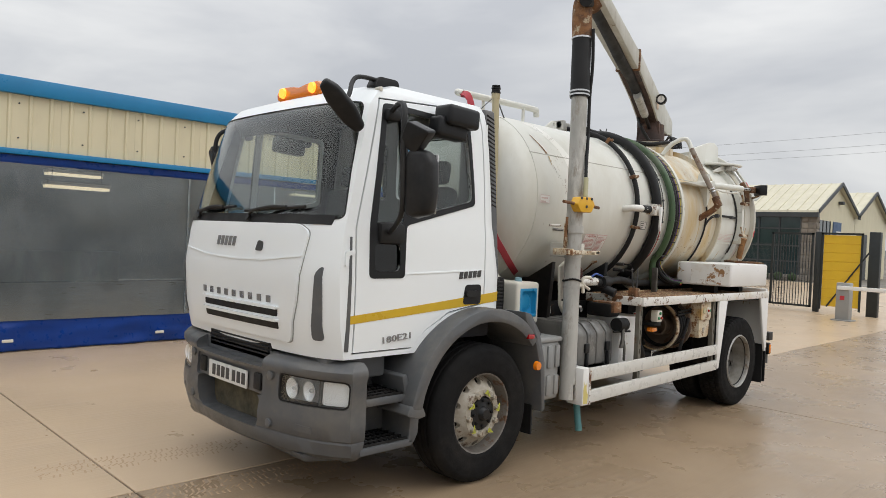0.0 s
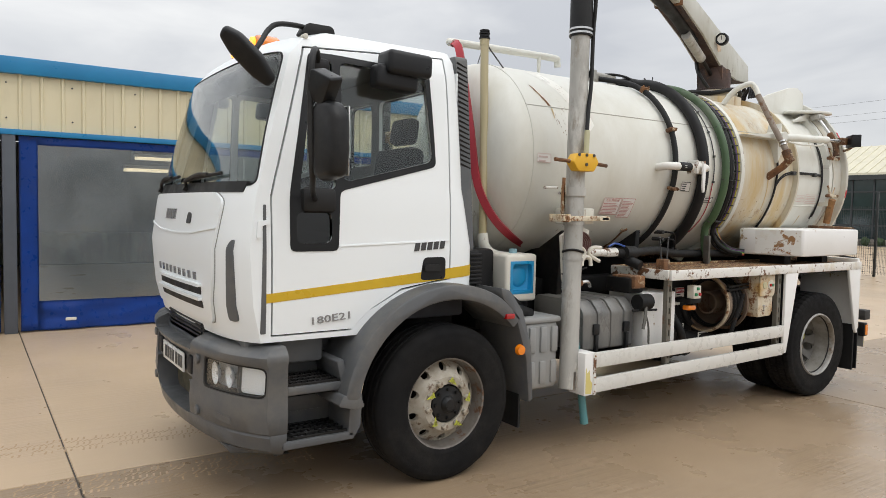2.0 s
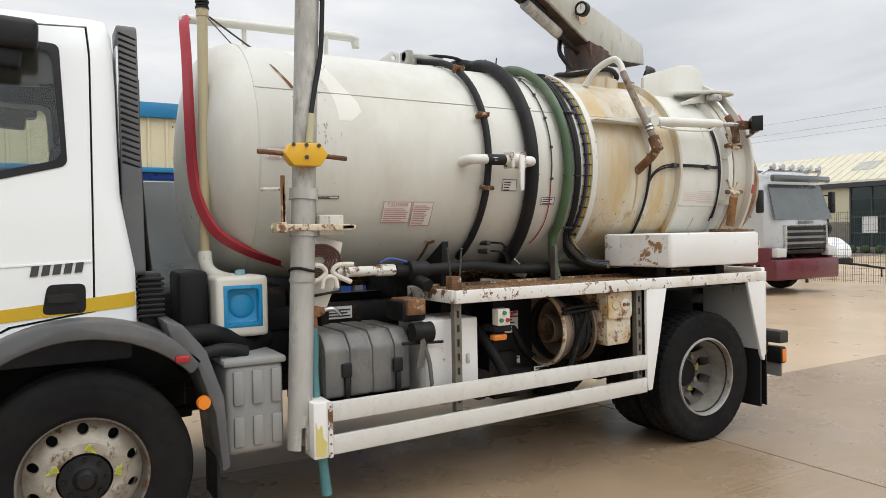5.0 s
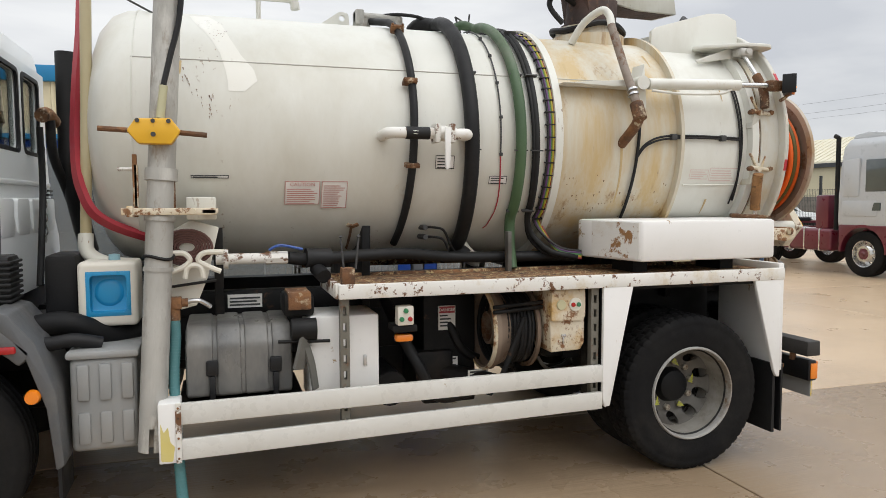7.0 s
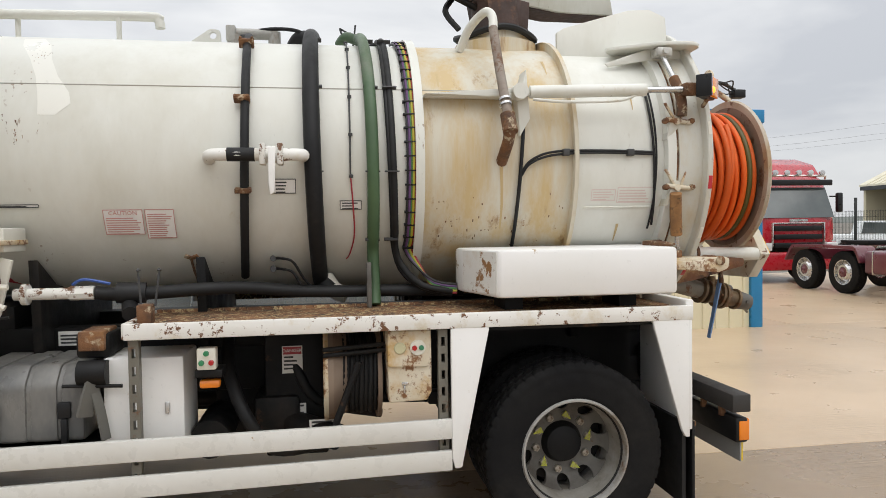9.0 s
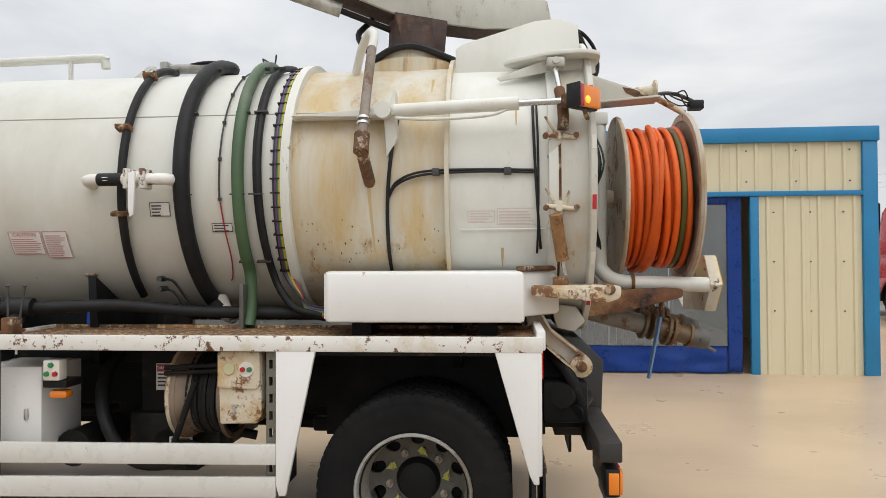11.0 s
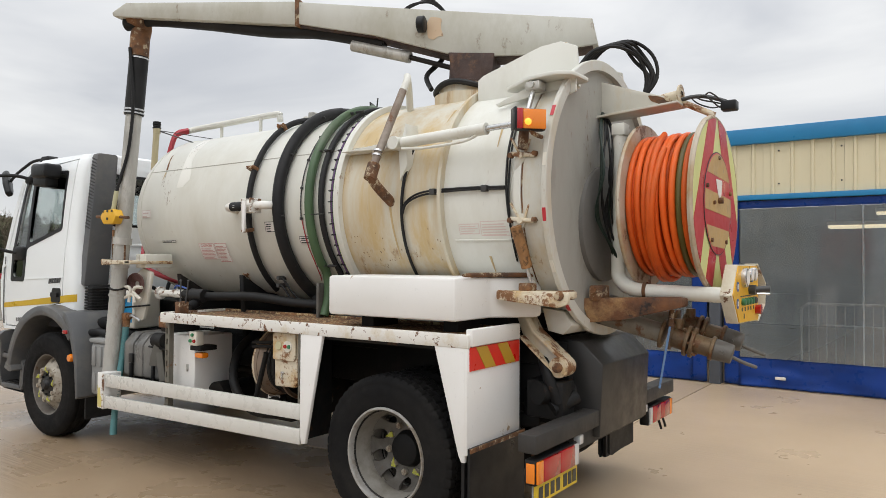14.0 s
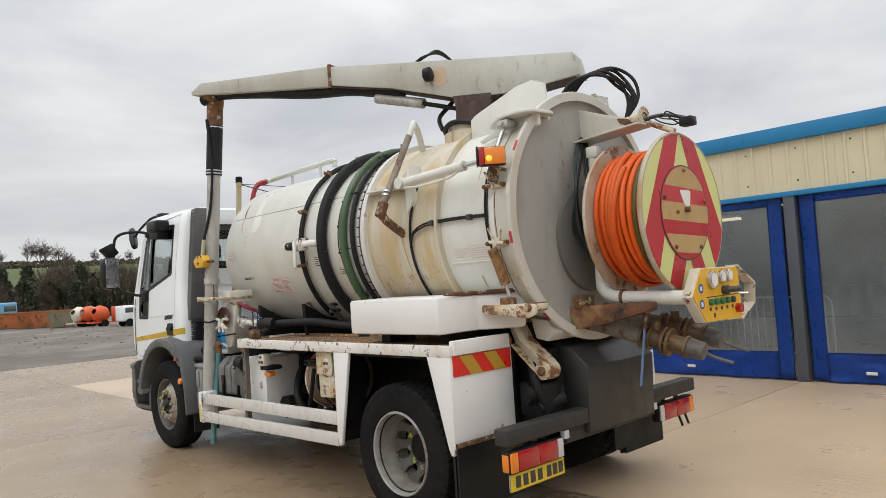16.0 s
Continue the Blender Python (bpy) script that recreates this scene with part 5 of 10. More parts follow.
# bulkhead pump pack behind the cab and below the deck
part("pump_block", joined(box(2.25, 2.85, -0.42, 0.45, 0.42, 1.14, 0.03), box(2.5, 2.75, -0.75, -0.42, 0.5, 0.78, 0.03), rod((2.3, -0.5, 0.62), (2.3, -0.95, 0.62), 0.10, 18), rod((2.7, -0.7, 0.62), (2.95, -0.9, 0.58), 0.07, 14)), CHASSIS, truck, "black pump pack under the deck")
part("pump_guard", box(2.56, 2.90, -0.72, -0.40, 0.44, 1.15, 0.015), CHASSIS, truck, "black pump guard panel with warning signs")
part("hydraulic_hose", tube([(2.35, -0.55, 1.1), (2.38, -0.80, 0.95), (2.48, -0.92, 0.72), (2.62, -0.85, 0.52), (2.9, -0.7, 0.5)], 0.035, 10), BLACK, truck)
part("hydraulic_hose", tube([(2.62, -0.5, 1.15), (2.72, -0.7, 0.95), (2.85, -0.72, 0.74), (3.2, -0.6, 0.62)], 0.028, 10), BLACK, truck)
part("rear_clutter", joined(box(0.5, 0.66, -0.72, -0.40, 0.85, 1.42, 0.03), tube([(0.42, -0.85, 1.05), (0.62, -0.86, 1.08), (0.85, -0.75, 0.98), (1.0, -0.6, 1.0)], 0.06, 12), box(0.45, 1.2, -0.45, 0.45, 1.0, 1.30, 0.05)), CHASSIS, truck)
part("air_pipe", tube([(0.45, -0.98, 1.03), (0.55, -1.0, 1.0), (0.68, -0.98, 1.01), (0.8, -0.95, 0.98)], 0.035, 10), BLACK, truck, "black pipe elbow")

# unseen dark bulks, added on the road side to block light under the deck
part("road_side_box", box(1.25, 2.30, 0.50, 1.10, 0.42, 1.10, 0.03), CHASSIS, truck, "added unseen black box blocking light from the road side")
part("air_tank", rod((2.45, 0.80, 0.72), (3.40, 0.80, 0.72), 0.19, 24, bev=0.03), CHASSIS, truck, "added unseen black drum blocking light from the road side")
part("air_tank", rod((2.45, 0.62, 0.52), (3.40, 0.62, 0.52), 0.12, 20, bev=0.03), CHASSIS, truck)
part("silencer", box(0.42, 1.12, 0.20, 0.95, 0.42, 0.92, 0.06), CHASSIS, truck, "added unseen black block keeping light out behind the front wheel")

# battery cover, fuel tank, wash box
bat = part("battery_cover", joined(box(0.665, 0.97, -1.06, -0.62, 0.46, 0.93, 0.03, 3), box(0.65, 0.985, -1.075, -0.60, 0.925, 0.965, 0.015)), BATP, truck, "weathered grey plastic battery cover")
for x in (0.70, 0.80, 0.90):
    part("rib", box(x, x + 0.055, -1.078, -1.05, 0.72, 0.90, 0.01), BATP, bat)
    part("rib", box(x, x + 0.055, -1.074, -1.05, 0.50, 0.66, 0.01), BATP, bat)
FUELP = surf("fuel_tank_plastic", (0.125, 0.125, 0.122), (0.09, 0.09, 0.087), 0.34, bump=0.1, fine=120, dirt=(0.22, 0.21, 0.19), dirt_at=(0.48, 0.65), stretch=(1, 1, 0.4))
FUELSEC = [(-1.055, 0.685), (-1.055, 0.955), (-0.975, 1.04), (-0.55, 1.04), (-0.525, 1.0), (-0.525, 0.675)]
fuel = part("fuel_tank", prism(rounded(FUELSEC, 0.03), "x", 1.20, 1.74, 0.02), FUELP, truck, "dark grey ribbed plastic tank")
for xa, xb in ((1.205, 1.335), (1.355, 1.475), (1.495, 1.615), (1.635, 1.735)):
    part("tank_rib", prism(rounded([(y - 0.012 if y < -0.9 else y, z + 0.010 if z > 0.9 else z) for y, z in FUELSEC], 0.03), "x", xa, xb, 0.012), FUELP, fuel)
for x in (1.30, 1.62):
    part("latch", joined(box(x, x + 0.06, -1.085, -1.06, 0.80, 0.88, 0.008), box(x + 0.015, x + 0.045, -1.09, -1.06, 0.67, 0.80, 0.006)), DARKP, fuel)
part("step_plate", box(1.16, 1.80, -1.10, -0.5, 0.60, 0.655, 0.008), CHASSIS, truck)
wash = part("wash_box", carve(box(0.675, 0.965, -0.83, -0.56, 1.045, 1.385, 0.025, 3), [box(0.715, 0.93, -1.0, -0.69, 1.10, 1.335)]), CREAMP, truck, "cream plastic hand-wash box with a blue basin")
part("basin", joined(carve(box(0.712, 0.933, -0.835, -0.70, 1.097, 1.338, 0.012), [box(0.735, 0.91, -1.0, -0.79, 1.12, 1.315, 0.02)]), lathe([(-0.016, 0.0), (-0.013, 0.05), (-0.004, 0.072), (0.004, 0.078)], (0.822, -0.787, 1.22), "y", 24)), BLUEP, wash, "bright blue plastic basin")
part("cap", lathe([(0, 0.03), (0.03, 0.028), (0.034, 0.0)], (0.84, -0.70, 1.385), "z", 16), surf("pale_blue_cap", (0.25, 0.42, 0.48), rough=0.5), wash)

# ---- deck, rails, side panels ----
RAILW = surf("off_white_rail_paint", (0.66, 0.65, 0.61), (0.60, 0.585, 0.54), 0.32, bump=0.03, big=3, dirt=(0.60, 0.585, 0.53), dirt_at=(0.52, 0.8), stain=(0.34, 0.24, 0.12), stain_at=(0.68, 0.72), stain_scale=8, coat=0.1)
SLOTSTEEL = surf("dull_slotted_steel", (0.19, 0.18, 0.15), (0.13, 0.12, 0.095), 0.55, metal=0.3, bump=0.15, stain=RUST, stain_at=(0.58, 0.66), stain_scale=9)
SPLASH = surf("yellow_paint_splash", (0.62, 0.50, 0.10), (0.62, 0.56, 0.30), 0.5, bump=0.03)
for s in (-1, 1):
    def Y(a, b):
        return sorted((s * a, s * b))
    deck = part("side_deck", box(1.98, 4.80, *Y(0.62, 1.20), 1.205, 1.245, 0.004), RUSTDECK, truck, "rusted steel side deck")
    part("deck_edge", box(1.965, 4.82, *Y(1.195, 1.225), 1.185, 1.262, 0.006), CHIPPED, deck, "chipped white deck edge")
    part("deck_end", box(1.95, 1.985, *Y(0.62, 1.20), 1.185, 1.262, 0.006), WORN, deck)
    part("deck_rear", box(4.79, 4.835, *Y(0.66, 1.20), 1.195, 1.29, 0.008), CLEANW, deck)
    part("deck_inner_lip", box(1.98, 4.80, *Y(0.60, 0.625), 1.19, 1.262, 0.004), RUSTDECK, deck)
    wbx = part("white_locker", prism([(3.765, s * 1.222), (4.735, s * 1.222), (4.74, s * 0.86), (4.95, s * 0.60), (3.64, s * 0.66), (3.655, s * 0.80)], "z", 1.328, 1.574, 0.02), CLEANW, truck, "white steel locker on the side deck, rust-marked at its front")
    part("rust_patch", prism([(3.662, s * 0.815), (3.759, s * 1.200), (3.755, s * 1.203), (3.657, s * 0.818)], "z", 1.345, 1.562), RUSTEDGE, wbx, "rust where the paint has gone")
    part("flap_strip", box(4.83, 4.836, *Y(0.60, 1.215), 0.615, 0.64), RUSTY, truck)
    part("locker_lid_edge", prism([(4.745, s * 1.18), (4.75, s * 0.88), (4.93, s * 0.66), (4.86, s * 0.64), (4.70, s * 0.86)], "z", 1.572, 1.60, 0.01), RUSTY, wbx)
    for x in (3.85, 4.5):
        part("locker_foot", box(x, x + 0.1, *Y(0.75, 1.0), 1.245, 1.335), CHASSIS, truck)
    leg = part("front_leg", prism([(3.515, 1.192), (3.715, 1.192), (3.565, 0.48), (3.53, 0.475), (3.515, 0.53)], "y", *Y(1.195, 1.222), 0.006), CLEANW, truck, "white tapered steel panel ahead of the rear wheel")
    part("leg_return", box(3.515, 3.54, *Y(0.95, 1.195), 0.50, 1.19), CHASSIS, leg)
    rear = part("rear_leg", prism([(4.59, 1.192), (4.80, 1.192), (4.80, 0.56), (4.775, 0.56), (4.755, 0.60)], "y", *Y(1.195, 1.222), 0.006), CLEANW, truck, "white tapered steel panel behind the rear wheel")
    part("rear_panel", box(4.79, 4.815, *Y(0.63, 1.222), 0.60, 1.192, 0.006), CLEANW, rear, "white rear wing panel")
    chev = part("chevron_plate", box(4.815, 4.822, *Y(0.65, 1.20), 1.06, 1.19), ORREF, rear, "red and amber chevron plate")
    for k in range(2):
        y0 = 0.70 + k * 0.23
        part("chevron", prism([(s * y0, 1.062), (s * (y0 + 0.115), 1.062), (s * (y0 + 0.215), 1.188), (s * (y0 + 0.10), 1.188)], "x", 4.822, 4.8245), AMBREF, chev)
    part("rear_mudflap", box(4.765, 4.785, *Y(0.70, 1.20), 0.19, 0.64), BLACK, truck, "black rubber mudflap")
    part("skirt_panel", box(4.816, 4.83, *Y(0.60, 1.215), 0.20, 0.64), DARKP, rear, "black lower wing panel")
    # wheel arch liner
    part("arch_liner", joined(box(3.60, 4.76, *Y(0.52, 0.545), 0.62, 1.19), box(3.60, 4.76, *Y(0.55, 1.19), 1.165, 1.185)), CHASSIS, truck)
    # side rails
    for nm, za, zb, zc_, zd in (("upper_rail", 0.602, 0.708, 0.628, 0.728), ("lower_rail", 0.425, 0.528, 0.468, 0.568)):
        part(nm, prism([(1.175, za), (3.515, zc_), (3.515, zd), (1.175, zb)], "y", *Y(1.19, 1.222), 0.005), RAILW, truck, "off-white side guard rail")
    post = part("guard_post", joined(box(1.075, 1.18, *Y(1.07, 1.226), 0.415, 0.715, 0.008)), CLEANW, truck, "white end post of the side guard")
    part("post_flange", joined(box(1.155, 1.182, *Y(1.226, 1.232), 0.415, 0.715, 0.002, 1)), WORN, post)
    part("paint_splash", prism(rounded([(1.085, 0.43), (1.14, 0.425), (1.150, 0.50), (1.13, 0.52), (1.12, 0.60), (1.10, 0.57), (1.085, 0.62)], 0.01), "y", *Y(1.226, 1.2275)), SPLASH, post, "yellow paint splash")
    for k in range(6):
        part("post_bolt", rod((1.168, s * 1.230, 0.44 + k * 0.05), (1.168, s * 1.236, 0.44 + k * 0.05), 0.006, 6), RUSTY, post)
    for x in (2.0, 3.48):
        sl = part("slotted_post", carve(box(x - 0.025, x + 0.025, *Y(1.14, 1.185), 0.45, 1.19, 0.003, 1), [box(x - 0.009, x + 0.009, *Y(1.0, 1.4), z, z + 0.045) for z in np.arange(0.50, 1.12, 0.085)]), SLOTSTEEL, truck, "slotted dull steel upright")

# under the deck on the kerb side
cabn = part("white_cabinet", box(1.83, 2.205, -1.08, -0.72, 0.60, 1.08, 0.012), CLEANW, truck, "white steel cabinet under the deck")
part("cabinet_latch", box(2.115, 2.135, -1.095, -1.08, 0.80, 0.86, 0.005), CHROME, cabn)
swb = part("switch_box", box(2.285, 2.375, -1.19, -1.12, 1.025, 1.13, 0.008), CREAMP, truck, "small switch box with red and green buttons")
for x, z, m_ in ((2.33, 1.105, "g"), (2.307, 1.06, "g"), (2.353, 1.06, "r")):
    part("button", lathe([(-0.014, 0.0), (-0.012, 0.012), (0.0, 0.014)], (x, -1.19, z), "y", 14), surf("green_button", (0.03, 0.22, 0.09), rough=0.4) if m_ == "g" else REDLENS, swb)
part("switch_bracket", box(2.27, 2.40, -1.17, -1.02, 0.985, 1.022, 0.006), CHASSIS, truck)
part("amber_lamp", box(2.285, 2.385, -1.145, -1.08, 0.925, 0.968, 0.015), AMBERLENS, truck, "amber side marker lamp")
SIGN = part("danger_sign", box(2.655, 2.765, -0.729, -0.719, 0.90, 1.05), LABEL, truck, "danger sign, red and white")
part("sign_band", box(2.66, 2.76, -0.732, -0.729, 1.005, 1.046), surf("danger_red", (0.45, 0.06, 0.07), rough=0.5), SIGN)
part("lettering", moved(writing("DANGER", 0.026), pose(2.71, -0.7335, 1.025, 90, 0, 0)), LABEL, SIGN)
for k in range(4):
    part("print_bar", box(2.665, 2.715 + 0.02 * (k % 2), -0.732, -0.729, 0.985 - k * 0.021, 0.994 - k * 0.021), INK, SIGN)
for (xa, za, xb, zb, yy) in ((2.69, 0.66, 2.78, 0.73, -0.721), (2.80, 0.60, 2.93, 0.67, -0.86), (1.42, 1.06, 1.62, 1.14, -0.46)):
    lb = part("small_label", box(xa, xb, yy - 0.005, yy, za, zb), LABEL, truck, "small printed warning label")
    for k in range(3):
        part("print_bar", box(xa + 0.012, xb - 0.012 - 0.02 * (k % 2), yy - 0.008, yy - 0.005, za + 0.012 + k * 0.02, za + 0.022 + k * 0.02), INK, lb)
# control housing
ctrl = part("control_housing", prism([(3.195, 1.185), (3.425, 1.185), (3.425, 0.86), (3.40, 0.815), (3.205, 0.81)], "y", -1.16, -0.92, 0.012), CTRLP, truck, "rust-stained cream control housing")
part("housing_front", prism(rounded([(3.20, 1.18), (3.42, 1.18), (3.422, 1.02), (3.405, 0.99), (3.20, 0.995)], 0.015), "y", -1.178, -1.158, 0.008), CTRLP, ctrl)
for x, r, mt in ((3.262, 0.030, surf("cream_dial", (0.55, 0.52, 0.33), (0.48, 0.45, 0.28), 0.4)), (3.352, 0.040, CREAMP)):
    part("dial_plate", lathe([(-0.008, 0.0), (-0.008, r - 0.004), (-0.004, r), (0.004, r)], (x, -1.178, 1.09), "y", 24), mt, ctrl)
for x, mt in ((3.335, REDLENS), (3.370, surf("green_knob", (0.04, 0.20, 0.10), rough=0.4))):
    part("button", lathe([(-0.012, 0.0), (-0.011, 0.012), (0.0, 0.014)], (x, -1.184, 1.09), "y", 14), mt, ctrl)
part("padlock_tab", joined(box(3.27, 3.30, -1.17, -1.158, 0.90, 0.915, 0.003), box(3.28, 3.288, -1.17, -1.158, 0.86, 0.90, 0.002)), CHROME, ctrl)
# cable reel under the deck
reel = part("cable_reel", joined(lathe([(-0.16, 0.225), (-0.16, 0.25), (-0.118, 0.25), (-0.118, 0.245), (-0.152, 0.243), (-0.152, 0.225)], (3.05, -0.84, 0.92), "x", 40, True), lathe([(0.108, 0.225), (0.108, 0.25), (0.13, 0.25), (0.13, 0.225)], (3.05, -0.84, 0.92), "x", 40, True),
                                 lathe([(-0.128, 0.238), (-0.05, 0.205), (0.03, 0.12), (0.035, 0.0), (0.045, 0.0), (0.042, 0.125), (-0.04, 0.213), (-0.118, 0.245)], (3.05, -0.84, 0.92), "x", 40),
                                 lathe([(-0.12, 0.10), (0.12, 0.10), (0.12, 0.085), (-0.12, 0.085)], (3.05, -0.84, 0.92), "x", 32, True)), REELSTEEL, truck, "rusty steel cable reel with a dished side")
part("reel_rim", lathe([(-0.166, 0.236), (-0.170, 0.246), (-0.160, 0.256), (-0.145, 0.252)], (3.05, -0.84, 0.92), "x", 40), CTRLP, reel, "worn cream rim")
for k in range(9):
    a = [Vector((2.955 + k * 0.024 + 0.003 * math.sin(3 * t), -0.84 + (0.205 + 0.008 * (k % 2)) * math.cos(t), 0.92 + (0.205 + 0.008 * (k % 2)) * math.sin(t))) for t in np.linspace(0, 2 * math.pi, 40)[:-1]]
    part("cable_turn", sweep(a, ringpts(0.013, 8), True), BLACK, reel)
part("reel_arm", joined(rod((2.93, -1.09, 0.68), (3.06, -1.11, 1.02), 0.018, 8), rod((2.88, -1.08, 1.08), (3.25, -1.06, 1.10), 0.012, 8), rod((2.88, -1.08, 1.05), (3.25, -1.06, 1.07), 0.012, 8)), CHASSIS, truck)
part("winch_motor", joined(box(1.70, 1.86, -1.05, -0.8, 1.08, 1.20, 0.02), rod((1.73, -1.10, 1.02), (1.86, -1.10, 1.02), 0.06, 18), rod((1.66, -1.12, 0.965), (1.93, -1.12, 0.955), 0.009, 8)), CHASSIS, truck, "rusty dark winch block")
part("winch_cover", box(1.72, 1.84, -1.08, -0.85, 1.12, 1.215, 0.008), RUSTY, truck)
part("hanging_strap", joined(strap([(1.80, -1.125, 0.98), (1.78, -1.14, 0.9), (1.76, -1.14, 0.82)], 0.07, 0.02), strap([(1.80, -1.12, 0.95), (1.83, -1.13, 0.84), (1.85, -1.12, 0.70)], 0.045, 0.012)), surf("grey_rag", (0.14, 0.135, 0.12), rough=0.9), truck)

# ---- tank ----
TC, TR = 2.09, 0.772


def on_tank(x, deg, off=0.0):
    """A point on the tank: degrees up from the kerb side."""
    a = radians(deg)
    return Vector((x, -(TR + off) * math.cos(a), TC + (TR + off) * math.sin(a)))


TANKG = surf("door_paint", (0.61, 0.61, 0.565), (0.55, 0.53, 0.46), 0.40, bump=0.04, big=1.2, dirt=(0.52, 0.42, 0.25), dirt_at=(0.50, 0.70), stain=(0.30, 0.18, 0.08), stain_at=(0.63, 0.70), stain_scale=5.0, stretch=(1, 1, 0.4))
head = [(0.64, 0.0), (0.645, 0.15), (0.665, 0.35), (0.70, 0.52), (0.75, 0.645), (0.82, 0.73), (0.90, 0.765), (0.97, TR)]
tank = part("tank", lathe(head + [(3.425, TR), (3.43, TR)], (0, 0, TC), "x", 96), TANKW, truck, "white vacuum tank barrel with dished front end")
part("rear_barrel", lathe([(3.43, 0.70), (3.43, TR + 0.001), (4.325, TR + 0.001), (4.325, 0.70)], (0, 0, TC), "x", 96, True), TANKY, tank, "stained rear tank barrel")
part("end_barrel", lathe([(4.33, 0.70), (4.33, TR + 0.006), (4.90, TR + 0.006), (4.90, 0.70)], (0, 0, TC), "x", 96, True), TANKW, tank)
part("tank_ring", lathe([(3.405, 0.75), (3.405, 0.815), (3.455, 0.815), (3.455, 0.75)], (0, 0, TC), "x", 96, True), TANKW, tank, "flat white stiffening ring")
part("tank_ring", lathe([(4.318, 0.75), (4.318, 0.825), (4.342, 0.825), (4.342, 0.75)], (0, 0, TC), "x", 96, True), TANKY, tank, "flat stiffening ring")
part("end_flange", lathe([(4.88, 0.75), (4.88, 0.835), (4.93, 0.84), (4.93, 0.75)], (0, 0, TC), "x", 96, True), TANKW, tank)
door_t = part("rear_door", lathe([(4.945, 0.60), (4.945, 0.842), (5.085, 0.848), (5.092, 0.897), (5.098, 0.902), (5.122, 0.902), (5.126, 0.897), (5.126, 0.836)], (0, 0, TC), "x", 96), TANKG, tank, "white rear tank door rim with a wide flange")
# grimy paint whose grey also carries the shade of reel and beam
DOORFACE = surf("shaded_grimy_door_paint", (0.40, 0.395, 0.36), (0.33, 0.32, 0.285), 0.55, bump=0.05, big=1.5, dirt=(0.27, 0.25, 0.21), dirt_at=(0.48, 0.70), stain=(0.17, 0.10, 0.05), stain_at=(0.62, 0.69), stain_scale=6.0, specks=(0.12, 0.07, 0.04), stretch=(1, 1, 0.4))
part("door_face", lathe([(5.126, 0.838), (5.092, 0.832), (5.086, 0.78), (5.095, 0.5), (5.105, 0.2), (5.106, 0.0)], (0, 0, TC), "x", 96), DOORFACE, door_t, "recessed door face, grimy, its grey darkened for the reel's shade")
part("door_liner", lathe([(5.130, 0.0), (5.130, 0.37), (5.124, 0.38), (5.09, 0.38)], (0, -0.02, 1.92), "x", 48), surf("grey_cover_paint", (0.15, 0.145, 0.135), (0.12, 0.115, 0.105), 0.6, stain=RUST, stain_at=(0.66, 0.74)), door_t, "dark grey round cover")
for k in range(7):
    a = 50 - k * 20
    for side_ in (1, -1):
        p = on_tank(5.110, a, 0.131)
        part("reflector_strip", moved(box(-0.011, 0.011, -0.002, 0.002, -0.038, 0.038, 0.001, 1), pose(p.x, side_ * p.y, p.z, -side_ * a, 0, 0)), REDREF if k % 2 else CREAMP, door_t)
SEAM = surf("dirty_seam", (0.47, 0.46, 0.41), (0.38, 0.36, 0.30), 0.7, bump=0.1)
# weld seams
for a in (30,):
    part("weld_seam", sweep([on_tank(x, a, 0.0) for x in np.linspace(0.95, 4.3, 40)], ringpts(0.004, 6)), SEAM, tank)
part("head_weld", sweep([on_tank(0.955, a, 0.0) for a in np.linspace(-90, 265, 90)], ringpts(0.004, 6)), TANKW, tank)

# touch-up paint, chips and rust runs on the barrel
def tank_strip(rows, off):
    """A thin skin on the tank from rows of (degrees, x from, x to)."""
    b, g = bmesh.new(), []
    for (a0, l0, r0), (a1, l1, r1) in zip(rows, rows[1:]):
        for k in range(6):
            t = k / 6
            g.append([b.verts.new(on_tank((l0 + (l1 - l0) * t) * (1 - u) + (r0 + (r1 - r0) * t) * u, a0 + (a1 - a0) * t, off)) for u in (0, 0.5, 1)])
    for p, q in zip(g, g[1:]):
        for k in (0, 1):
            b.faces.new((p[k], q[k], q[k + 1], p[k + 1]))
    bmesh.ops.recalc_face_normals(b, faces=b.faces)
    return b


TOUCHUP = surf("fresh_white_paint", (0.775, 0.765, 0.70), (0.745, 0.735, 0.67), 0.35, bump=0.02, specks=(0.25, 0.18, 0.10))
part("paint_patch", tank_strip([(66, 1.24, 1.35), (56, 1.275, 1.42), (44, 1.355, 1.465), (34, 1.41, 1.52), (26, 1.435, 1.59), (21, 1.445, 1.605), (15, 1.45, 1.52)], 0.0015), TOUCHUP, tank, "patch of fresher white paint")
rnd = random.Random(21)
for k in range(26):
    t = rnd.random()
    x, a = 1.185 + 0.19 * t + rnd.gauss(0, 0.015), 25 - 19 * t + rnd.gauss(0, 1.4)
    w = rnd.uniform(0.004, 0.009)
    part("paint_chip", tank_strip([(a, x, x + w), (a - rnd.uniform(0.4, 1.1), x + 0.004, x + w * 0.8), (a - 1.3, x + 0.006, x + 0.008)], 0.002), RUSTY, tank)
for k in range(22):
    x, a = rnd.gauss(1.40, 0.035), rnd.gauss(48, 6)
    w = rnd.uniform(0.003, 0.007)
    part("paint_chip", tank_strip([(a, x, x + w), (a - rnd.uniform(0.3, 0.8), x + 0.002, x + w)], 0.0035), RUSTY, tank)
part("rust_run", tank_strip([(46, 1.085, 1.097), (40, 1.115, 1.135), (34, 1.155, 1.18), (30, 1.18, 1.205)], 0.002), RUSTY, tank, "rust run along a crack")
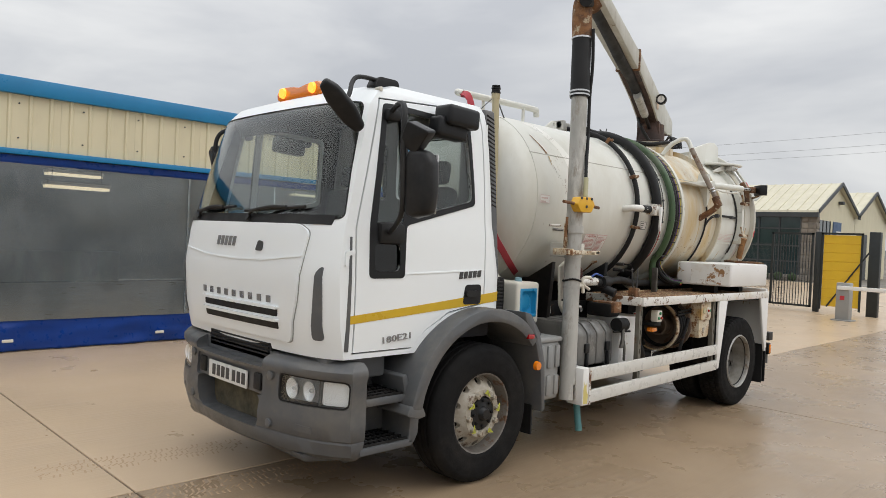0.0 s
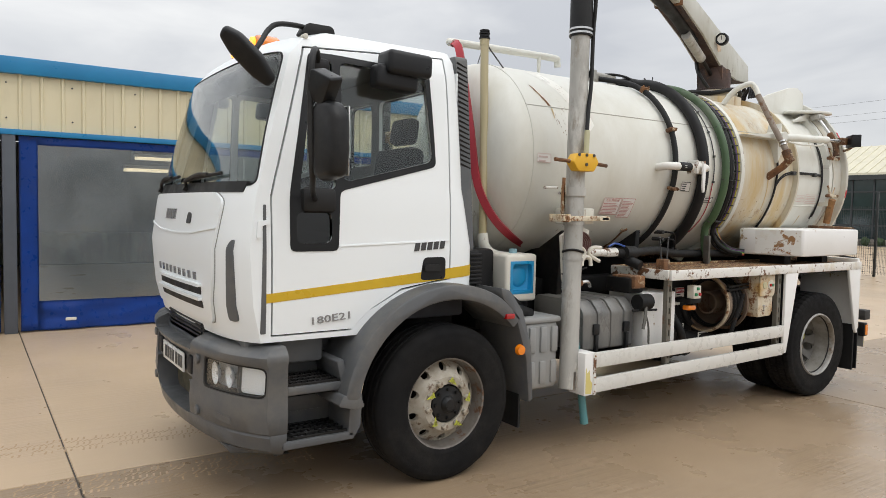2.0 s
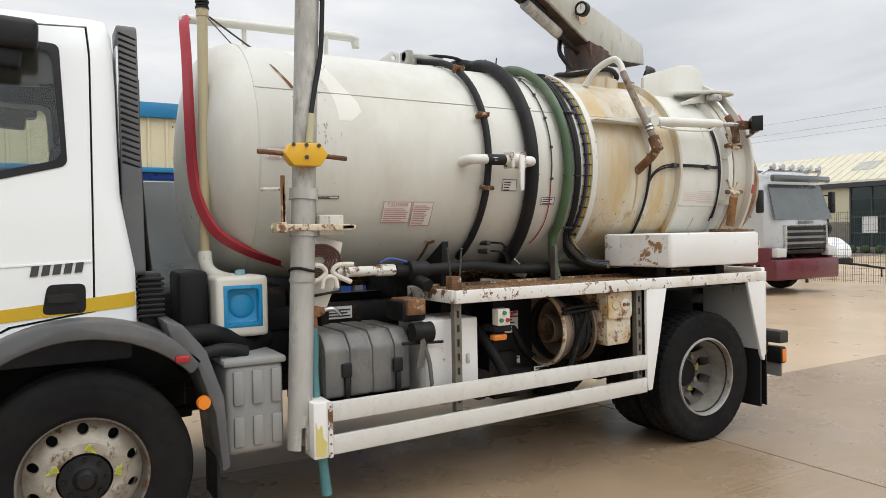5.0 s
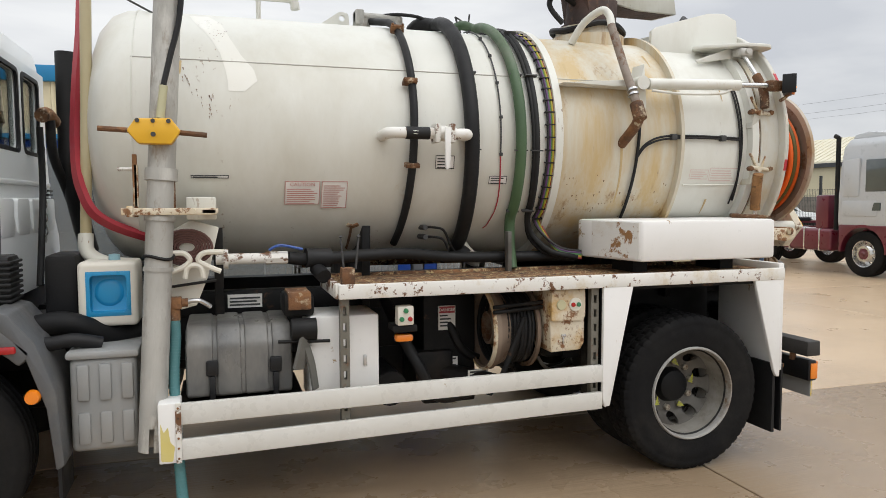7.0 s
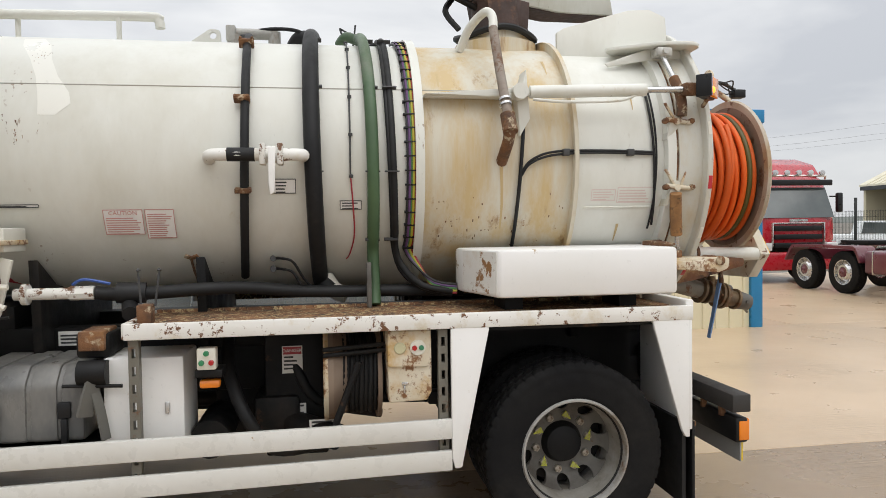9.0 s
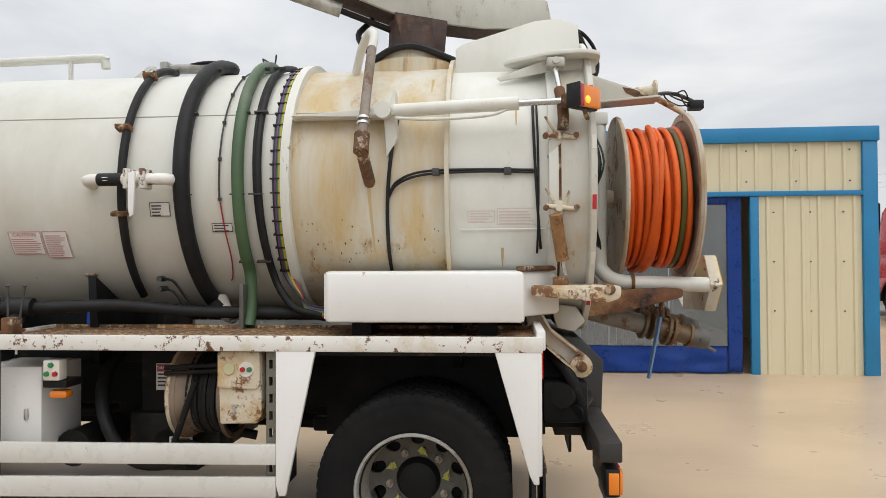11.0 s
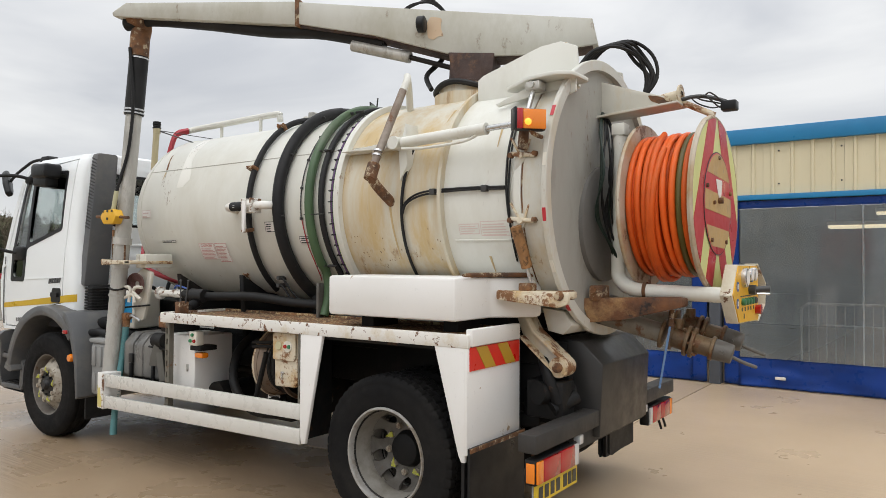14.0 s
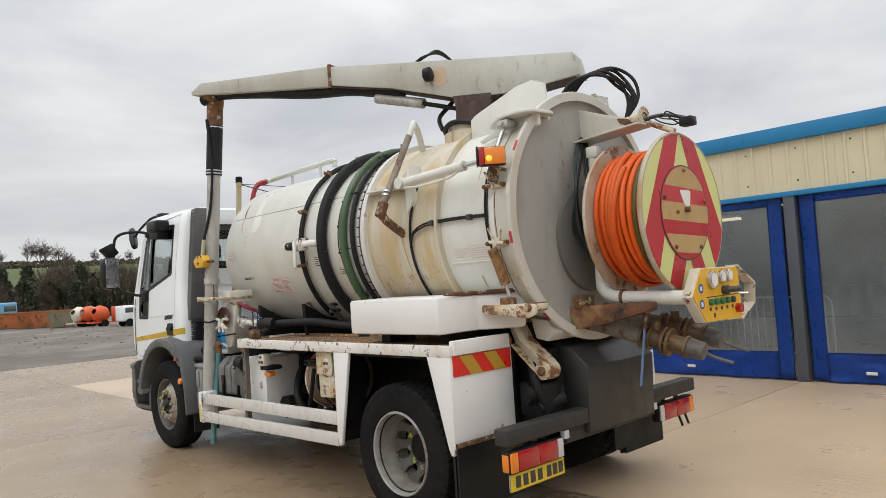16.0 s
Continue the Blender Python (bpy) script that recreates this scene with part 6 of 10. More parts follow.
RUNSTAIN = surf("rust_run_stain", (0.55, 0.42, 0.22), (0.50, 0.36, 0.17), 0.5, bump=0.03)
part("rust_run", tank_strip([(-4, 3.885, 3.905), (-12, 3.893, 3.91), (-21, 3.90, 3.915), (-34, 3.905, 3.914)], 0.003), RUNSTAIN, tank, "brown run below the vent pipe")
for x, a, h in ((1.19, 29, 7), (4.12, 38, 16), (4.22, 52, 12), (3.55, 40, 9), (4.70, 34, 14), (4.62, -30, 10)):
    part("rust_run", tank_strip([(a, x, x + 0.018), (a - h * 0.5, x + 0.003, x + 0.015), (a - h, x + 0.006, x + 0.010)], 0.0085 if x > 4.33 else 0.003), RUNSTAIN, tank)
for k in range(34):
    x, a = rnd.uniform(3.5, 4.28), rnd.gauss(-28, 7)
    part("paint_chip", tank_strip([(a, x, x + rnd.uniform(0.004, 0.010)), (a - rnd.uniform(0.4, 1.6), x + 0.001, x + 0.006)], 0.003), RUSTY, tank)

# lines strapped round the tank
def round_line(x0, a0, x1, a1, off, r, name, m, n=16, label="", lead=(), tail=(), xmid=None):
    pts = []
    for k in range(n + 1):
        t = k / n
        x = x0 + (x1 - x0) * t
        if xmid is not None:
            x += (xmid - (x0 + x1) / 2) * 4 * t * (1 - t)
        pts.append(on_tank(x, a0 + (a1 - a0) * t, off))
    return part(name, tube(list(lead) + pts + list(tail), r, 12, 3), m, tank, label)


l1 = round_line(2.46, 78, 2.44, -55, 0.035, 0.024, "clamped_hose", BLACK, label="black hose strapped round the tank", xmid=2.49, lead=[(2.40, 0.05, 2.93)])
for a in (56, 22, -13):
    p = on_tank(2.475, a, 0.035)
    part("hose_clamp", moved(joined(box(-0.042, 0.042, -0.04, 0.015, -0.014, 0.014, 0.004), rod((-0.032, -0.05, 0), (-0.032, 0, 0), 0.008, 6), rod((0.032, -0.05, 0), (0.032, 0, 0), 0.008, 6)), pose(p.x, p.y, p.z, -a, 0, 0)), RUSTY, l1, "rusty clamp")
round_line(2.84, 86, 2.87, -58, 0.05, 0.046, "suction_hose", BLACK, label="thick black hose round the tank", xmid=2.84, lead=[(2.72, 0.1, 2.90), (2.76, 0.02, 2.93)], tail=[(2.88, -0.44, 1.385), (2.93, -0.48, 1.335)])
part("hose_elbow", tube([(2.90, -0.42, 1.40), (2.95, -0.46, 1.33), (3.02, -0.48, 1.30)], 0.05, 12), CREAMP, tank, "cream pipe elbow")
l3 = round_line(3.05, 84, 3.045, -8, 0.012, 0.005, "bead_wire", INK)
for a in np.linspace(75, -8, 6):
    p = on_tank(3.048, float(a), 0.014)
    part("wire_knot", lathe([(-0.012, 0.0), (-0.008, 0.012), (0.008, 0.012), (0.012, 0.0)], p, "z", 8), INK, l3)
part("red_wire", tube([on_tank(3.046, -8, 0.01), on_tank(3.06, -22, 0.01), on_tank(3.065, -34, 0.01), on_tank(3.04, -44, 0.01), on_tank(3.02, -47, 0.01)], 0.004, 6), REDHOSE, tank)
round_line(3.13, 86, 3.17, -40, 0.045, 0.034, "green_hose", GREENHOSE, label="green hose round the tank", xmid=3.16, lead=[(3.02, 0.1, 2.92), (3.06, 0.0, 2.94)], tail=[(3.175, -0.62, 1.40), (3.175, -0.66, 1.26)])
part("green_hose_support", box(3.13, 3.155, -0.70, -0.64, 1.245, 1.50, 0.003), DISCSTEEL, tank)
round_line(3.27, 86, 3.30, -40, 0.03, 0.020, "black_cable", BLACK, label="black cable round the tank", xmid=3.27, lead=[(3.16, 0.1, 2.88)], tail=[(3.34, -0.60, 1.47), (3.45, -0.66, 1.36), (3.62, -0.70, 1.325)])
round_line(3.245, 82, 3.285, -38, 0.028, 0.013, "black_cable", BLACK, xmid=3.25, tail=[(3.33, -0.58, 1.45), (3.45, -0.62, 1.34), (3.62, -0.66, 1.30)])
LOOM = [surf("wire_" + n_, c_, rough=0.45, bump=0.0) for n_, c_ in (("black", (0.02, 0.02, 0.02)), ("violet", (0.13, 0.06, 0.17)), ("green", (0.08, 0.24, 0.08)), ("yellow", (0.46, 0.40, 0.04)), ("red", (0.36, 0.03, 0.04)))]
loom = None
for k, m_ in enumerate(LOOM):
    o = round_line(3.335 + k * 0.011, 84, 3.355 + k * 0.011, -42, 0.016 + 0.006 * (k % 2), 0.0075, "wire", m_, n=22, label="coloured wiring loom" if k == 0 else "", xmid=3.36 + k * 0.011,
                   tail=[(3.42 + k * 0.012, -0.60, 1.47 - k * 0.01), (3.52, -0.66, 1.385 - k * 0.012), (3.64, -0.72, 1.365 - k * 0.012)])
    loom = loom or o
for a in np.linspace(80, -40, 22):
    p = on_tank(3.377 + 0.002 * math.sin(float(a)), float(a), 0.02)
    part("cable_tie", moved(box(-0.034, 0.034, -0.012, 0.012, -0.004, 0.004), pose(p.x, p.y, p.z, -float(a), 0, 0)), BLACK, loom)
for x in (2.86, 3.165, 3.27):
    for a in (62, 28, -6, -34):
        p = on_tank(x, a, 0.05)
        part("hose_tie", moved(box(-0.040, 0.040, -0.012, 0.012, -0.004, 0.004), pose(p.x, p.y, p.z, -a, 0, 0)), INK, tank)
# rear barrel lines
round_line(4.05, 24, 4.0, -48, 0.02, 0.0105, "black_cable", BLACK, xmid=4.0)
for o in (0.0, 0.014):
    part("branch_cable", tube([on_tank(4.01, -8 + o * 60, 0.02), on_tank(4.06, -3 + o * 80, 0.03), on_tank(4.2, 0.5 + o * 90, 0.03), on_tank(4.5, 1.5 + o * 60, 0.03), on_tank(4.80, 1 + o * 60, 0.025)], 0.0072, 8), BLACK, tank)
for x in (4.27, 4.66):
    p = on_tank(x, 1, 0.03)
    part("cable_clip", box(x - 0.02, x + 0.02, p.y - 0.015, p.y + 0.02, p.z - 0.012, p.z + 0.028, 0.004), INK, tank)
round_line(4.80, 31, 4.84, -30, 0.022, 0.0075, "black_cable", BLACK, xmid=4.81, n=24)
round_line(4.82, 30, 4.82, -32, 0.022, 0.006, "black_cable", BLACK, xmid=4.825, n=24)

# valve on the barrel
vz = 2.085
valve = part("sample_valve", tube([(2.30, -0.76, vz - 0.01), (2.32, -0.86, vz), (2.42, -0.90, vz), (2.55, -0.90, vz), (2.72, -0.90, vz), (2.79, -0.88, vz), (2.80, -0.78, vz)], 0.033, 12), CHIPPED, tank, "white valve pipe with a lever")
part("rubber_sleeve", rod((2.41, -0.90, vz), (2.55, -0.90, vz), 0.036, 14), BLACK, valve)
part("valve_body", joined(box(2.575, 2.605, -0.955, -0.855, vz - 0.055, vz + 0.055, 0.006), box(2.665, 2.695, -0.955, -0.855, vz - 0.055, vz + 0.055, 0.006), rod((2.60, -0.905, vz), (2.67, -0.905, vz), 0.045, 14)), WORN, valve)
part("valve_lever", prism([(2.622, vz + 0.03), (2.66, vz + 0.03), (2.652, vz - 0.20), (2.63, vz - 0.215), (2.622, vz - 0.16)], "y", -0.985, -0.967, 0.004), CLEANW, valve)

# printed labels
FADEDINK = surf("faded_red_ink", (0.66, 0.52, 0.48), rough=0.5, bump=0.0)


def tank_label(x0, x1, a0, a1, bars, ink, word="", label="printed warning label on the tank"):
    def patch(xa, xb, aa, ab, off):
        b = bmesh.new()
        n = 5
        g = [[b.verts.new(on_tank(xa + (xb - xa) * i, aa + (ab - aa) * j / n, off)) for i in (0, 1)] for j in range(n + 1)]
        for j in range(n):
            b.faces.new((g[j][0], g[j][1], g[j + 1][1], g[j + 1][0]))
        bmesh.ops.recalc_face_normals(b, faces=b.faces)
        return b
    lab = part("label", patch(x0, x1, a0, a1, 0.004), LABEL, tank, label)
    rows, rnd = bmesh.new(), random.Random(int(x0 * 100))
    for xa, xb, aa, ab in ((x0, x1, a0, a0 + 0.35), (x0, x1, a1 - 0.35, a1), (x0, x0 + 0.004, a0, a1), (x1 - 0.004, x1, a0, a1)):
        merge(rows, patch(xa, xb, aa, ab, 0.0065))
    top = a1 - (a1 - a0) * (0.28 if word else 0.12)
    for k in range(bars):
        aa = top - (top - a0) * (k + 0.8) / bars
        merge(rows, patch(x0 + 0.012, x1 - 0.012 - rnd.uniform(0, 0.05), aa, aa + (top - a0) / bars * 0.42, 0.007))
    part("small_print", rows, ink, lab)
    if word:
        a = a1 - (a1 - a0) * 0.14
        p = on_tank((x0 + x1) / 2, a, 0.008)
        part("lettering", moved(writing(word, min(0.032, (x1 - x0) / (0.7 * len(word))), 0.001), pose(p.x, p.y, p.z, 90 - a, 0, 0)), ink, lab)


tank_label(1.745, 1.945, -32, -21, 8, REDINK, "CAUTION")
tank_label(1.955, 2.105, -34, -21, 12, REDINK)
tank_label(2.985, 3.105, -22, -18, 3, INK)
tank_label(2.63, 2.75, -15, -9, 4, INK)
tank_label(4.44, 4.59, -19, -14, 4, FADEDINK)
tank_label(4.60, 4.83, -20, -13, 5, FADEDINK)
tank_label(0.985, 1.115, -3, 2, 2, FADEDINK)
tank_label(1.24, 1.44, -20, -18.6, 1, INK)
part("tank_strip", sweep([on_tank(x, -22, 0.01) for x in (4.40, 4.86)], [(-0.004, -0.008), (0.004, -0.008), (0.004, 0.008), (-0.004, 0.008)]), TANKW, tank)

# ram, its fin and the lid gear at the rear
part("ram_bracket", prism([(3.46, 2.435), (3.98, 2.475), (4.02, 2.50), (4.04, 2.58), (4.06, 2.30), (4.0, 2.20), (3.985, 2.42)], "y", -0.80, -0.66, 0.004), TANKW, tank, "white gusset plate")
part("ram_fin", prism([(3.46, -0.74), (3.46, -0.60), (4.06, -0.60), (4.06, -0.84)], "z", 2.425, 2.44, 0.002), TANKW, tank)
ram = part("door_ram", joined(rod((4.05, -0.83, 2.445), (4.72, -0.875, 2.46), 0.036, 18), rod((3.99, -0.79, 2.445), (3.99, -0.87, 2.445), 0.045, 14)), TANKW, tank, "white hydraulic door ram")
part("ram_rod", rod((4.72, -0.875, 2.46), (4.98, -0.89, 2.465), 0.018, 12), CHROME, ram)
part("ram_feed", tube([(4.06, -0.86, 2.40), (4.25, -0.88, 2.385), (4.55, -0.89, 2.395), (4.66, -0.88, 2.43)], 0.009, 8), TANKW, ram)
part("ram_eye", joined(rod((4.98, -0.93, 2.465), (4.98, -0.84, 2.465), 0.032, 14), box(4.94, 5.05, -0.92, -0.86, 2.43, 2.50, 0.01)), RUSTY, ram)
for a in (14, -13):
    p = on_tank(4.95, a, 0.05)
    part("clamp_lug", prism(rounded([(4.87, p.z - 0.11), (4.90, p.z + 0.03), (4.94, p.z + 0.045), (4.965, p.z + 0.02), (4.95, p.z - 0.03)], 0.012), "y", p.y - 0.03, p.y + 0.10, 0.004), TANKG, tank, "painted clamp lug")
    clamp = part("door_clamp", joined(rod((4.865, p.y - 0.035, p.z + 0.012), (5.02, p.y - 0.035, p.z - 0.005), 0.014, 12), rod((4.93, p.y - 0.05, p.z), (4.93, p.y + 0.03, p.z), 0.019, 12)), CTRLP, tank, "rust-stained door clamp")
    for x in (4.862, 5.022):
        part("clamp_nut", rod((x, p.y - 0.055, p.z + 0.003), (x, p.y - 0.015, p.z + 0.003), 0.017, 6, bev=0.003), RUSTY, clamp)
    part("clamp_bar", prism([(4.855, p.z + 0.105), (4.865, p.z + 0.11), (4.925, p.z + 0.015), (4.915, p.z + 0.005)], "y", p.y - 0.04, p.y - 0.02, 0.003), CTRLP, clamp)
    part("clamp_bar", prism([(4.99, p.z + 0.09), (4.98, p.z + 0.095), (4.95, p.z + 0.015), (4.96, p.z + 0.005)], "y", p.y - 0.04, p.y - 0.02, 0.003), CTRLP, clamp)
part("clamp_boot", tube([(4.91, -0.86, 1.87), (4.925, -0.83, 1.78), (4.95, -0.79, 1.63)], 0.034, 14), BOOT, tank, "greasy rust-coloured boot of the clamp ram")
part("boot_stem", rod((4.95, -0.79, 1.63), (4.965, -0.775, 1.55), 0.012, 8), CHROME, tank)
part("clamp_ram", rod((4.925, -0.66, 2.72), (4.945, -0.80, 2.52), 0.016, 12), CHROME, tank, "bare steel clamp rod")
part("clamp_boot", tube([(4.94, -0.78, 2.55), (4.952, -0.83, 2.46), (4.955, -0.85, 2.38), (4.952, -0.855, 2.32)], 0.030, 14), RUSTY, tank, "rusty clamp coupling")
part("rod_block", joined(box(4.88, 4.98, -0.70, -0.60, 2.70, 2.755, 0.012), rod((4.93, -0.72, 2.73), (4.93, -0.58, 2.73), 0.02, 8)), ALU, tank, "scuffed pivot block")
# the claw that holds the door's foot
part("clamp_claw", prism(rounded([(4.78, -0.62), (4.80, -0.84), (5.16, -0.85), (5.24, -0.78), (5.22, -0.68), (5.02, -0.58)], 0.03), "z", 1.455, 1.495, 0.008), CTRLP, tank, "rust-stained cream hinge claw")
part("claw_lip", prism(rounded([(4.78, 1.44), (5.18, 1.405), (5.245, 1.43), (5.25, 1.49), (5.20, 1.50), (5.0, 1.47), (4.78, 1.50)], 0.02), "y", -0.86, -0.835, 0.006), CTRLP, tank)
part("claw_block", box(4.90, 4.98, -0.81, -0.72, 1.49, 1.54, 0.01), RUSTY, tank)
part("claw_pin", rod((5.19, -0.87, 1.475), (5.19, -0.68, 1.475), 0.028, 14, bev=0.004), RUSTY, tank)
part("door_seal", lathe([(4.929, 0.78), (4.929, 0.832), (4.946, 0.832), (4.946, 0.78)], (0, 0, TC), "x", 96, True), RUSTY, tank, "rusty dark joint between barrel and door")
# hinge plate over the door
lug = part("hinge_lug", prism(rounded([(4.62, -0.50), (4.90, -0.70), (5.10, -0.72), (5.18, -0.66), (5.19, -0.42), (4.70, -0.40)], 0.06), "z", 2.765, 2.79, 0.006), TANKW, tank, "white hinge plate with a rounded end")
part("lug_rib", prism([(4.60, 2.675), (4.89, 2.775), (5.16, 2.77), (5.16, 2.69), (5.0, 2.64), (4.88, 2.70), (4.62, 2.655)], "y", -0.575, -0.56, 0.003), TANKW, lug)
FIN = [(4.355, 2.90), (4.40, 2.93), (4.83, 3.055), (4.97, 3.065), (5.08, 3.02), (5.10, 2.76), (5.02, 2.70), (4.355, 2.70)]
for s in (-1, 1):
    ya, yb = sorted((s * 0.37, s * 0.40))
    part("fin_plate", prism(FIN, "y", ya, yb, 0.004), TANKW, tank, "tall white gusset over the rear door hinge")
    part("fin_bar", box(4.965, 5.0, *sorted((s * 0.345, s * 0.37)), 2.84, 3.065, 0.004), CTRLP, tank)
# tail beam over the reel
beam = part("reel_beam", prism([(5.0, 2.60), (5.0, 2.88), (5.10, 2.865), (5.30, 2.79), (5.52, 2.715), (5.60, 2.70), (5.60, 2.655)], "y", -0.012, 0.012, 0.003), TANKG, tank, "white tapered beam over the hose reel, rusted at its tip")
part("beam_flange", prism([(5.0, 2.605), (5.62, 2.648), (5.62, 2.662), (5.0, 2.620)], "y", -0.11, 0.09, 0.003), TANKG, beam)
part("rust_patch", prism(rounded([(5.40, 2.74), (5.47, 2.725), (5.53, 2.70), (5.55, 2.675), (5.48, 2.672), (5.42, 2.70)], 0.012), "y", -0.0135, -0.0125), RUSTY, beam, "rust patch")
part("beam_pipe", joined(rod((5.40, 0.06, 2.70), (5.60, 0.0, 2.71), 0.040, 16), lathe([(-0.012, 0.040), (0.0, 0.068), (0.012, 0.07), (0.014, 0.03)], (5.60, 0.0, 2.712), "x", 20)), CTRLP, beam, "stained pipe end with a flange")
part("beam_bar", rod((5.60, 0.02, 2.68), (5.80, 0.05, 2.575), 0.020, 12), CTRLP, beam)
part("sensor_cable", tube([(5.60, 0.0, 2.685), (5.68, 0.02, 2.70), (5.76, 0.05, 2.695), (5.86, 0.08, 2.66)], 0.013, 8), INK, tank)
for k in range(4):
    part("cable_strand", tube([(5.66 + 0.03 * k, 0.02, 2.70), (5.70 + 0.03 * k, 0.05 - 0.02 * k, 2.66 + 0.015 * k), (5.78 + 0.02 * k, 0.08, 2.63 + 0.03 * (k % 2)), (5.85, 0.08, 2.64)], 0.005, 6), INK, tank)
part("sensor_box", box(5.835, 5.925, 0.04, 0.12, 2.60, 2.66, 0.008), DARKP, tank, "small dark sensor box on a cable")
for k in range(5):
    part("looped_hose", tube([(4.92, 0.02 + 0.03 * k, 3.02), (4.99 + 0.01 * k, 0.08 + 0.03 * k, 3.12 + 0.01 * k), (5.10 + 0.016 * k, 0.22 + 0.03 * k, 3.165 + 0.014 * k), (5.20 + 0.02 * k - 0.05 * (k % 2), 0.36 + 0.02 * k, 3.11 + 0.012 * k - 0.03 * (k % 3)), (5.24 + 0.016 * k, 0.42 + 0.01 * k, 2.97), (5.22, 0.40, 2.82), (5.17, 0.34 - 0.02 * k, 2.70)], 0.013, 8), BLACK, tank, "looped black hydraulic hose")
STRAND = surf("dark_green_hose", (0.012, 0.028, 0.020), rough=0.45, bump=0.0)
for k in range(11):
    q = (k * 7) % 11 / 10
    part("hanging_hose", tube([(5.10, 0.02 - 0.05 * q, 2.66), (5.15 + 0.02 * (k % 3), -0.05 - 0.14 * q, 2.50), (5.17 + 0.022 * (k % 4), -0.06 - 0.27 * q, 2.22), (5.16 + 0.02 * (k % 3), -0.06 - 0.22 * q, 1.96 + 0.03 * (k % 3)), (5.20 + 0.012 * (k % 4), -0.05 - 0.09 * q, 1.72), (5.22, -0.03 - 0.03 * q, 1.56)], 0.0065, 7), STRAND if k % 3 == 0 else BLACK, tank, "thin dark hose hanging behind the door")
OVERCABLE = surf("weathered_cable", (0.16, 0.165, 0.17), rough=0.7, bump=0.0)
AIM = pose(5.06, -0.965, 2.462, 0, 0, 45)
lamp = part("marker_lamp", moved(joined(box(-0.086, 0.09, -0.010, 0.045, -0.062, 0.062, 0.010), box(-0.100, -0.0865, -0.040, 0.045, -0.062, 0.062, 0.004)), AIM), DARKP, tank, "red and amber rear marker lamp, lit")
part("red_lens", moved(box(-0.086, -0.050, -0.035, -0.008, -0.058, 0.058, 0.006), AIM), REDLENS, lamp)
part("amber_face", moved(box(-0.048, 0.086, -0.030, -0.008, -0.055, 0.055, 0.006), AIM), AMBERLENS, lamp, "amber lens")
part("bulb", moved(lathe([(-0.040, 0.0), (-0.037, 0.014), (-0.028, 0.022)], (-0.020, 0.0, -0.018), "y", 16), AIM), LAMPGLOW, lamp, "lit bulb behind the amber lens")
part("lamp_bracket", tube([(5.05, -0.98, 2.43), (5.06, -0.93, 2.39), (5.08, -0.86, 2.375)], 0.012, 8), RUSTY, tank)

# vent pipe on the rear barrel
part("vent_pipe", tube([(3.74, -0.36, 2.78), (3.79, -0.44, 2.90), (3.86, -0.55, 2.965), (3.895, -0.595, 2.93), (3.89, -0.64, 2.84)], 0.026, 12), TANKW, tank, "white bent vent pipe")
part("vent_lower", tube([(3.89, -0.635, 2.85), (3.89, -0.80, 2.55), (3.895, -0.96, 2.27)], 0.027, 12), surf("brown_grey_pipe", (0.20, 0.15, 0.115), (0.30, 0.26, 0.22), 0.7, bump=0.2, fine=50, big=8, stain=RUST, stain_at=(0.55, 0.6)), tank, "rust-brown pipe")
part("vent_elbow", joined(rod((3.893, -0.94, 2.30), (3.896, -0.985, 2.20), 0.042, 14), tube([(3.896, -0.985, 2.23), (3.90, -0.92, 2.16), (3.90, -0.76, 2.06)], 0.033, 12)), RUSTY, tank, "rusty pipe elbow")
for k in range(2):
    part("jubilee_clip", rod((3.89, -0.895 - 0.012 * k, 2.395 - 0.03 * k), (3.891, -0.90 - 0.012 * k, 2.383 - 0.03 * k), 0.036, 14), CHROME, tank)

# fittings along the top
rail = part("top_rail", tube([(0.69, -0.10, 2.98), (0.74, -0.02, 3.01), (1.3, 0.0, 3.025), (1.84, 0.03, 3.04), (1.89, 0.035, 3.02), (1.90, 0.035, 2.97)], 0.030, 12, 4), TANKW, tank, "white pipe along the top of the tank")
for x in (1.08, 1.66):
    part("rail_post", rod((x, 0.01, 2.85), (x, 0.01, 3.02), 0.016, 10), TANKW, rail)
part("sight_pipe", joined(tube([(0.713, -0.469, 2.93), (0.70, -0.50, 2.3), (0.68, -0.54, 1.5)], 0.030, 12), rod((0.714, -0.467, 2.90), (0.714, -0.467, 2.95), 0.036, 12)), surf("stained_pipe", (0.50, 0.44, 0.28), (0.36, 0.29, 0.14), 0.4, bump=0.05, stretch=(1, 1, 0.4)), tank, "yellowed sight pipe at the tank's front")
part("pipe_cap", joined(*[rod((0.714, -0.467, 2.945 + k * 0.018), (0.714, -0.467, 2.957 + k * 0.018), 0.040 - 0.004 * (k % 2), 14) for k in range(4)]), BLACK, tank)
part("stay_wire", joined(rod((0.714, -0.467, 2.93), (1.05, -0.28, 2.80), 0.006, 6), rod((0.714, -0.467, 2.93), (1.0, 0.0, 2.88), 0.004, 6)), INK, tank)
part("red_hose", strap([(0.69, -0.10, 2.98), (0.655, -0.22, 2.92), (0.65, -0.30, 2.68), (0.635, -0.42, 2.3), (0.635, -0.50, 1.95), (0.67, -0.56, 1.76), (0.76, -0.60, 1.61), (0.98, -0.50, 1.50), (1.32, -0.30, 1.40)], 0.055, 0.030), REDHOSE, tank, "flat dark red hose hanging at the tank's front")
part("sight_elbow", tube([(0.68, -0.54, 1.52), (0.69, -0.56, 1.42), (0.78, -0.57, 1.36), (0.95, -0.55, 1.34)], 0.040, 12), TANKW, tank)
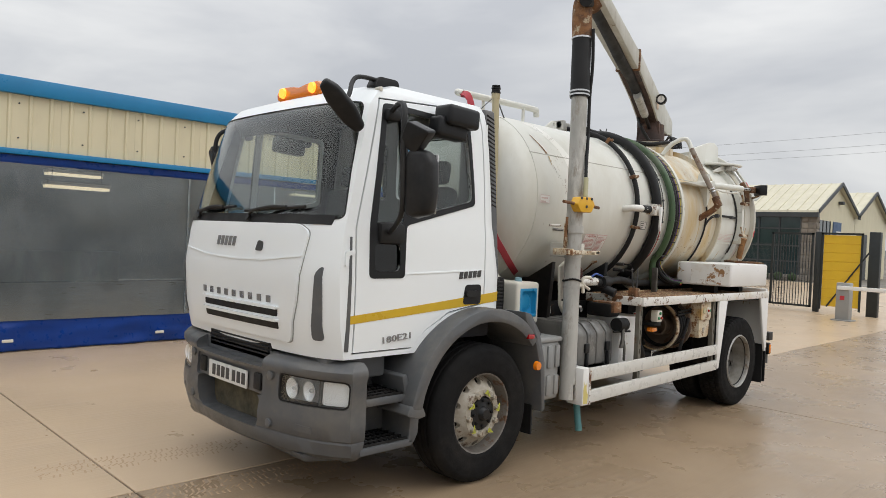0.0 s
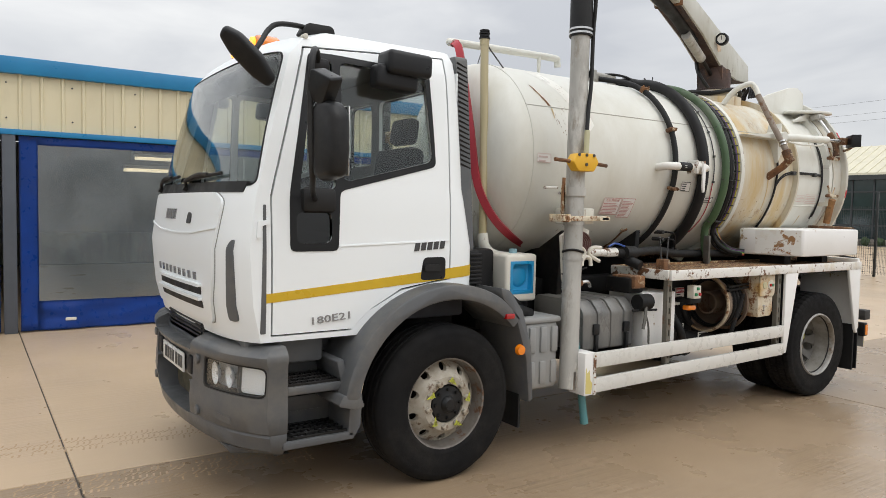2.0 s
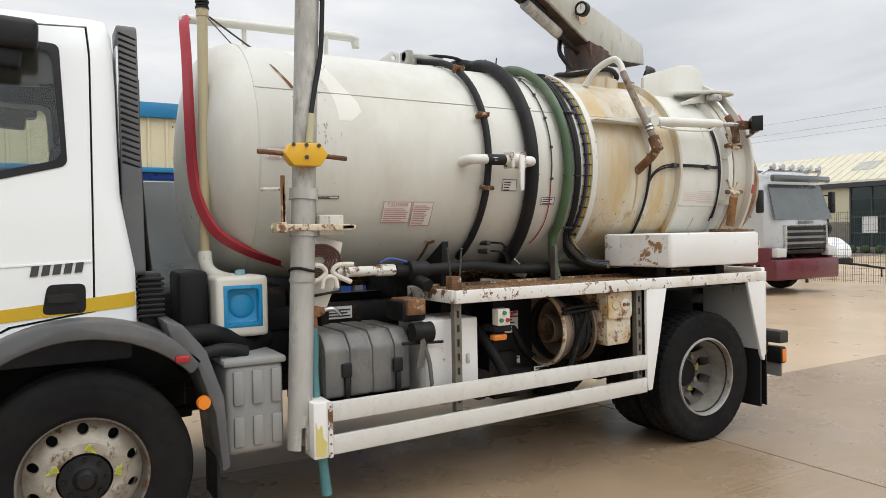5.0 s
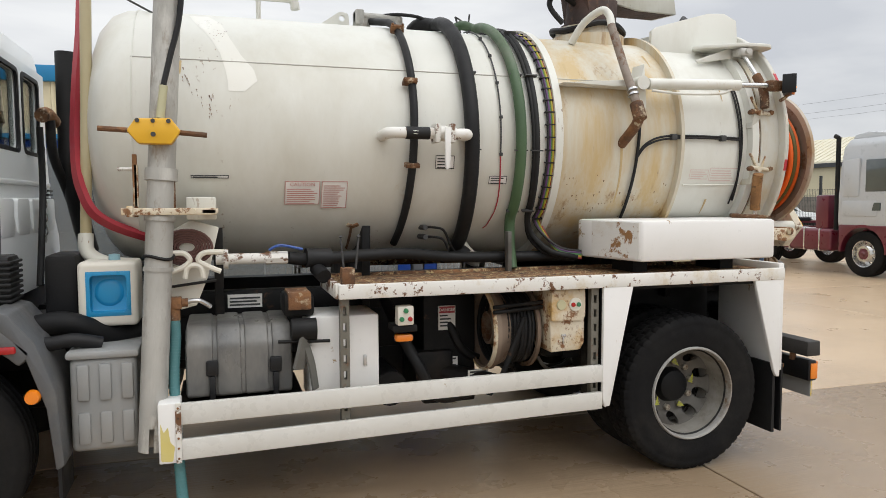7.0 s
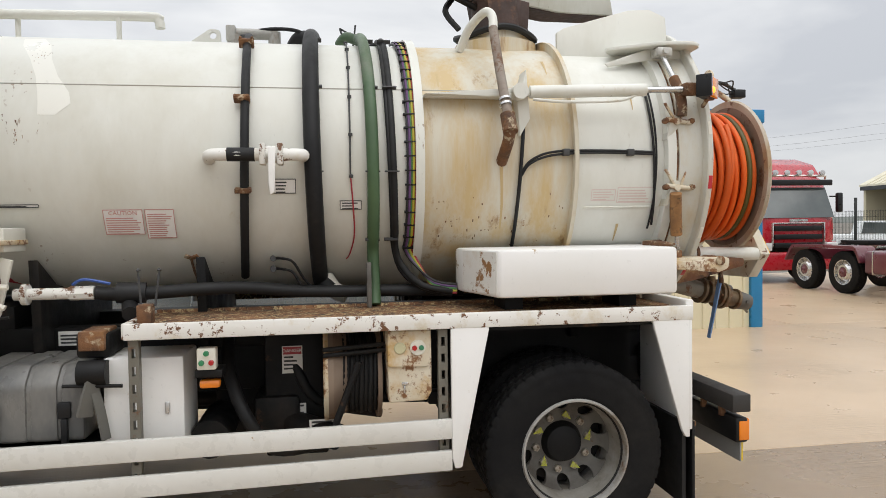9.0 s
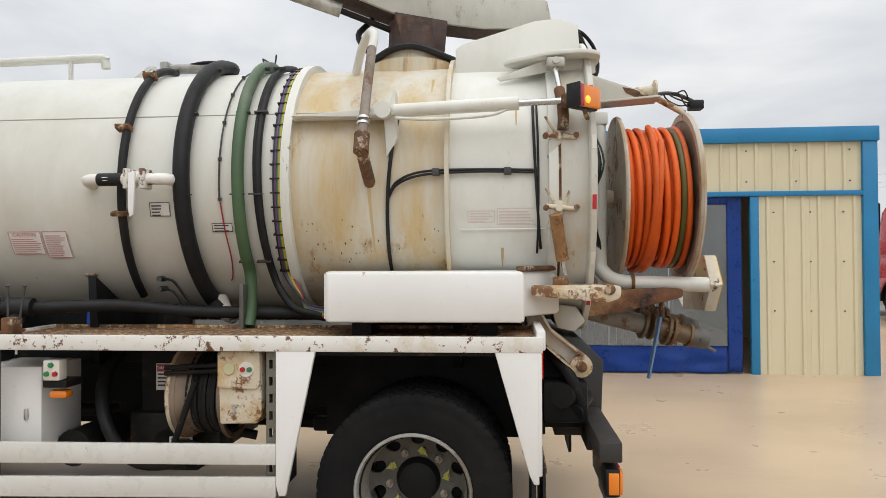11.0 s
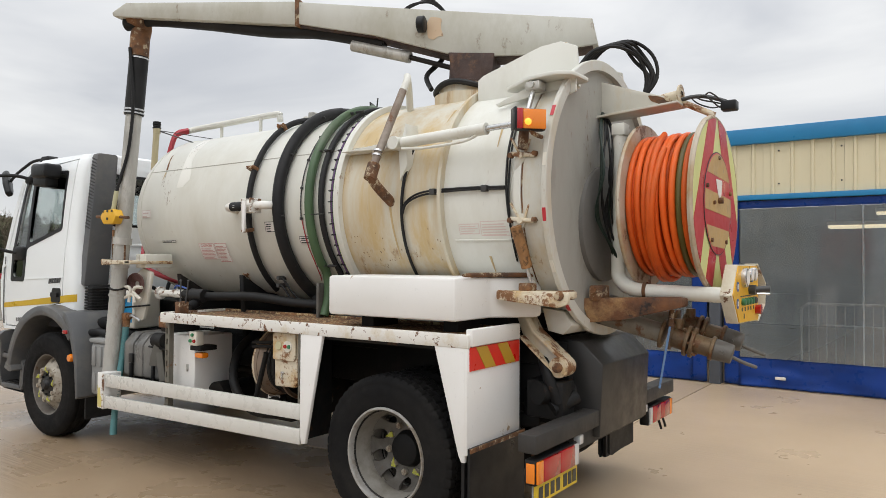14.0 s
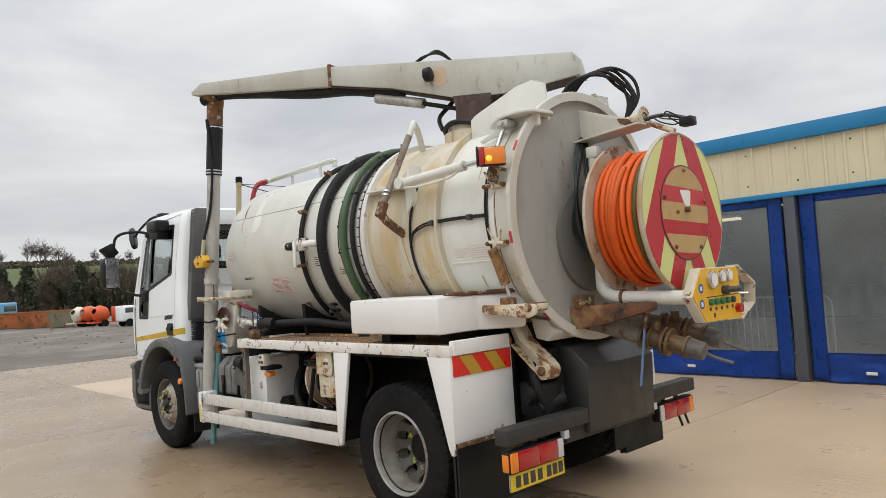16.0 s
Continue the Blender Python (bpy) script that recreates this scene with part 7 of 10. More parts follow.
part("lifting_lug", carve(prism(rounded([(1.98, 2.83), (2.05, 2.88), (2.20, 2.985), (2.26, 2.975), (2.27, 2.83)], 0.02), "y", 0.05, 0.075, 0.002), [rod((2.215, 0, 2.94), (2.215, 0.2, 2.94), 0.022, 12)]), TANKW, tank, "lifting lug")
part("top_valve", joined(rod((2.36, 0.05, 2.84), (2.36, 0.05, 2.94), 0.05, 14), rod((2.30, 0.05, 2.955), (2.62, 0.05, 2.955), 0.035, 14), box(2.30, 2.36, 0.0, 0.12, 2.90, 3.0, 0.01), rod((2.6, 0.05, 2.84), (2.6, 0.05, 2.97), 0.04, 12)), ALU, tank, "dull grey valve gear on top of the tank")
part("top_hose", tube([(2.45, 0.05, 2.97), (2.6, 0.02, 2.985), (2.75, -0.02, 2.965), (2.84, -0.04, 2.90)], 0.012, 8), BLACK, tank)
part("top_aerial", joined(rod((3.06, 0.0, 2.86), (3.02, 0.02, 3.0), 0.007, 6), rod((3.02, 0.02, 3.0), (3.10, 0.0, 2.95), 0.006, 6), rod((3.1, 0, 2.86), (3.12, 0, 3.02), 0.006, 6)), INK, tank)

# hose cradle and lower pipework at the tank's front
part("cradle_plate", prism([(1.13, 1.20), (1.10, 1.52), (1.24, 1.60), (1.38, 1.56), (1.32, 1.30), (1.26, 1.15), (1.18, 1.13)], "y", -0.93, -0.90, 0.006), CREAMP, tank, "cream support plate")
part("cradle_block", box(1.22, 1.37, -0.98, -0.72, 1.60, 1.72, 0.01), TANKW, tank)
part("coiled_rope", joined(*[sweep([Vector((1.22 + (0.035 + 0.012 * k) * 1.3 * math.cos(t), -0.96 - 0.004 * k, 1.46 + (0.03 + 0.012 * k) * math.sin(t))) for t in np.linspace(0, 2 * math.pi, 26)[:-1]], ringpts(0.0075, 6), True) for k in range(6)]), surf("brown_hose", (0.13, 0.06, 0.05), rough=0.6), tank, "coiled brown hose")
for line in (((1.12, 1.43), (1.20, 1.435), (1.235, 1.40), (1.205, 1.365), (1.13, 1.335)), ((1.40, 1.435), (1.31, 1.435), (1.275, 1.40), (1.31, 1.37), (1.385, 1.335)), ((1.21, 1.305), (1.22, 1.355), (1.255, 1.372), (1.29, 1.355), (1.30, 1.305))):
    part("hook", tube([(x, -1.03, z) for x, z in line], 0.014, 8), CREAMP, tank, "bent cream hose hook")
part("front_pipe", joined(rod((1.36, -0.86, 1.385), (1.68, -0.86, 1.385), 0.030, 14), rod((1.40, -0.86, 1.385), (1.425, -0.86, 1.385), 0.055, 14), rod((1.62, -0.86, 1.385), (1.74, -0.86, 1.385), 0.036, 8)), WORN, tank, "worn white pipe with a valve")
part("valve_handle", tube([(1.64, -0.88, 1.43), (1.70, -0.89, 1.455), (1.82, -0.88, 1.43)], 0.008, 6), surf("blue_handle", (0.04, 0.10, 0.35), rough=0.4), tank)
part("drain_hose", tube([(1.74, -0.86, 1.385), (1.90, -0.82, 1.37), (2.4, -0.70, 1.38), (2.8, -0.6, 1.34), (3.3, -0.58, 1.33), (3.7, -0.58, 1.32)], 0.036, 12), BLACK, tank, "black hose along the deck")
part("tee_fitting", joined(rod((1.84, -0.85, 1.38), (1.98, -0.83, 1.375), 0.055, 14), rod((1.90, -0.84, 1.32), (1.93, -0.95, 1.28), 0.04, 12)), BLACK, tank)
part("green_tap", rod((1.05, -1.0, 1.25), (1.36, -0.93, 1.28), 0.008, 6), BLACK, tank)
lev = part("lever_block", box(2.0, 2.07, -1.12, -1.04, 1.245, 1.34, 0.008), RUSTY, truck, "rusty lever block with two levers")
for dx in (-0.015, 0.05):
    part("lever", joined(rod((2.03 + dx, -1.08, 1.33), (2.025 + dx * 1.5, -1.07, 1.50), 0.006, 6), lathe([(-0.012, 0.0), (0, 0.012), (0.012, 0.0)], (2.025 + dx * 1.5, -1.07, 1.505), "z", 8)), INK, lev)
part("yellow_patch", box(2.10, 2.16, -1.19, -1.14, 1.245, 1.252), YELLOW, truck)
part("rust_streak", sweep([on_tank(2.155, a, 0.002) for a in (-46, -50, -56, -64)], [(-0.003, -0.010), (0.003, -0.008), (0.003, 0.008), (-0.003, 0.010)]), RUSTY, tank)
part("rust_streak", sweep([on_tank(2.135 - 0.0004 * a, a, 0.002) for a in (-46, -52, -58)], [(-0.003, -0.005), (0.003, -0.004), (0.003, 0.004), (-0.003, 0.005)]), RUSTY, tank)
part("torn_tab", sweep([on_tank(x, -45 + 4 * abs(x - 2.16) * 10, 0.006) for x in (2.125, 2.14, 2.16, 2.18, 2.195)], [(-0.006, -0.010), (0.006, -0.010), (0.006, 0.010), (-0.006, 0.010)]), RUSTY, tank, "rusted stub of a torn-off lug")
for z in (1.53, 1.47):
    part("sensor", tube([(2.62, -0.56, z), (2.66, -0.62, z), (2.72, -0.64, z - 0.02), (2.78, -0.60, z - 0.12), (2.85, -0.55, 1.33)], 0.008, 6), BLACK, tank)
    part("sensor_plug", rod((2.60, -0.50, z), (2.61, -0.61, z), 0.017, 8), INK, tank)

# ---- suction boom ----
BD = Vector((-0.943, -0.332, 0.0)).normalized()
BN = Vector((0.332, -0.943, 0.0)).normalized()
BO = Vector((4.90, 0.29, 0.0))


def boom_solid(outline, half, mid=0.0, bev=0.008):
    """Outline in (distance along the boom, height), with a half width."""
    bm = prism(outline, "y", -half, half, bev)
    for v in bm.verts:
        p = BO + BD * v.co.x + BN * (v.co.y + mid)
        v.co = Vector((p.x, p.y, v.co.z))
    return bm


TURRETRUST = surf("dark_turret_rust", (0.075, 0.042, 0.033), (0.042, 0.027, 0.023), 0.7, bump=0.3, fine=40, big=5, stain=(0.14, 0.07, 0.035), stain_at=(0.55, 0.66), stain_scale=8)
boom = part("boom", boom_solid([(0.0, 3.385), (1.2, 3.555), (2.30, 3.72), (2.30, 3.545), (1.65, 3.40), (0.95, 3.18), (0.45, 3.16), (-0.04, 3.20)], 0.12), BOOMW, truck, "grey-white box-section suction boom")
part("outer_boom", boom_solid([(2.29, 3.727), (2.32, 3.73), (3.92, 3.87), (4.06, 3.80), (4.05, 3.765), (2.32, 3.54), (2.29, 3.54)], 0.11), BOOMW, boom, "grimy outer boom section")
part("boom_seam", boom_solid([(2.275, 3.74), (2.315, 3.745), (2.315, 3.53), (2.275, 3.525)], 0.125), RUSTY, boom)
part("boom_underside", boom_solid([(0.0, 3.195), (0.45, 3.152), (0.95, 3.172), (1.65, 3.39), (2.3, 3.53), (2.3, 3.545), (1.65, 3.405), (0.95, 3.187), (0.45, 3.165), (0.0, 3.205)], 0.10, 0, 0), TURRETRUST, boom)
g0 = BO + BD * 1.24 + BN * 0.175
DIAL = Matrix.Translation((g0.x, g0.y, 3.43)) @ Matrix.Rotation(math.atan2(-BD.y, -BD.x), 4, "Z")
part("boom_gauge", moved(lathe([(-0.028, 0.040), (-0.034, 0.050), (-0.028, 0.060), (0.02, 0.060), (0.026, 0.05), (0.026, 0.0)], (0, 0, 0), "x", 24), DIAL), DARKP, boom, "round black-rimmed dial gauge")
part("gauge_face", moved(lathe([(-0.027, 0.0), (-0.027, 0.042)], (0, 0, 0), "x", 24), DIAL), LABEL, boom)
part("gauge_needle", moved(box(-0.0285, -0.0275, -0.003, 0.003, -0.008, 0.034), DIAL), INK, boom)
part("gauge_stem", rod((g0.x, g0.y, 3.43), (g0.x - BN.x * 0.06, g0.y - BN.y * 0.06, 3.43), 0.016, 8), RUSTY, boom)
g1 = BO + BD * 1.16 + BN * 0.1225
part("rust_stain", moved(prism(rounded([(0.06, 0.05), (0.05, -0.02), (0.075, -0.09), (0.03, -0.08), (0.0, -0.11), (-0.05, -0.09), (-0.06, 0.02), (-0.03, 0.07), (0.02, 0.06)], 0.02), "y", -0.001, 0.001), Matrix.Translation((g1.x, g1.y, 3.43)) @ Matrix.Rotation(math.atan2(BN.x, -BN.y), 4, "Z")), surf("rust_bleed", (0.55, 0.38, 0.24), (0.62, 0.50, 0.36), 0.6, stain=RUST, stain_at=(0.55, 0.65)), boom)


def along(u, z, side=0.0):
    p = BO + BD * u + BN * side
    return (p.x, p.y, z)


part("boom_ram", joined(rod(along(1.86, 3.365, 0.02), along(1.38, 3.235, 0.02), 0.045, 16)), ALU, boom, "grey hydraulic ram under the boom")
part("ram_rod", rod(along(1.38, 3.235, 0.02), along(0.98, 3.11, 0.02), 0.02, 10), CHASSIS, boom)
part("boom_hose", tube([along(4.0, 3.72), along(3.75, 3.74), along(3.2, 3.66), along(2.6, 3.55), along(2.1, 3.49), along(1.6, 3.36)], 0.055, 14), BLACK, boom, "black suction hose under the boom")
turret = part("turret", lathe([(2.76, 0.27), (2.895, 0.27), (2.90, 0.235), (2.965, 0.235), (2.97, 0.0)], (4.05, -0.02, 0), "z", 40), TANKY, truck, "stained boom turret base on top of the tank")
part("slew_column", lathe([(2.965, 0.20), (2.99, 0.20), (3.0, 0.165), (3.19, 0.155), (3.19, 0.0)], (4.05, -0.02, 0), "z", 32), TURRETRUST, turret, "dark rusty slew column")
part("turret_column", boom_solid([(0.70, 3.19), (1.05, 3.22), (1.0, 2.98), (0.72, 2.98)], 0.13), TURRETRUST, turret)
part("turret_hose", sweep([Vector((4.05 + 0.262 * math.cos(t), -0.02 + 0.262 * math.sin(t), 2.945 + 0.02 * math.sin(3 * t))) for t in np.linspace(0, 2 * math.pi, 40)[:-1]], ringpts(0.022, 8), True), BLACK, turret)
part("turret_cable", tube([(3.78, -0.15, 2.97), (3.70, -0.10, 3.1), (3.78, 0.0, 3.25), (3.72, -0.05, 3.36)], 0.02, 8), BLACK, turret)
part("boom_top_hose", joined(*[tube([along(1.45, 3.58, 0.05), along(1.36, 3.64 + 0.01 * k, 0.03 - 0.03 * k), along(1.22, 3.65 + 0.012 * k, 0.0), along(1.10, 3.56, -0.05)], 0.010, 6) for k in range(3)]), BLACK, boom)

# hanging suction pipe at the boom's end
PT, PB = Vector((1.177, -0.985, 2.98)), Vector((1.035, -1.105, 0.455))
PD = (PT - PB).normalized()
pipe = part("suction_pipe", carve(lathe([(0, 0.066), ((PT - PB).length, 0.066), ((PT - PB).length, 0.058), (0, 0.058)], (0, 0, 0), "z", 28, True), [box(-0.012, 0.012, -0.2, 0.0, -0.1, 0.12)]), ALU, truck, "weathered aluminium suction pipe hanging from the boom")
pipe.matrix_basis = Matrix.Translation(PB) @ Vector((0, 0, 1)).rotation_difference(PD).to_matrix().to_4x4()


def on_pipe(z, dx=0.0, dy=0.0):
    p = PB + PD * ((z - PB.z) / PD.z)
    return Vector((p.x + dx, p.y + dy, z))


part("rubber_sleeve", joined(tube([on_pipe(2.93), on_pipe(3.2), on_pipe(3.46)], 0.080, 20)), BLACK, truck, "black rubber sleeve on the suction pipe")
for z in (2.94, 2.97, 3.42):
    part("jubilee_clip", rod(on_pipe(z), on_pipe(z + 0.014), 0.085, 24), CHROME, truck)
part("boom_elbow", tube([on_pipe(3.44), on_pipe(3.60, -0.01), on_pipe(3.72, 0.0), along(3.92, 3.775), along(3.78, 3.74)], 0.082, 18), RUSTY, truck, "rust-brown elbow at the boom's end")
for za, zb, r in ((1.80, 1.86, 0.078), (1.60, 1.625, 0.074), (1.35, 1.37, 0.072)):
    part("pipe_joint", rod(on_pipe(za), on_pipe(zb), r, 24), ALU, truck)
pv = part("yellow_valve", prism(rounded([(0.97, 2.035), (1.01, 2.095), (1.17, 2.10), (1.215, 2.04), (1.17, 1.975), (1.02, 1.975)], 0.012), "y", -1.165, -1.085, 0.008), YELLOW, truck, "yellow slide valve on the suction pipe")
part("valve_handle", rod((0.84, -1.12, 2.047), (0.99, -1.12, 2.04), 0.013, 8), RUSTY, pv)
part("valve_handle", rod((1.20, -1.12, 2.035), (1.335, -1.12, 2.025), 0.013, 8), RUSTY, pv)
part("valve_bolt", joined(*[rod((x, -1.172, 2.085), (x, -1.16, 2.085), 0.011, 6) for x in (1.02, 1.09, 1.16)], rod((1.09, -1.172, 2.02), (1.09, -1.16, 2.02), 0.012, 8)), INK, pv)
part("valve_cable", tube([(1.12, -1.13, 2.10), (1.13, -1.12, 2.22), (1.17, -1.09, 2.40), (1.22, -1.06, 2.62), (1.245, -1.04, 2.95), (1.25, -1.05, 3.2), (1.22, -1.06, 3.5)], 0.014, 8), BLACK, truck)
part("cable_sleeve", rod((1.12, -1.13, 2.10), (1.14, -1.115, 2.26), 0.02, 10), surf("pale_sleeve", (0.50, 0.48, 0.30), rough=0.5), truck)
part("pipe_bracket", joined(box(0.93, 1.37, -1.13, -1.115, 1.63, 1.665, 0.004), box(0.94, 1.22, -0.985, -0.97, 1.63, 1.665, 0.004), box(0.955, 0.985, -1.14, -0.95, 1.622, 1.676, 0.005), box(0.985, 1.005, -1.06, -1.03, 1.67, 1.88, 0.004), rod((1.26, -1.16, 1.648), (1.26, -0.9, 1.648), 0.016, 8), box(1.30, 1.38, -1.13, -0.72, 1.635, 1.66, 0.004)), CTRLP, truck, "rusted cream bracket holding the suction pipe")
for dx, za, zb in ((-0.095, 1.62, 1.93), (0.08, 1.66, 1.86)):
    part("rusty_flat", box(1.075 + dx, 1.097 + dx, -1.06, -1.045, za, zb, 0.003), RUSTY, truck)
part("bracket_rod", rod((0.90, -0.95, 1.86), (1.0, -0.98, 1.86), 0.010, 8), WORN, truck)
part("tie_wire", sweep([on_pipe(1.42) + Vector((0.07 * math.cos(t), 0.07 * math.sin(t), 0.01 * math.sin(2 * t))) for t in np.linspace(0, 2 * math.pi, 24)[:-1]], ringpts(0.009, 6), True), CHASSIS, truck)
th = part("teal_hose", tube([(1.15, -1.02, 1.10), (1.155, -1.03, 1.0), (1.145, -1.05, 0.8), (1.155, -1.10, 0.5), (1.17, -1.13, 0.25), (1.175, -1.135, 0.19)], 0.026, 14, 6), TEALHOSE, truck, "teal ribbed drain hose")
tl = smooth_line([(1.15, -1.02, 1.10), (1.155, -1.03, 1.0), (1.145, -1.05, 0.8), (1.155, -1.10, 0.5), (1.17, -1.13, 0.25), (1.175, -1.135, 0.19)], 12)
part("hose_rib", joined(*[rod(tl[k], tl[k] + (tl[k + 1] - tl[k]).normalized() * 0.006, 0.029, 12) for k in range(0, len(tl) - 1, 1)]), TEALHOSE, th)
part("brass_tap", joined(rod((1.15, -1.02, 1.09), (1.15, -1.01, 1.20), 0.032, 12), rod((1.10, -1.02, 1.18), (1.22, -1.02, 1.18), 0.022, 10), box(1.11, 1.19, -1.05, -0.99, 1.15, 1.21, 0.006)), RUSTY, truck, "rusty brass tap")
part("tap_handle", tube([(1.20, -1.02, 1.18), (1.27, -1.03, 1.19), (1.33, -1.0, 1.15)], 0.012, 8), CHROME, truck)

# ---- rear: hose reel, controls, outlets, bumper ----
RZ, RR = 2.03, 0.525
REELCREAM = surf("reel_cream_paint", (0.52, 0.46, 0.37), (0.44, 0.36, 0.26), 0.55, bump=0.1, big=4, stain=RUST, stain_at=(0.55, 0.62), stain_scale=7, dirt=(0.40, 0.27, 0.14), dirt_at=(0.48, 0.66))
hr = part("hose_reel", joined(lathe([(5.35, 0.0), (5.35, RR), (5.362, RR + 0.006), (5.374, RR), (5.374, 0.0)], (0, 0, RZ), "x", 72), lathe([(5.374, 0.30), (5.775, 0.30)], (0, 0, RZ), "x", 48), rod((5.10, 0, RZ), (5.36, 0, RZ), 0.06, 18)), REELCREAM, truck, "large cream steel hose reel behind the tank door")
hr.location.y = 0.09
disc = part("reel_disc", lathe([(5.775, 0.0), (5.775, RR + 0.01), (5.787, RR + 0.016), (5.80, RR + 0.01), (5.80, 0.0)], (0, 0, RZ), "x", 72), REELSTEEL, hr, "outer reel side with red and yellow reflective stripes")
part("yellow_face", lathe([(5.8005, 0.0), (5.8005, RR), (5.8025, RR), (5.8025, 0.0)], (0, 0, RZ), "x", 72), YELREF, disc, "yellow-green reflective face")
part("disc_rim", lathe([(5.772, RR - 0.03), (5.772, RR + 0.014), (5.79, RR + 0.022), (5.803, RR + 0.012), (5.803, RR + 0.002)], (0, 0, RZ), "x", 72), REELCREAM, disc)


def disc_piece(poly, x, t, cut_r, hole=0.0):
    """A flat sticker clipped to the reel's round side."""
    tools = [rod((x - 0.05, 0, RZ), (x + 0.05, 0, RZ), cut_r, 72)]
    b = carve(prism([(y, RZ + z) for y, z in poly], "x", x, x + t), tools, "INTERSECT")
    if hole:
        b = carve(b, [rod((x - 0.05, 0, RZ), (x + 0.05, 0, RZ), hole, 48)])
    return b


# chevrons: an inverted V of red bands from the disc's top
for k, (a, b) in enumerate((((0.0, 0.15), (0.62, 0.80)), ((-0.42, -0.28), (0.25, 0.40)))):
    for s in (-1, 1):
        top = 0.62
        if k == 0:
            poly = [(s * -0.02, top), (s * 0.13, top), (s * 0.62, -0.32), (s * 0.55, -0.52), (s * 0.40, -0.42), (s * 0.16, 0.15)]
        else:
            poly = [(s * 0.02, -0.20), (s * 0.14, -0.20), (s * 0.34, -0.62), (s * 0.18, -0.62), (s * 0.04, -0.34)]
        part("red_stripe", disc_piece(poly, 5.803, 0.002, RR), REDREF, disc)
part("hub_plate", lathe([(5.806, 0.0), (5.806, 0.315), (5.809, 0.315), (5.811, 0.308), (5.811, 0.0)], (0, 0, RZ), "x", 56), REDREF, disc, "round red hub plate with worn tan stripes")
part("hub_edge", lathe([(5.8055, 0.313), (5.8055, 0.319), (5.8095, 0.319), (5.8095, 0.313)], (0, 0, RZ), "x", 56, True), INK, disc)
HUBTAN = surf("faded_tan_tape", (0.50, 0.33, 0.13), (0.44, 0.30, 0.14), 0.6, bump=0.05, big=5, stain=(0.30, 0.24, 0.17), stain_at=(0.56, 0.68), stain_scale=6)
for z0, z1 in ((0.165, 0.33), (-0.06, 0.06), (-0.27, -0.15)):
    part("hub_stripe", disc_piece([(-0.33, z0 + 0.015), (0.33, z0 - 0.015), (0.33, z1 - 0.015), (-0.33, z1 + 0.015)], 5.811, 0.0015, 0.306), HUBTAN, disc)
part("hub_patch", prism(rounded([(-0.07, RZ + 0.15), (0.08, RZ + 0.15), (0.06, RZ + 0.05), (0.02, RZ + 0.03), (-0.02, RZ + 0.06)], 0.015), "x", 5.8126, 5.8136), LABEL, disc)
for k in range(5):
    a = 2 * math.pi * k / 5 + 0.3
    part("hub_bolt", rod((5.809, 0.285 * math.cos(a), RZ + 0.285 * math.sin(a)), (5.824, 0.285 * math.cos(a), RZ + 0.285 * math.sin(a)), 0.013, 8), RUSTY, disc)
part("crank_bolt", rod((5.809, 0.0, RZ + 0.02), (5.84, 0.0, RZ + 0.02), 0.02, 10), RUSTY, disc)
part("crank_bolt", rod((5.809, -0.12, RZ + 0.0), (5.825, -0.12, RZ), 0.012, 8), RUSTY, disc)
# hose turns, layer on layer, slightly uneven
rnd = random.Random(11)
HR = 0.0195
for layer, (r, n, x0, mt) in enumerate(((0.325, 9, 5.398, ORANGE), (0.362, 9, 5.40, ORANGE), (0.398, 9, 5.402, ORANGE), (0.434, 9, 5.398, ORANGE))):
    for k in range(n):
        x = x0 + k * 0.0415 + rnd.uniform(-0.004, 0.004)
        skew, ph = rnd.uniform(-0.018, 0.018), rnd.uniform(0, 6.28)
        lift = rnd.uniform(-0.006, 0.010) if layer == 3 else 0
        pts = [Vector((min(5.757, max(5.392, x + skew * math.sin(t + ph))), (r + lift + 0.004 * math.sin(2 * t + ph)) * math.cos(t), RZ + (r + lift + 0.004 * math.sin(2 * t + ph)) * math.sin(t))) for t in np.linspace(0, 2 * math.pi, 64)[:-1]]
        part("hose_turn", sweep(pts, ringpts(HR, 10), True), OLIVEHOSE if (layer == 3 and k in (7,)) or (layer == 2 and k > 7) else mt, hr)
for k in range(3):
    x, ph = 5.44 + 0.09 * k, 0.8 + 1.9 * k
    pts = [Vector((min(5.755, max(5.392, x + 0.10 * math.sin(0.5 * (t + ph)))), 0.470 * math.cos(t), RZ + 0.470 * math.sin(t))) for t in np.linspace(2.0 + 0.4 * k, 4.6 + 0.3 * k, 40)]
    part("hose_turn", sweep(pts, ringpts(HR, 10)), ORANGE, hr)
part("reel_post", joined(tube([(5.24, -0.08, 2.52), (5.24, -0.08, 2.0), (5.235, -0.09, 1.64), (5.26, -0.11, 1.55), (5.36, -0.13, 1.495), (5.60, -0.135, 1.482), (5.90, -0.14, 1.475)], 0.046, 16), box(5.20, 5.29, -0.13, -0.03, 2.48, 2.56, 0.01)), TANKW, truck, "white reel support pipe with a bend")
part("pipe_clamp", rod((5.42, -0.133, 1.490), (5.44, -0.133, 1.490), 0.055, 16), RUSTY, truck)
BEAMRUST = surf("flaking_rust", (0.20, 0.085, 0.035), (0.09, 0.045, 0.028), 0.85, bump=0.7, fine=40, big=7, stain=(0.03, 0.025, 0.022), stain_at=(0.60, 0.64), stain_scale=7, dirt=(0.34, 0.20, 0.09), dirt_at=(0.5, 0.62))
part("rust_beam", prism(rounded([(5.06, 1.435), (5.62, 1.46), (5.70, 1.455), (5.70, 1.405), (5.32, 1.31), (5.12, 1.285)], 0.015), "y", -0.29, -0.17, 0.01), BEAMRUST, truck, "heavily rusted support beam")
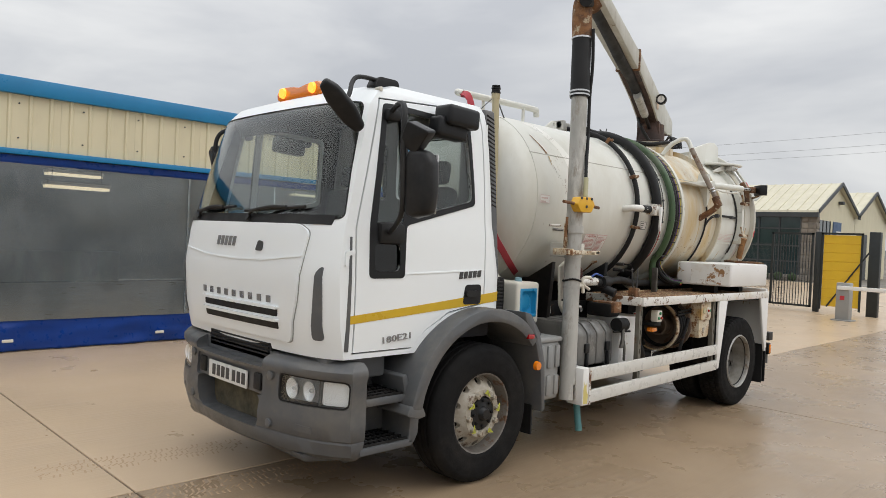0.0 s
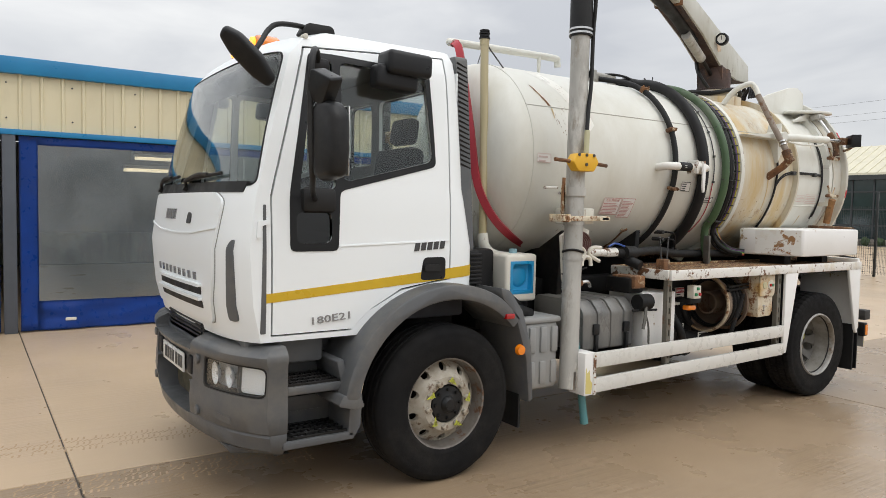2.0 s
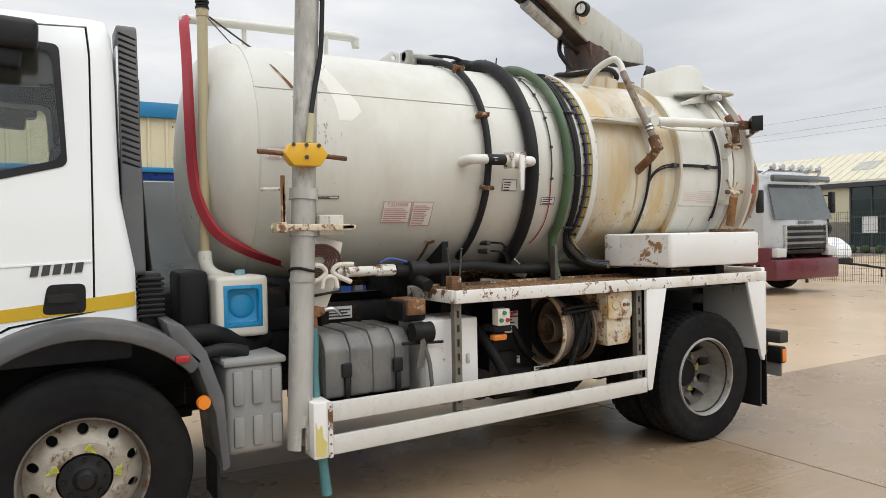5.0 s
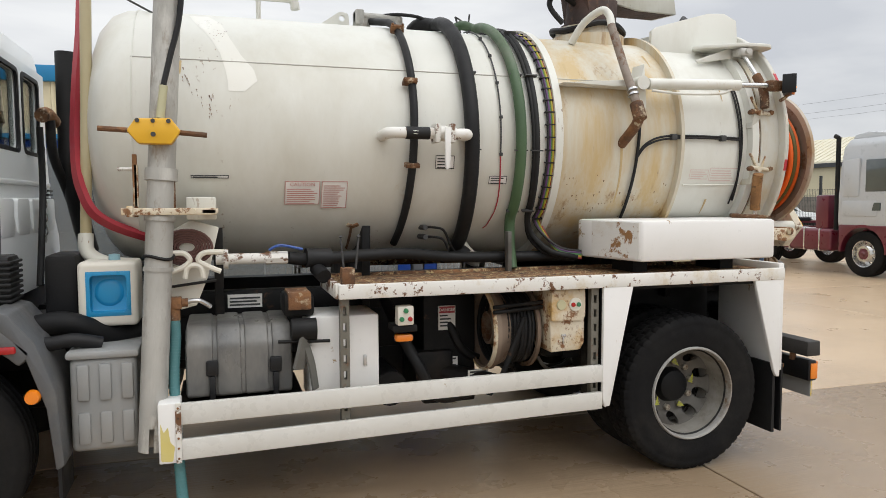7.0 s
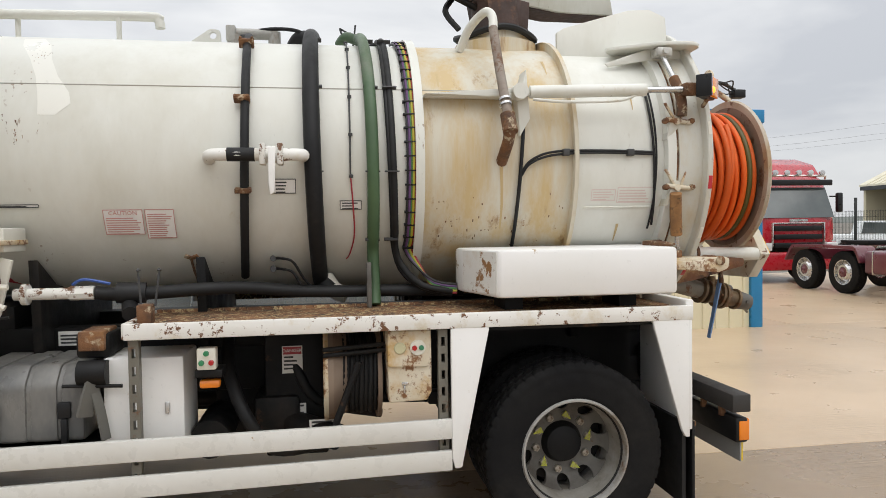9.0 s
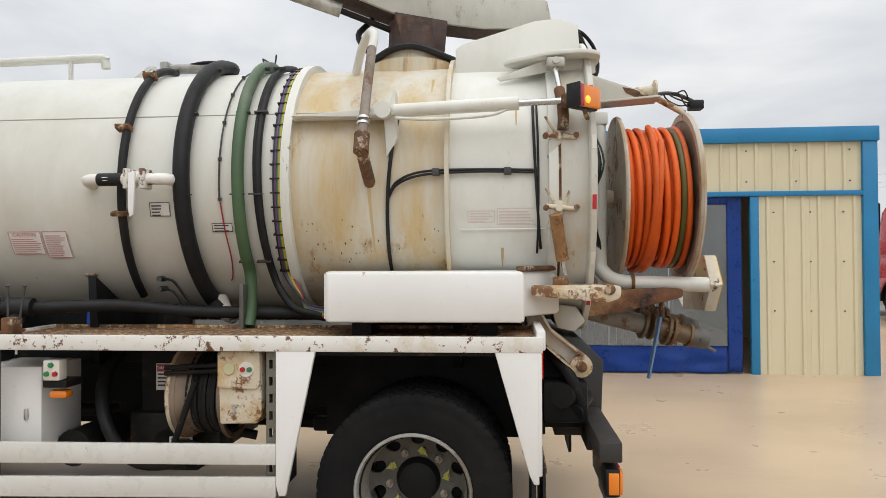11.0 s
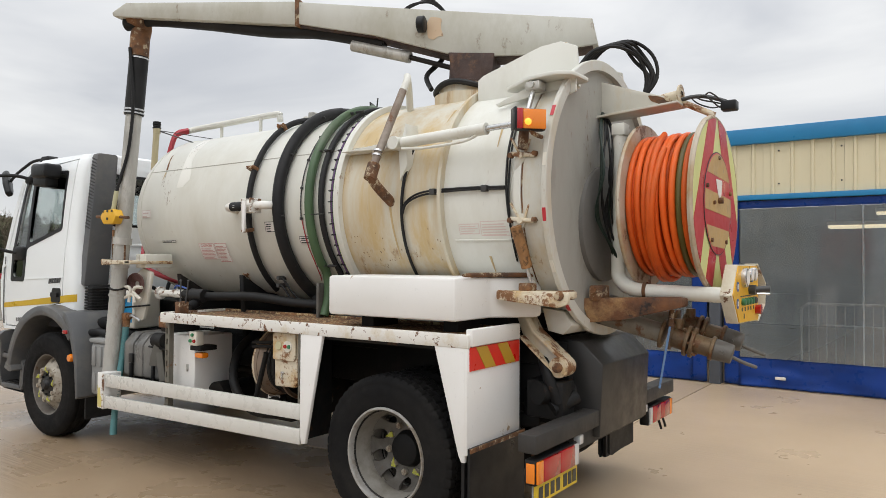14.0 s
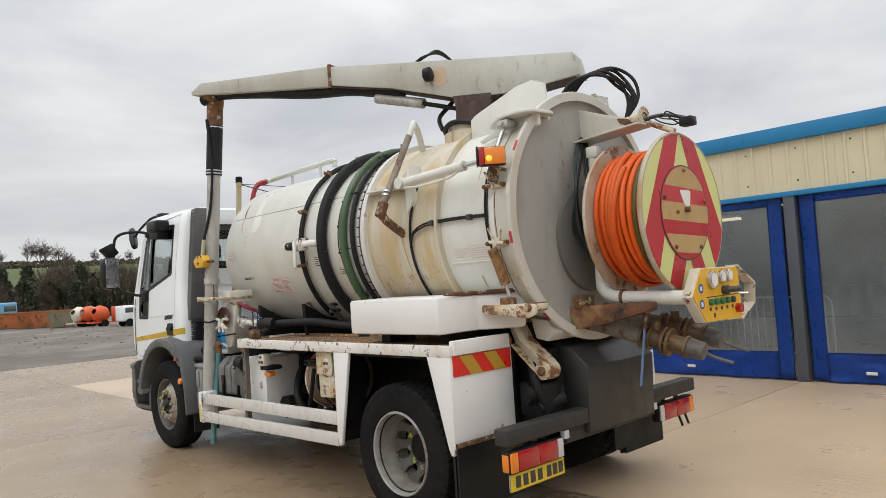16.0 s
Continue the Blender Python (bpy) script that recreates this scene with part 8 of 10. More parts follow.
part("beam_lug", joined(box(5.12, 5.2, -0.30, -0.14, 1.42, 1.52, 0.015), rod((5.16, -0.32, 1.49), (5.16, -0.12, 1.49), 0.02, 8)), RUSTY, truck)
# control panel
PANELW = surf("stained_panel_paint", (0.66, 0.63, 0.54), (0.58, 0.53, 0.42), 0.5, bump=0.06, big=5, stain=RUST, stain_at=(0.58, 0.63), stain_scale=9, dirt=(0.50, 0.42, 0.28), dirt_at=(0.5, 0.7))
PANEL = [(-0.20, 1.474), (-0.065, 1.655), (0.445, 1.652), (0.465, 1.63), (0.488, 1.31), (0.475, 1.293), (-0.05, 1.305)]
cp = part("control_panel", prism(rounded(PANEL, 0.008), "x", 5.885, 5.955, 0.004), PANELW, truck, "stained cream housing of the yellow control panel")
part("panel_guard", joined(prism([(0.44, 1.662), (0.47, 1.662), (0.725, 1.53), (0.715, 1.522), (0.466, 1.650), (0.44, 1.650)], "x", 5.885, 5.962, 0.002), prism([(0.725, 1.53), (0.70, 1.385), (0.69, 1.388), (0.715, 1.525)], "x", 5.885, 5.962, 0.002),
                           prism([(0.70, 1.385), (0.49, 1.288), (0.47, 1.288), (0.47, 1.298), (0.486, 1.298), (0.692, 1.394)], "x", 5.885, 5.962, 0.002)), PANELW, cp, "thin cream guard loop beside the panel")
face = part("panel_face", prism(rounded(shrunk(PANEL, 0.007), 0.008), "x", 5.955, 5.961), YELLOW, cp, "yellow control panel face")
for y, z, r in ((0.055, 1.575, 0.058), (0.185, 1.59, 0.042), (0.285, 1.595, 0.042)):
    part("gauge", lathe([(5.961, r), (5.985, r), (5.99, r * 0.85), (5.985, 0.0)], (0, y, z), "x", 24), CHROME, face, "pressure gauge")
    part("dial", lathe([(5.991, 0.0), (5.991, r * 0.78)], (0, y, z), "x", 20), LABEL, face)
part("lever", joined(rod((5.961, 0.22, 1.50), (6.0, 0.22, 1.50), 0.03, 14), rod((5.99, 0.22, 1.50), (6.07, 0.25, 1.508), 0.02, 10)), INK, face, "black lever handle")
part("panel_seam", joined(box(5.961, 5.9625, -0.02, 0.47, 1.462, 1.468), box(5.961, 5.9625, 0.215, 0.221, 1.55, 1.645)), INK, face)
part("panel_rod", rod((5.961, 0.40, 1.47), (6.04, 0.42, 1.468), 0.008, 8), CHROME, face)
GREENPUSH = surf("green_push", (0.03, 0.16, 0.07), rough=0.4)
for k in range(5):
    part("push_button", lathe([(5.961, 0.022), (5.98, 0.022), (5.985, 0.014), (5.985, 0.0)], (0, 0.025 + k * 0.078, 1.432), "x", 14), INK if k == 4 else GREENPUSH, face)
    part("button_caption", box(5.961, 5.9622, 0.012 + k * 0.078, 0.038 + k * 0.078, 1.375, 1.398), INK, face)
BLUESIGN = surf("blue_sign", (0.02, 0.10, 0.40), rough=0.4)
for z in (1.425, 1.525):
    part("round_sign", lathe([(5.962, 0.0), (5.963, 0.03), (5.961, 0.03)], (0, -0.085, z), "x", 18), BLUESIGN, face)
    part("sign_mark", box(5.963, 5.9636, -0.098, -0.072, z - 0.014, z + 0.014, 0.0), LABEL, face)
part("key_slot", box(5.961, 5.963, 0.065, 0.085, 1.33, 1.36), INK, face)
part("stop_button", lathe([(5.961, 0.03), (5.995, 0.032), (6.0, 0.0)], (0, 0.405, 1.37), "x", 18), REDLENS, face)
# outlets
OUTLET = surf("grimy_outlet", (0.27, 0.25, 0.21), (0.17, 0.145, 0.11), 0.6, bump=0.2, big=5, stain=RUST, stain_at=(0.54, 0.62), stain_scale=9)
BRASS = surf("grimy_brass", (0.23, 0.155, 0.08), (0.12, 0.085, 0.055), 0.55, metal=0.4, bump=0.3, big=8, stain=RUST, stain_at=(0.52, 0.6), stain_scale=14)
for y, dz in ((-0.05, 0.0), (0.20, 0.05)):
    d = Vector((0.42, 0.05, -0.11)).normalized()
    p = Vector((5.50, y, 1.225 + dz))
    ov = part("outlet_valve", rod(p - d * 0.60, p + d * 0.02, 0.062, 22), OUTLET, truck, "grey outlet pipe with a rusty valve")
    for u, r in ((0.0, 0.092), (0.055, 0.085), (0.15, 0.095), (0.185, 0.095), (0.30, 0.075)):
        fl = part("flange", rod(p + d * u, p + d * (u + 0.022), r, 22, bev=0.004), BRASS, ov)
    part("gate_valve", joined(rod(p + d * 0.07, p + d * 0.16, 0.066, 18), rod(p + d * 0.20, p + d * 0.31, 0.058, 18)), BRASS, ov)
    part("valve_neck", rod(p + d * 0.11, p + d * 0.11 + Vector((0, 0, 0.12)), 0.03, 12), BRASS, ov)
    for k in range(6):
        a = math.pi * k / 3
        o = d.cross(Vector((0, 0, 1))).normalized() * 0.078 * math.cos(a) + Vector((0, 0, 1)) * 0.078 * math.sin(a)
        part("flange_bolt", rod(p + o + d * 0.135, p + o + d * 0.215, 0.009, 6), RUSTY, ov)
    part("end_cap", rod(p + d * 0.32, p + d * 0.43, 0.066, 22, 0.058, bev=0.008), DISCSTEEL, ov, "grey hose cap")
    part("cap_lug", rod(p + d * 0.38 + Vector((0, -0.075, 0)), p + d * 0.38 + Vector((0, 0.075, 0)), 0.012, 8), DISCSTEEL, ov)
    part("cap_lever", tube([p + d * 0.38 + Vector((0, 0.06, -0.02)), p + d * 0.44 + Vector((0.02, 0.10, -0.05)), p + d * 0.50 + Vector((0.03, 0.16, -0.07))], 0.011, 8), DISCSTEEL, ov)
part("blue_lever", prism([(-0.016, 0.0), (0.016, 0.0), (0.012, -0.44), (-0.012, -0.44)], "x", -0.006, 0.006), surf("blue_grip", (0.10, 0.19, 0.36), (0.14, 0.24, 0.42), 0.5, bump=0.02), truck, "blue lever of the outlet valve", m=pose(5.60, -0.17, 1.33, 6, 9, 20))
part("lever_grip", rod((5.60, -0.18, 1.28), (5.60, -0.16, 1.38), 0.016, 10), RUSTY, truck)
# black rear hopper between the wings
part("rear_box", prism([(4.93, 0.58), (5.205, 0.58), (5.225, 1.03), (5.085, 1.165), (4.93, 1.185)], "y", -0.32, 0.52, 0.008), surf("black_steel_box", (0.022, 0.0215, 0.022), (0.030, 0.029, 0.028), 0.4, bump=0.06, dirt=(0.035, 0.032, 0.03), dirt_at=(0.55, 0.8)), truck, "black steel box below the tank door")
ARM = [(4.74, 1.36), (4.83, 1.37), (4.90, 1.245), (5.09, 1.092), (5.122, 1.05), (5.115, 1.01), (5.08, 0.985), (5.035, 0.995), (4.80, 1.20)]
part("link_arm", prism(ARM, "y", -0.56, -0.545, 0.003), TANKG, truck, "grey-white tipping link arm with rusted flanges")
part("arm_flange", prism([(4.83, 1.37), (4.90, 1.245), (5.09, 1.092), (5.082, 1.080), (4.89, 1.234), (4.818, 1.363)], "y", -0.62, -0.485, 0.002), CTRLP, truck, "rust-stained cream flange")
part("arm_flange", prism([(4.80, 1.20), (5.035, 0.995), (5.043, 1.005), (4.808, 1.21)], "y", -0.62, -0.485, 0.002), CTRLP, truck)
part("arm_boss", rod((5.065, -0.615, 1.035), (5.065, -0.49, 1.035), 0.062, 24, bev=0.004), CTRLP, truck)
part("link_pin", rod((5.065, -0.64, 1.035), (5.065, -0.46, 1.035), 0.030, 18, bev=0.004), RUSTY, truck)
part("door_gusset", prism([(4.90, 1.38), (5.05, 1.36), (5.10, 1.28), (5.04, 1.22), (4.94, 1.24)], "y", -0.50, 0.50, 0.004), TANKG, truck, "grey-white plate under the door")
part("hitch", joined(box(4.85, 5.1, -0.62, -0.45, 0.72, 0.95, 0.02), rod((4.95, -0.66, 0.88), (5.05, -0.42, 0.86), 0.07, 16), rod((5.02, -0.62, 0.78), (5.10, -0.45, 0.84), 0.05, 12), tube([(4.9, -0.5, 1.1), (5.0, -0.62, 0.98), (5.06, -0.6, 0.82)], 0.035, 10)), CHASSIS, truck, "black tipping hinge castings")
rb = part("rear_bumper", joined(box(5.09, 5.20, -1.15, 1.17, 0.652, 0.752, 0.008), box(5.10, 5.16, -0.52, 0.60, 0.545, 0.66, 0.006)), surf("bumper_black", (0.026, 0.025, 0.024), (0.040, 0.036, 0.032), 0.6, bump=0.15, fine=40), truck, "black steel rear underrun bar")
for s in (-1, 1):
    part("bumper_stay", box(4.75, 5.07, min(s * 0.40, s * 0.46), max(s * 0.40, s * 0.46), 0.66, 0.86, 0.006), CHASSIS, rb)
    y0, y1 = sorted((s * 0.61, s * 1.135))
    tl_ = part("tail_lamp", box(5.12, 5.19, y0, y1, 0.48, 0.618, 0.01), DARKP, rb, "red and amber tail lamp cluster")
    for nm, ya, yb, m_ in (("amber_lens", 1.065, 1.13, AMBERLENS), ("red_lens", 0.86, 1.062, REDLENS), ("red_lens", 0.675, 0.857, REDLENS), ("white_lens", 0.615, 0.672, CLEARLENS)):
        part(nm, box(5.188, 5.204, *sorted((s * ya, s * yb)), 0.49, 0.61, 0.006), m_, tl_)
    part("side_amber", box(5.135, 5.185, *sorted((s * 1.134, s * 1.143)), 0.495, 0.60, 0.004), AMBERLENS, tl_)
    part("lamp_stay", box(5.10, 5.13, s * 1.0 - 0.015, s * 1.0 + 0.015, 0.60, 0.67, 0.003), RUSTY, rb)
    part("lamp_stay", box(5.10, 5.13, s * 0.8 - 0.012, s * 0.8 + 0.012, 0.60, 0.67, 0.003), RUSTY, rb)
    part("small_lamp", box(5.15, 5.195, s * 0.56 - 0.025, s * 0.56 + 0.025, 0.59, 0.645, 0.006), CLEARLENS, rb)
part("plate_back", box(5.155, 5.1645, -1.115, -0.585, 0.368, 0.478, 0.002, 1), BATP, rb, "grey back of the number plate")
np_ = part("rear_plate", box(5.165, 5.175, -1.11, -0.59, 0.372, 0.475), surf("yellow_plate", (0.72, 0.52, 0.03), (0.66, 0.47, 0.03), 0.4, bump=0.0), rb, "yellow rear number plate with dark bars")
for y in (-1.05, -0.98, -0.91, -0.84, -0.75, -0.69, -0.63):
    part("plate_bar", box(5.175, 5.178, y - 0.022, y + 0.022, 0.389, 0.459), INK, np_)
for y in (1.0, 1.1):
    part("tail_stay", rod((5.12, y, 0.50), (5.15, y + 0.02, 0.38), 0.01, 6), CHASSIS, rb)
part("rear_skirt", box(4.84, 4.86, 0.62, 1.2, 0.20, 0.62), BLACK, truck)
part("rear_skirt", prism(rounded([(0.16, 0.60), (0.58, 0.60), (0.58, 0.40), (0.53, 0.36), (0.20, 0.34), (0.16, 0.36)], 0.02), "x", 5.06, 5.075), BLACK, truck, "black rubber skirt below the underrun bar")

# ---- yard beyond: fence, gate, office building, parked trucks ----
FENCE = surf("green_black_fence", (0.012, 0.016, 0.016), (0.02, 0.024, 0.024), 0.45, bump=0.03)
MESHWIRE = surf("fence_wire", (0.05, 0.06, 0.06), rough=0.5, metal=0.3, bump=0.0)
YPANEL = surf("yellow_gate_panel", (0.72, 0.46, 0.02), (0.66, 0.41, 0.02), 0.5, bump=0.04)
ROOFC = surf("cream_roof_sheet", (0.64, 0.60, 0.46), (0.58, 0.54, 0.41), 0.5, bump=0.02)
SMOKE = surf("smoked_glass", (0.010, 0.026, 0.030), (0.018, 0.038, 0.042), 0.06, bump=0.0, coat=0.5)
STONE = surf("rubble_stone", (0.26, 0.23, 0.19), (0.17, 0.15, 0.13), 0.85, bump=0.4, fine=12, rand=0.25)
GUTTER = surf("dark_gutter", (0.05, 0.055, 0.06), rough=0.5, bump=0.02)
BLOCKG = surf("light_grey_post", (0.30, 0.30, 0.29), (0.26, 0.26, 0.25), 0.5, bump=0.05)

FX = 19.2
fence = thing("mesh_fence", "dark green-black welded mesh fence with steel posts", "fence", kind="", at=(FX, 0, 0))
wire = bmesh.new()
for k in range(12):
    merge(wire, box(-0.003, 0.003, 0.0, 2.5, 0.12 + k * 0.17, 0.126 + k * 0.17))
merge(wire, joined(*[box(-0.003, 0.003, 0.0 + k * 0.0625, 0.006 + k * 0.0625, 0.06, 2.02) for k in range(40)]))
wire_mesh = mesh_of("mesh_panel", wire, MESHWIRE)
post_mesh = mesh_of("post", box(-0.035, 0.035, -0.03, 0.03, 0, 2.42, 0.005), FENCE)
for k in range(13):
    part("post", post_mesh, None, fence, m=pose(0, 5.32 + 2.45 * k - (0 if k else 0), 0))
    part("mesh_panel", wire_mesh, None, fence, m=pose(0, 5.32 + 2.45 * k, 0))
part("mesh_panel", wire_mesh, None, fence, m=pose(0, 3.75, 0) @ Matrix.Diagonal((1, 0.62, 1, 1)))

gate = thing("yard_gate", "black barred yard gate with a yellow sheeted leaf", "gate", at=(FX, 2.2, 0))
part("leaf_frame", joined(*[box(-0.03, 0.03, a, b, c, d) for a, b, c, d in ((0.78, 2.0, 2.30, 2.36), (0.78, 2.0, 0.12, 0.18), (0.78, 0.84, 0.12, 2.36), (1.94, 2.0, 0.12, 2.36))]), FENCE, gate)
bar = mesh_of("gate_bar", box(-0.012, 0.012, -0.008, 0.008, 0.15, 2.33), FENCE)
for k in range(13):
    part("gate_bar", bar, None, gate, m=pose(0, 0.90 + k * 0.083, 0))
part("hinge_post", box(-0.06, 0.06, 0.56, 0.72, 0, 2.40, 0.008), FENCE, gate)
leaf = part("yellow_sheet", box(-0.012, 0.008, -0.50, 0.50, 0.20, 2.31, 0.003, 1), YPANEL, gate, "yellow sheeted gate leaf")
board = mesh_of("board", box(-0.02, 0.015, -0.498, 0.498, 0.0, 0.255, 0.006, 1), YPANEL)
for k in range(8):
    part("board", board, None, leaf, m=pose(0, 0, 0.20 + k * 0.265))
part("leaf_bar", joined(box(-0.04, -0.02, -0.56, 0.56, 2.32, 2.38), box(-0.04, -0.02, -0.56, -0.50, 0.1, 2.38), box(-0.04, -0.02, 0.50, 0.56, 0.1, 2.38)), FENCE, leaf)
part("brace", moved(box(-0.045, -0.025, -0.02, 0.02, -1.15, 1.15), pose(0, -0.28, 1.15, 33, 0, 0)), FENCE, leaf)
part("end_post", box(-0.1, 0.1, -1.0, -0.72, 0, 2.42, 0.01), FENCE, gate)

barrier = thing("parking_barrier", "grey barrier cabinet with a white arm", "barrier", at=(17.0, 1.45, 0))
part("cabinet", joined(box(-0.16, 0.16, -0.16, 0.16, 0.02, 1.0, 0.02), box(-0.24, 0.24, -0.24, 0.24, 0.0, 0.03, 0.005)), BLOCKG, barrier)
part("arm", box(-0.22, -0.17, -5.0, 0.12, 0.82, 0.92, 0.01), CLEANW, barrier, "white barrier arm")
part("warning_label", box(-0.165, -0.16, -0.05, 0.06, 0.55, 0.66), REDREF, barrier)

# office building: glazed long side facing the yard, two cream gables on its end
OX, OY, OL = 44.0, 11.0, 33.5
office = thing("office_building", "low cream office building with dark glazing and twin gabled roofs", "building", at=(OX, OY, 0))
EAVE, RIDGE, GW = 4.35, 6.35, 8.0
for g in (0, 1):
    x = g * GW
    part("gable_wall", prism([(x + 0.02, 0), (x + GW - 0.02, 0), (x + GW - 0.02, EAVE), (x + GW / 2, RIDGE - 0.1), (x + 0.02, EAVE)], "y", 0, 0.25), CREAM, office, "cream rendered gable")
    part("far_gable", prism([(x + 0.02, 0), (x + GW - 0.02, 0), (x + GW - 0.02, EAVE), (x + GW / 2, RIDGE - 0.1), (x + 0.02, EAVE)], "y", OL - 0.25, OL), CREAM, office)
    rf = part("roof", prism([(x - 0.25, EAVE - 0.02), (x + GW / 2, RIDGE), (x + GW + (0.25 if g else 0), EAVE - 0.02), (x + GW, EAVE + 0.12), (x + GW / 2, RIDGE + 0.14), (x - 0.2, EAVE + 0.12)], "y", -0.25, OL + 0.2), ROOFC, office, "cream ribbed metal roof")
    for k in range(56):
        yy = -0.2 + k * 0.6
        part("roof_rib", prism([(x - 0.2, EAVE + 0.12), (x + GW / 2, RIDGE + 0.14), (x + GW / 2, RIDGE + 0.18), (x - 0.22, EAVE + 0.16)], "y", yy, yy + 0.05), ROOFC, rf)
    for yy in (4.2, 9.2, 14.2, 22.0):
        part("skylight", prism([(x + 1.25, EAVE + 0.12 + 0.62 + 0.06), (x + 2.4, EAVE + 0.12 + 1.2 + 0.04), (x + 2.4, EAVE + 1.38 + 0.04), (x + 1.25, EAVE + 0.84)], "y", yy, yy + 1.5), surf("dull_rooflight", (0.40, 0.40, 0.36), rough=0.5), rf, "dull rooflight")
    part("verge", joined(prism([(x - 0.28, EAVE - 0.08), (x + GW / 2, RIDGE - 0.04), (x + GW / 2, RIDGE + 0.2), (x - 0.28, EAVE + 0.17)], "y", -0.33, -0.25), prism([(x + GW + 0.1, EAVE - 0.08), (x + GW / 2, RIDGE - 0.04), (x + GW / 2, RIDGE + 0.2), (x + GW + 0.1, EAVE + 0.17)], "y", -0.33, -0.25)), GUTTER, rf)
part("long_wall", box(0, 0.25, 10.0, OL - 3, 0, EAVE), CREAM, office)
part("stone_base", box(-0.08, 0.0, 10.0, OL - 3, 0, 1.9, 0.02), STONE, office, "rubble stone lower wall")
part("glazing", box(0.05, 0.2, 0.8, 10.0, 0.35, EAVE - 0.1), SMOKE, office, "dark glazed office front")
mull = mesh_of("mullion", box(-0.02, 0.06, -0.05, 0.05, 0.35, EAVE - 0.1), GUTTER)
for k in range(8):
    part("mullion", mull, None, office, m=pose(0, 0.85 + k * 1.3, 0))
for z in (1.15, 2.15, 3.25):
    part("transom", box(-0.015, 0.06, 0.8, 10.0, z, z + 0.09), GUTTER, office)
part("plinth", box(-0.1, 0.2, 0.3, 10.0, 0, 0.35, 0.02), STONE, office)
part("eave_band", box(-0.3, 0.05, -0.2, OL, EAVE - 0.32, EAVE - 0.02), GUTTER, office)
part("corner_pier", box(-0.05, 0.5, -0.06, 0.8, 0, EAVE - 0.1), STONE, office, "rubble stone corner pier")
rnd = random.Random(5)
for k in range(9):
    for j in range(2):
        part("stone", box(-0.10, -0.05, 0.0 + j * 0.4 + rnd.uniform(0, 0.05), 0.36 + j * 0.4, 0.4 + k * 0.42, 0.4 + k * 0.42 + rnd.uniform(0.3, 0.39), 0.03), STONE, office)
        part("stone", box(0.0 + j * 0.25, 0.22 + j * 0.25, -0.11, -0.06, 0.4 + k * 0.42, 0.4 + k * 0.42 + rnd.uniform(0.3, 0.39), 0.03), STONE, office)
part("gable_window", box(0.6, 2.7, -0.03, 0.05, 2.5, 3.9), SMOKE, office, "dark gable window")
for k in range(4):
    part("gable_mullion", box(0.6 + k * 0.69, 0.66 + k * 0.69, -0.06, -0.02, 2.5, 3.9), GUTTER, office)
part("notice", joined(box(3.3, 4.9, -0.06, 0.0, 2.4, 3.9)), surf("blue_notice", (0.05, 0.10, 0.20), rough=0.5), office, "blue and white sign board")
part("notice_sheet", box(3.9, 4.85, -0.07, -0.06, 2.5, 3.3), LABEL, office)
part("door_notice", box(-0.03, 0.0, 8.3, 9.2, 1.2, 2.2), LABEL, office, "white paper notice")
part("bay_opening", box(GW + 0.5, GW + 3.0, -0.03, 0.05, 0.0, 3.3), GUTTER, office, "dark open doorway")
part("wall_lamp", box(4.2, 4.6, -0.3, 0.0, 5.1, 5.3, 0.03), GUTTER, office)
for k in range(12):
    hb = bmesh.new()
    bmesh.ops.create_icosphere(hb, subdivisions=2, radius=0.28)
    for v in hb.verts:
        v.co *= 1 + 0.3 * noise.noise(v.co * 7 + Vector((k, 0, 0)))
    tagged(part("low_shrub", moved(hb, pose(OX - 0.7, OY + 1.0 + k * 0.85, 0.22)), surf("shrub_green", (0.04, 0.07, 0.025), (0.03, 0.05, 0.02), 0.9, bump=0.6) if k == 0 else bpy.data.materials["shrub_green"]), "small clipped green shrub before the office", "shrub", "shrubs before the office")

REDDISH = surf("burgundy_wheel_paint", (0.14, 0.03, 0.04), (0.10, 0.025, 0.03), 0.4, bump=0.05)
CHR = surf("polished_metal", (0.66, 0.66, 0.65), (0.55, 0.55, 0.55), 0.22, metal=0.85, bump=0.02)
SILVER = surf("silver_paint", (0.48, 0.50, 0.52), (0.44, 0.46, 0.48), 0.35, bump=0.02, coat=0.4)
BURG = surf("burgundy_paint", (0.13, 0.012, 0.028), (0.10, 0.010, 0.022), 0.35, bump=0.03, coat=0.4, dirt=(0.16, 0.06, 0.06), dirt_at=(0.55, 0.75))
REDP = surf("red_truck_paint", (0.42, 0.010, 0.022), (0.36, 0.010, 0.020), 0.3, bump=0.02, coat=0.5)
CABGLASS = surf("cab_glass", (0.05, 0.065, 0.065), (0.07, 0.085, 0.085), 0.05, bump=0.0, coat=1.0)


RIM_T = RIM_F.copy()
for k, m_ in enumerate((CHR, REDDISH, CHR)):
    RIM_T.materials[k] = m_


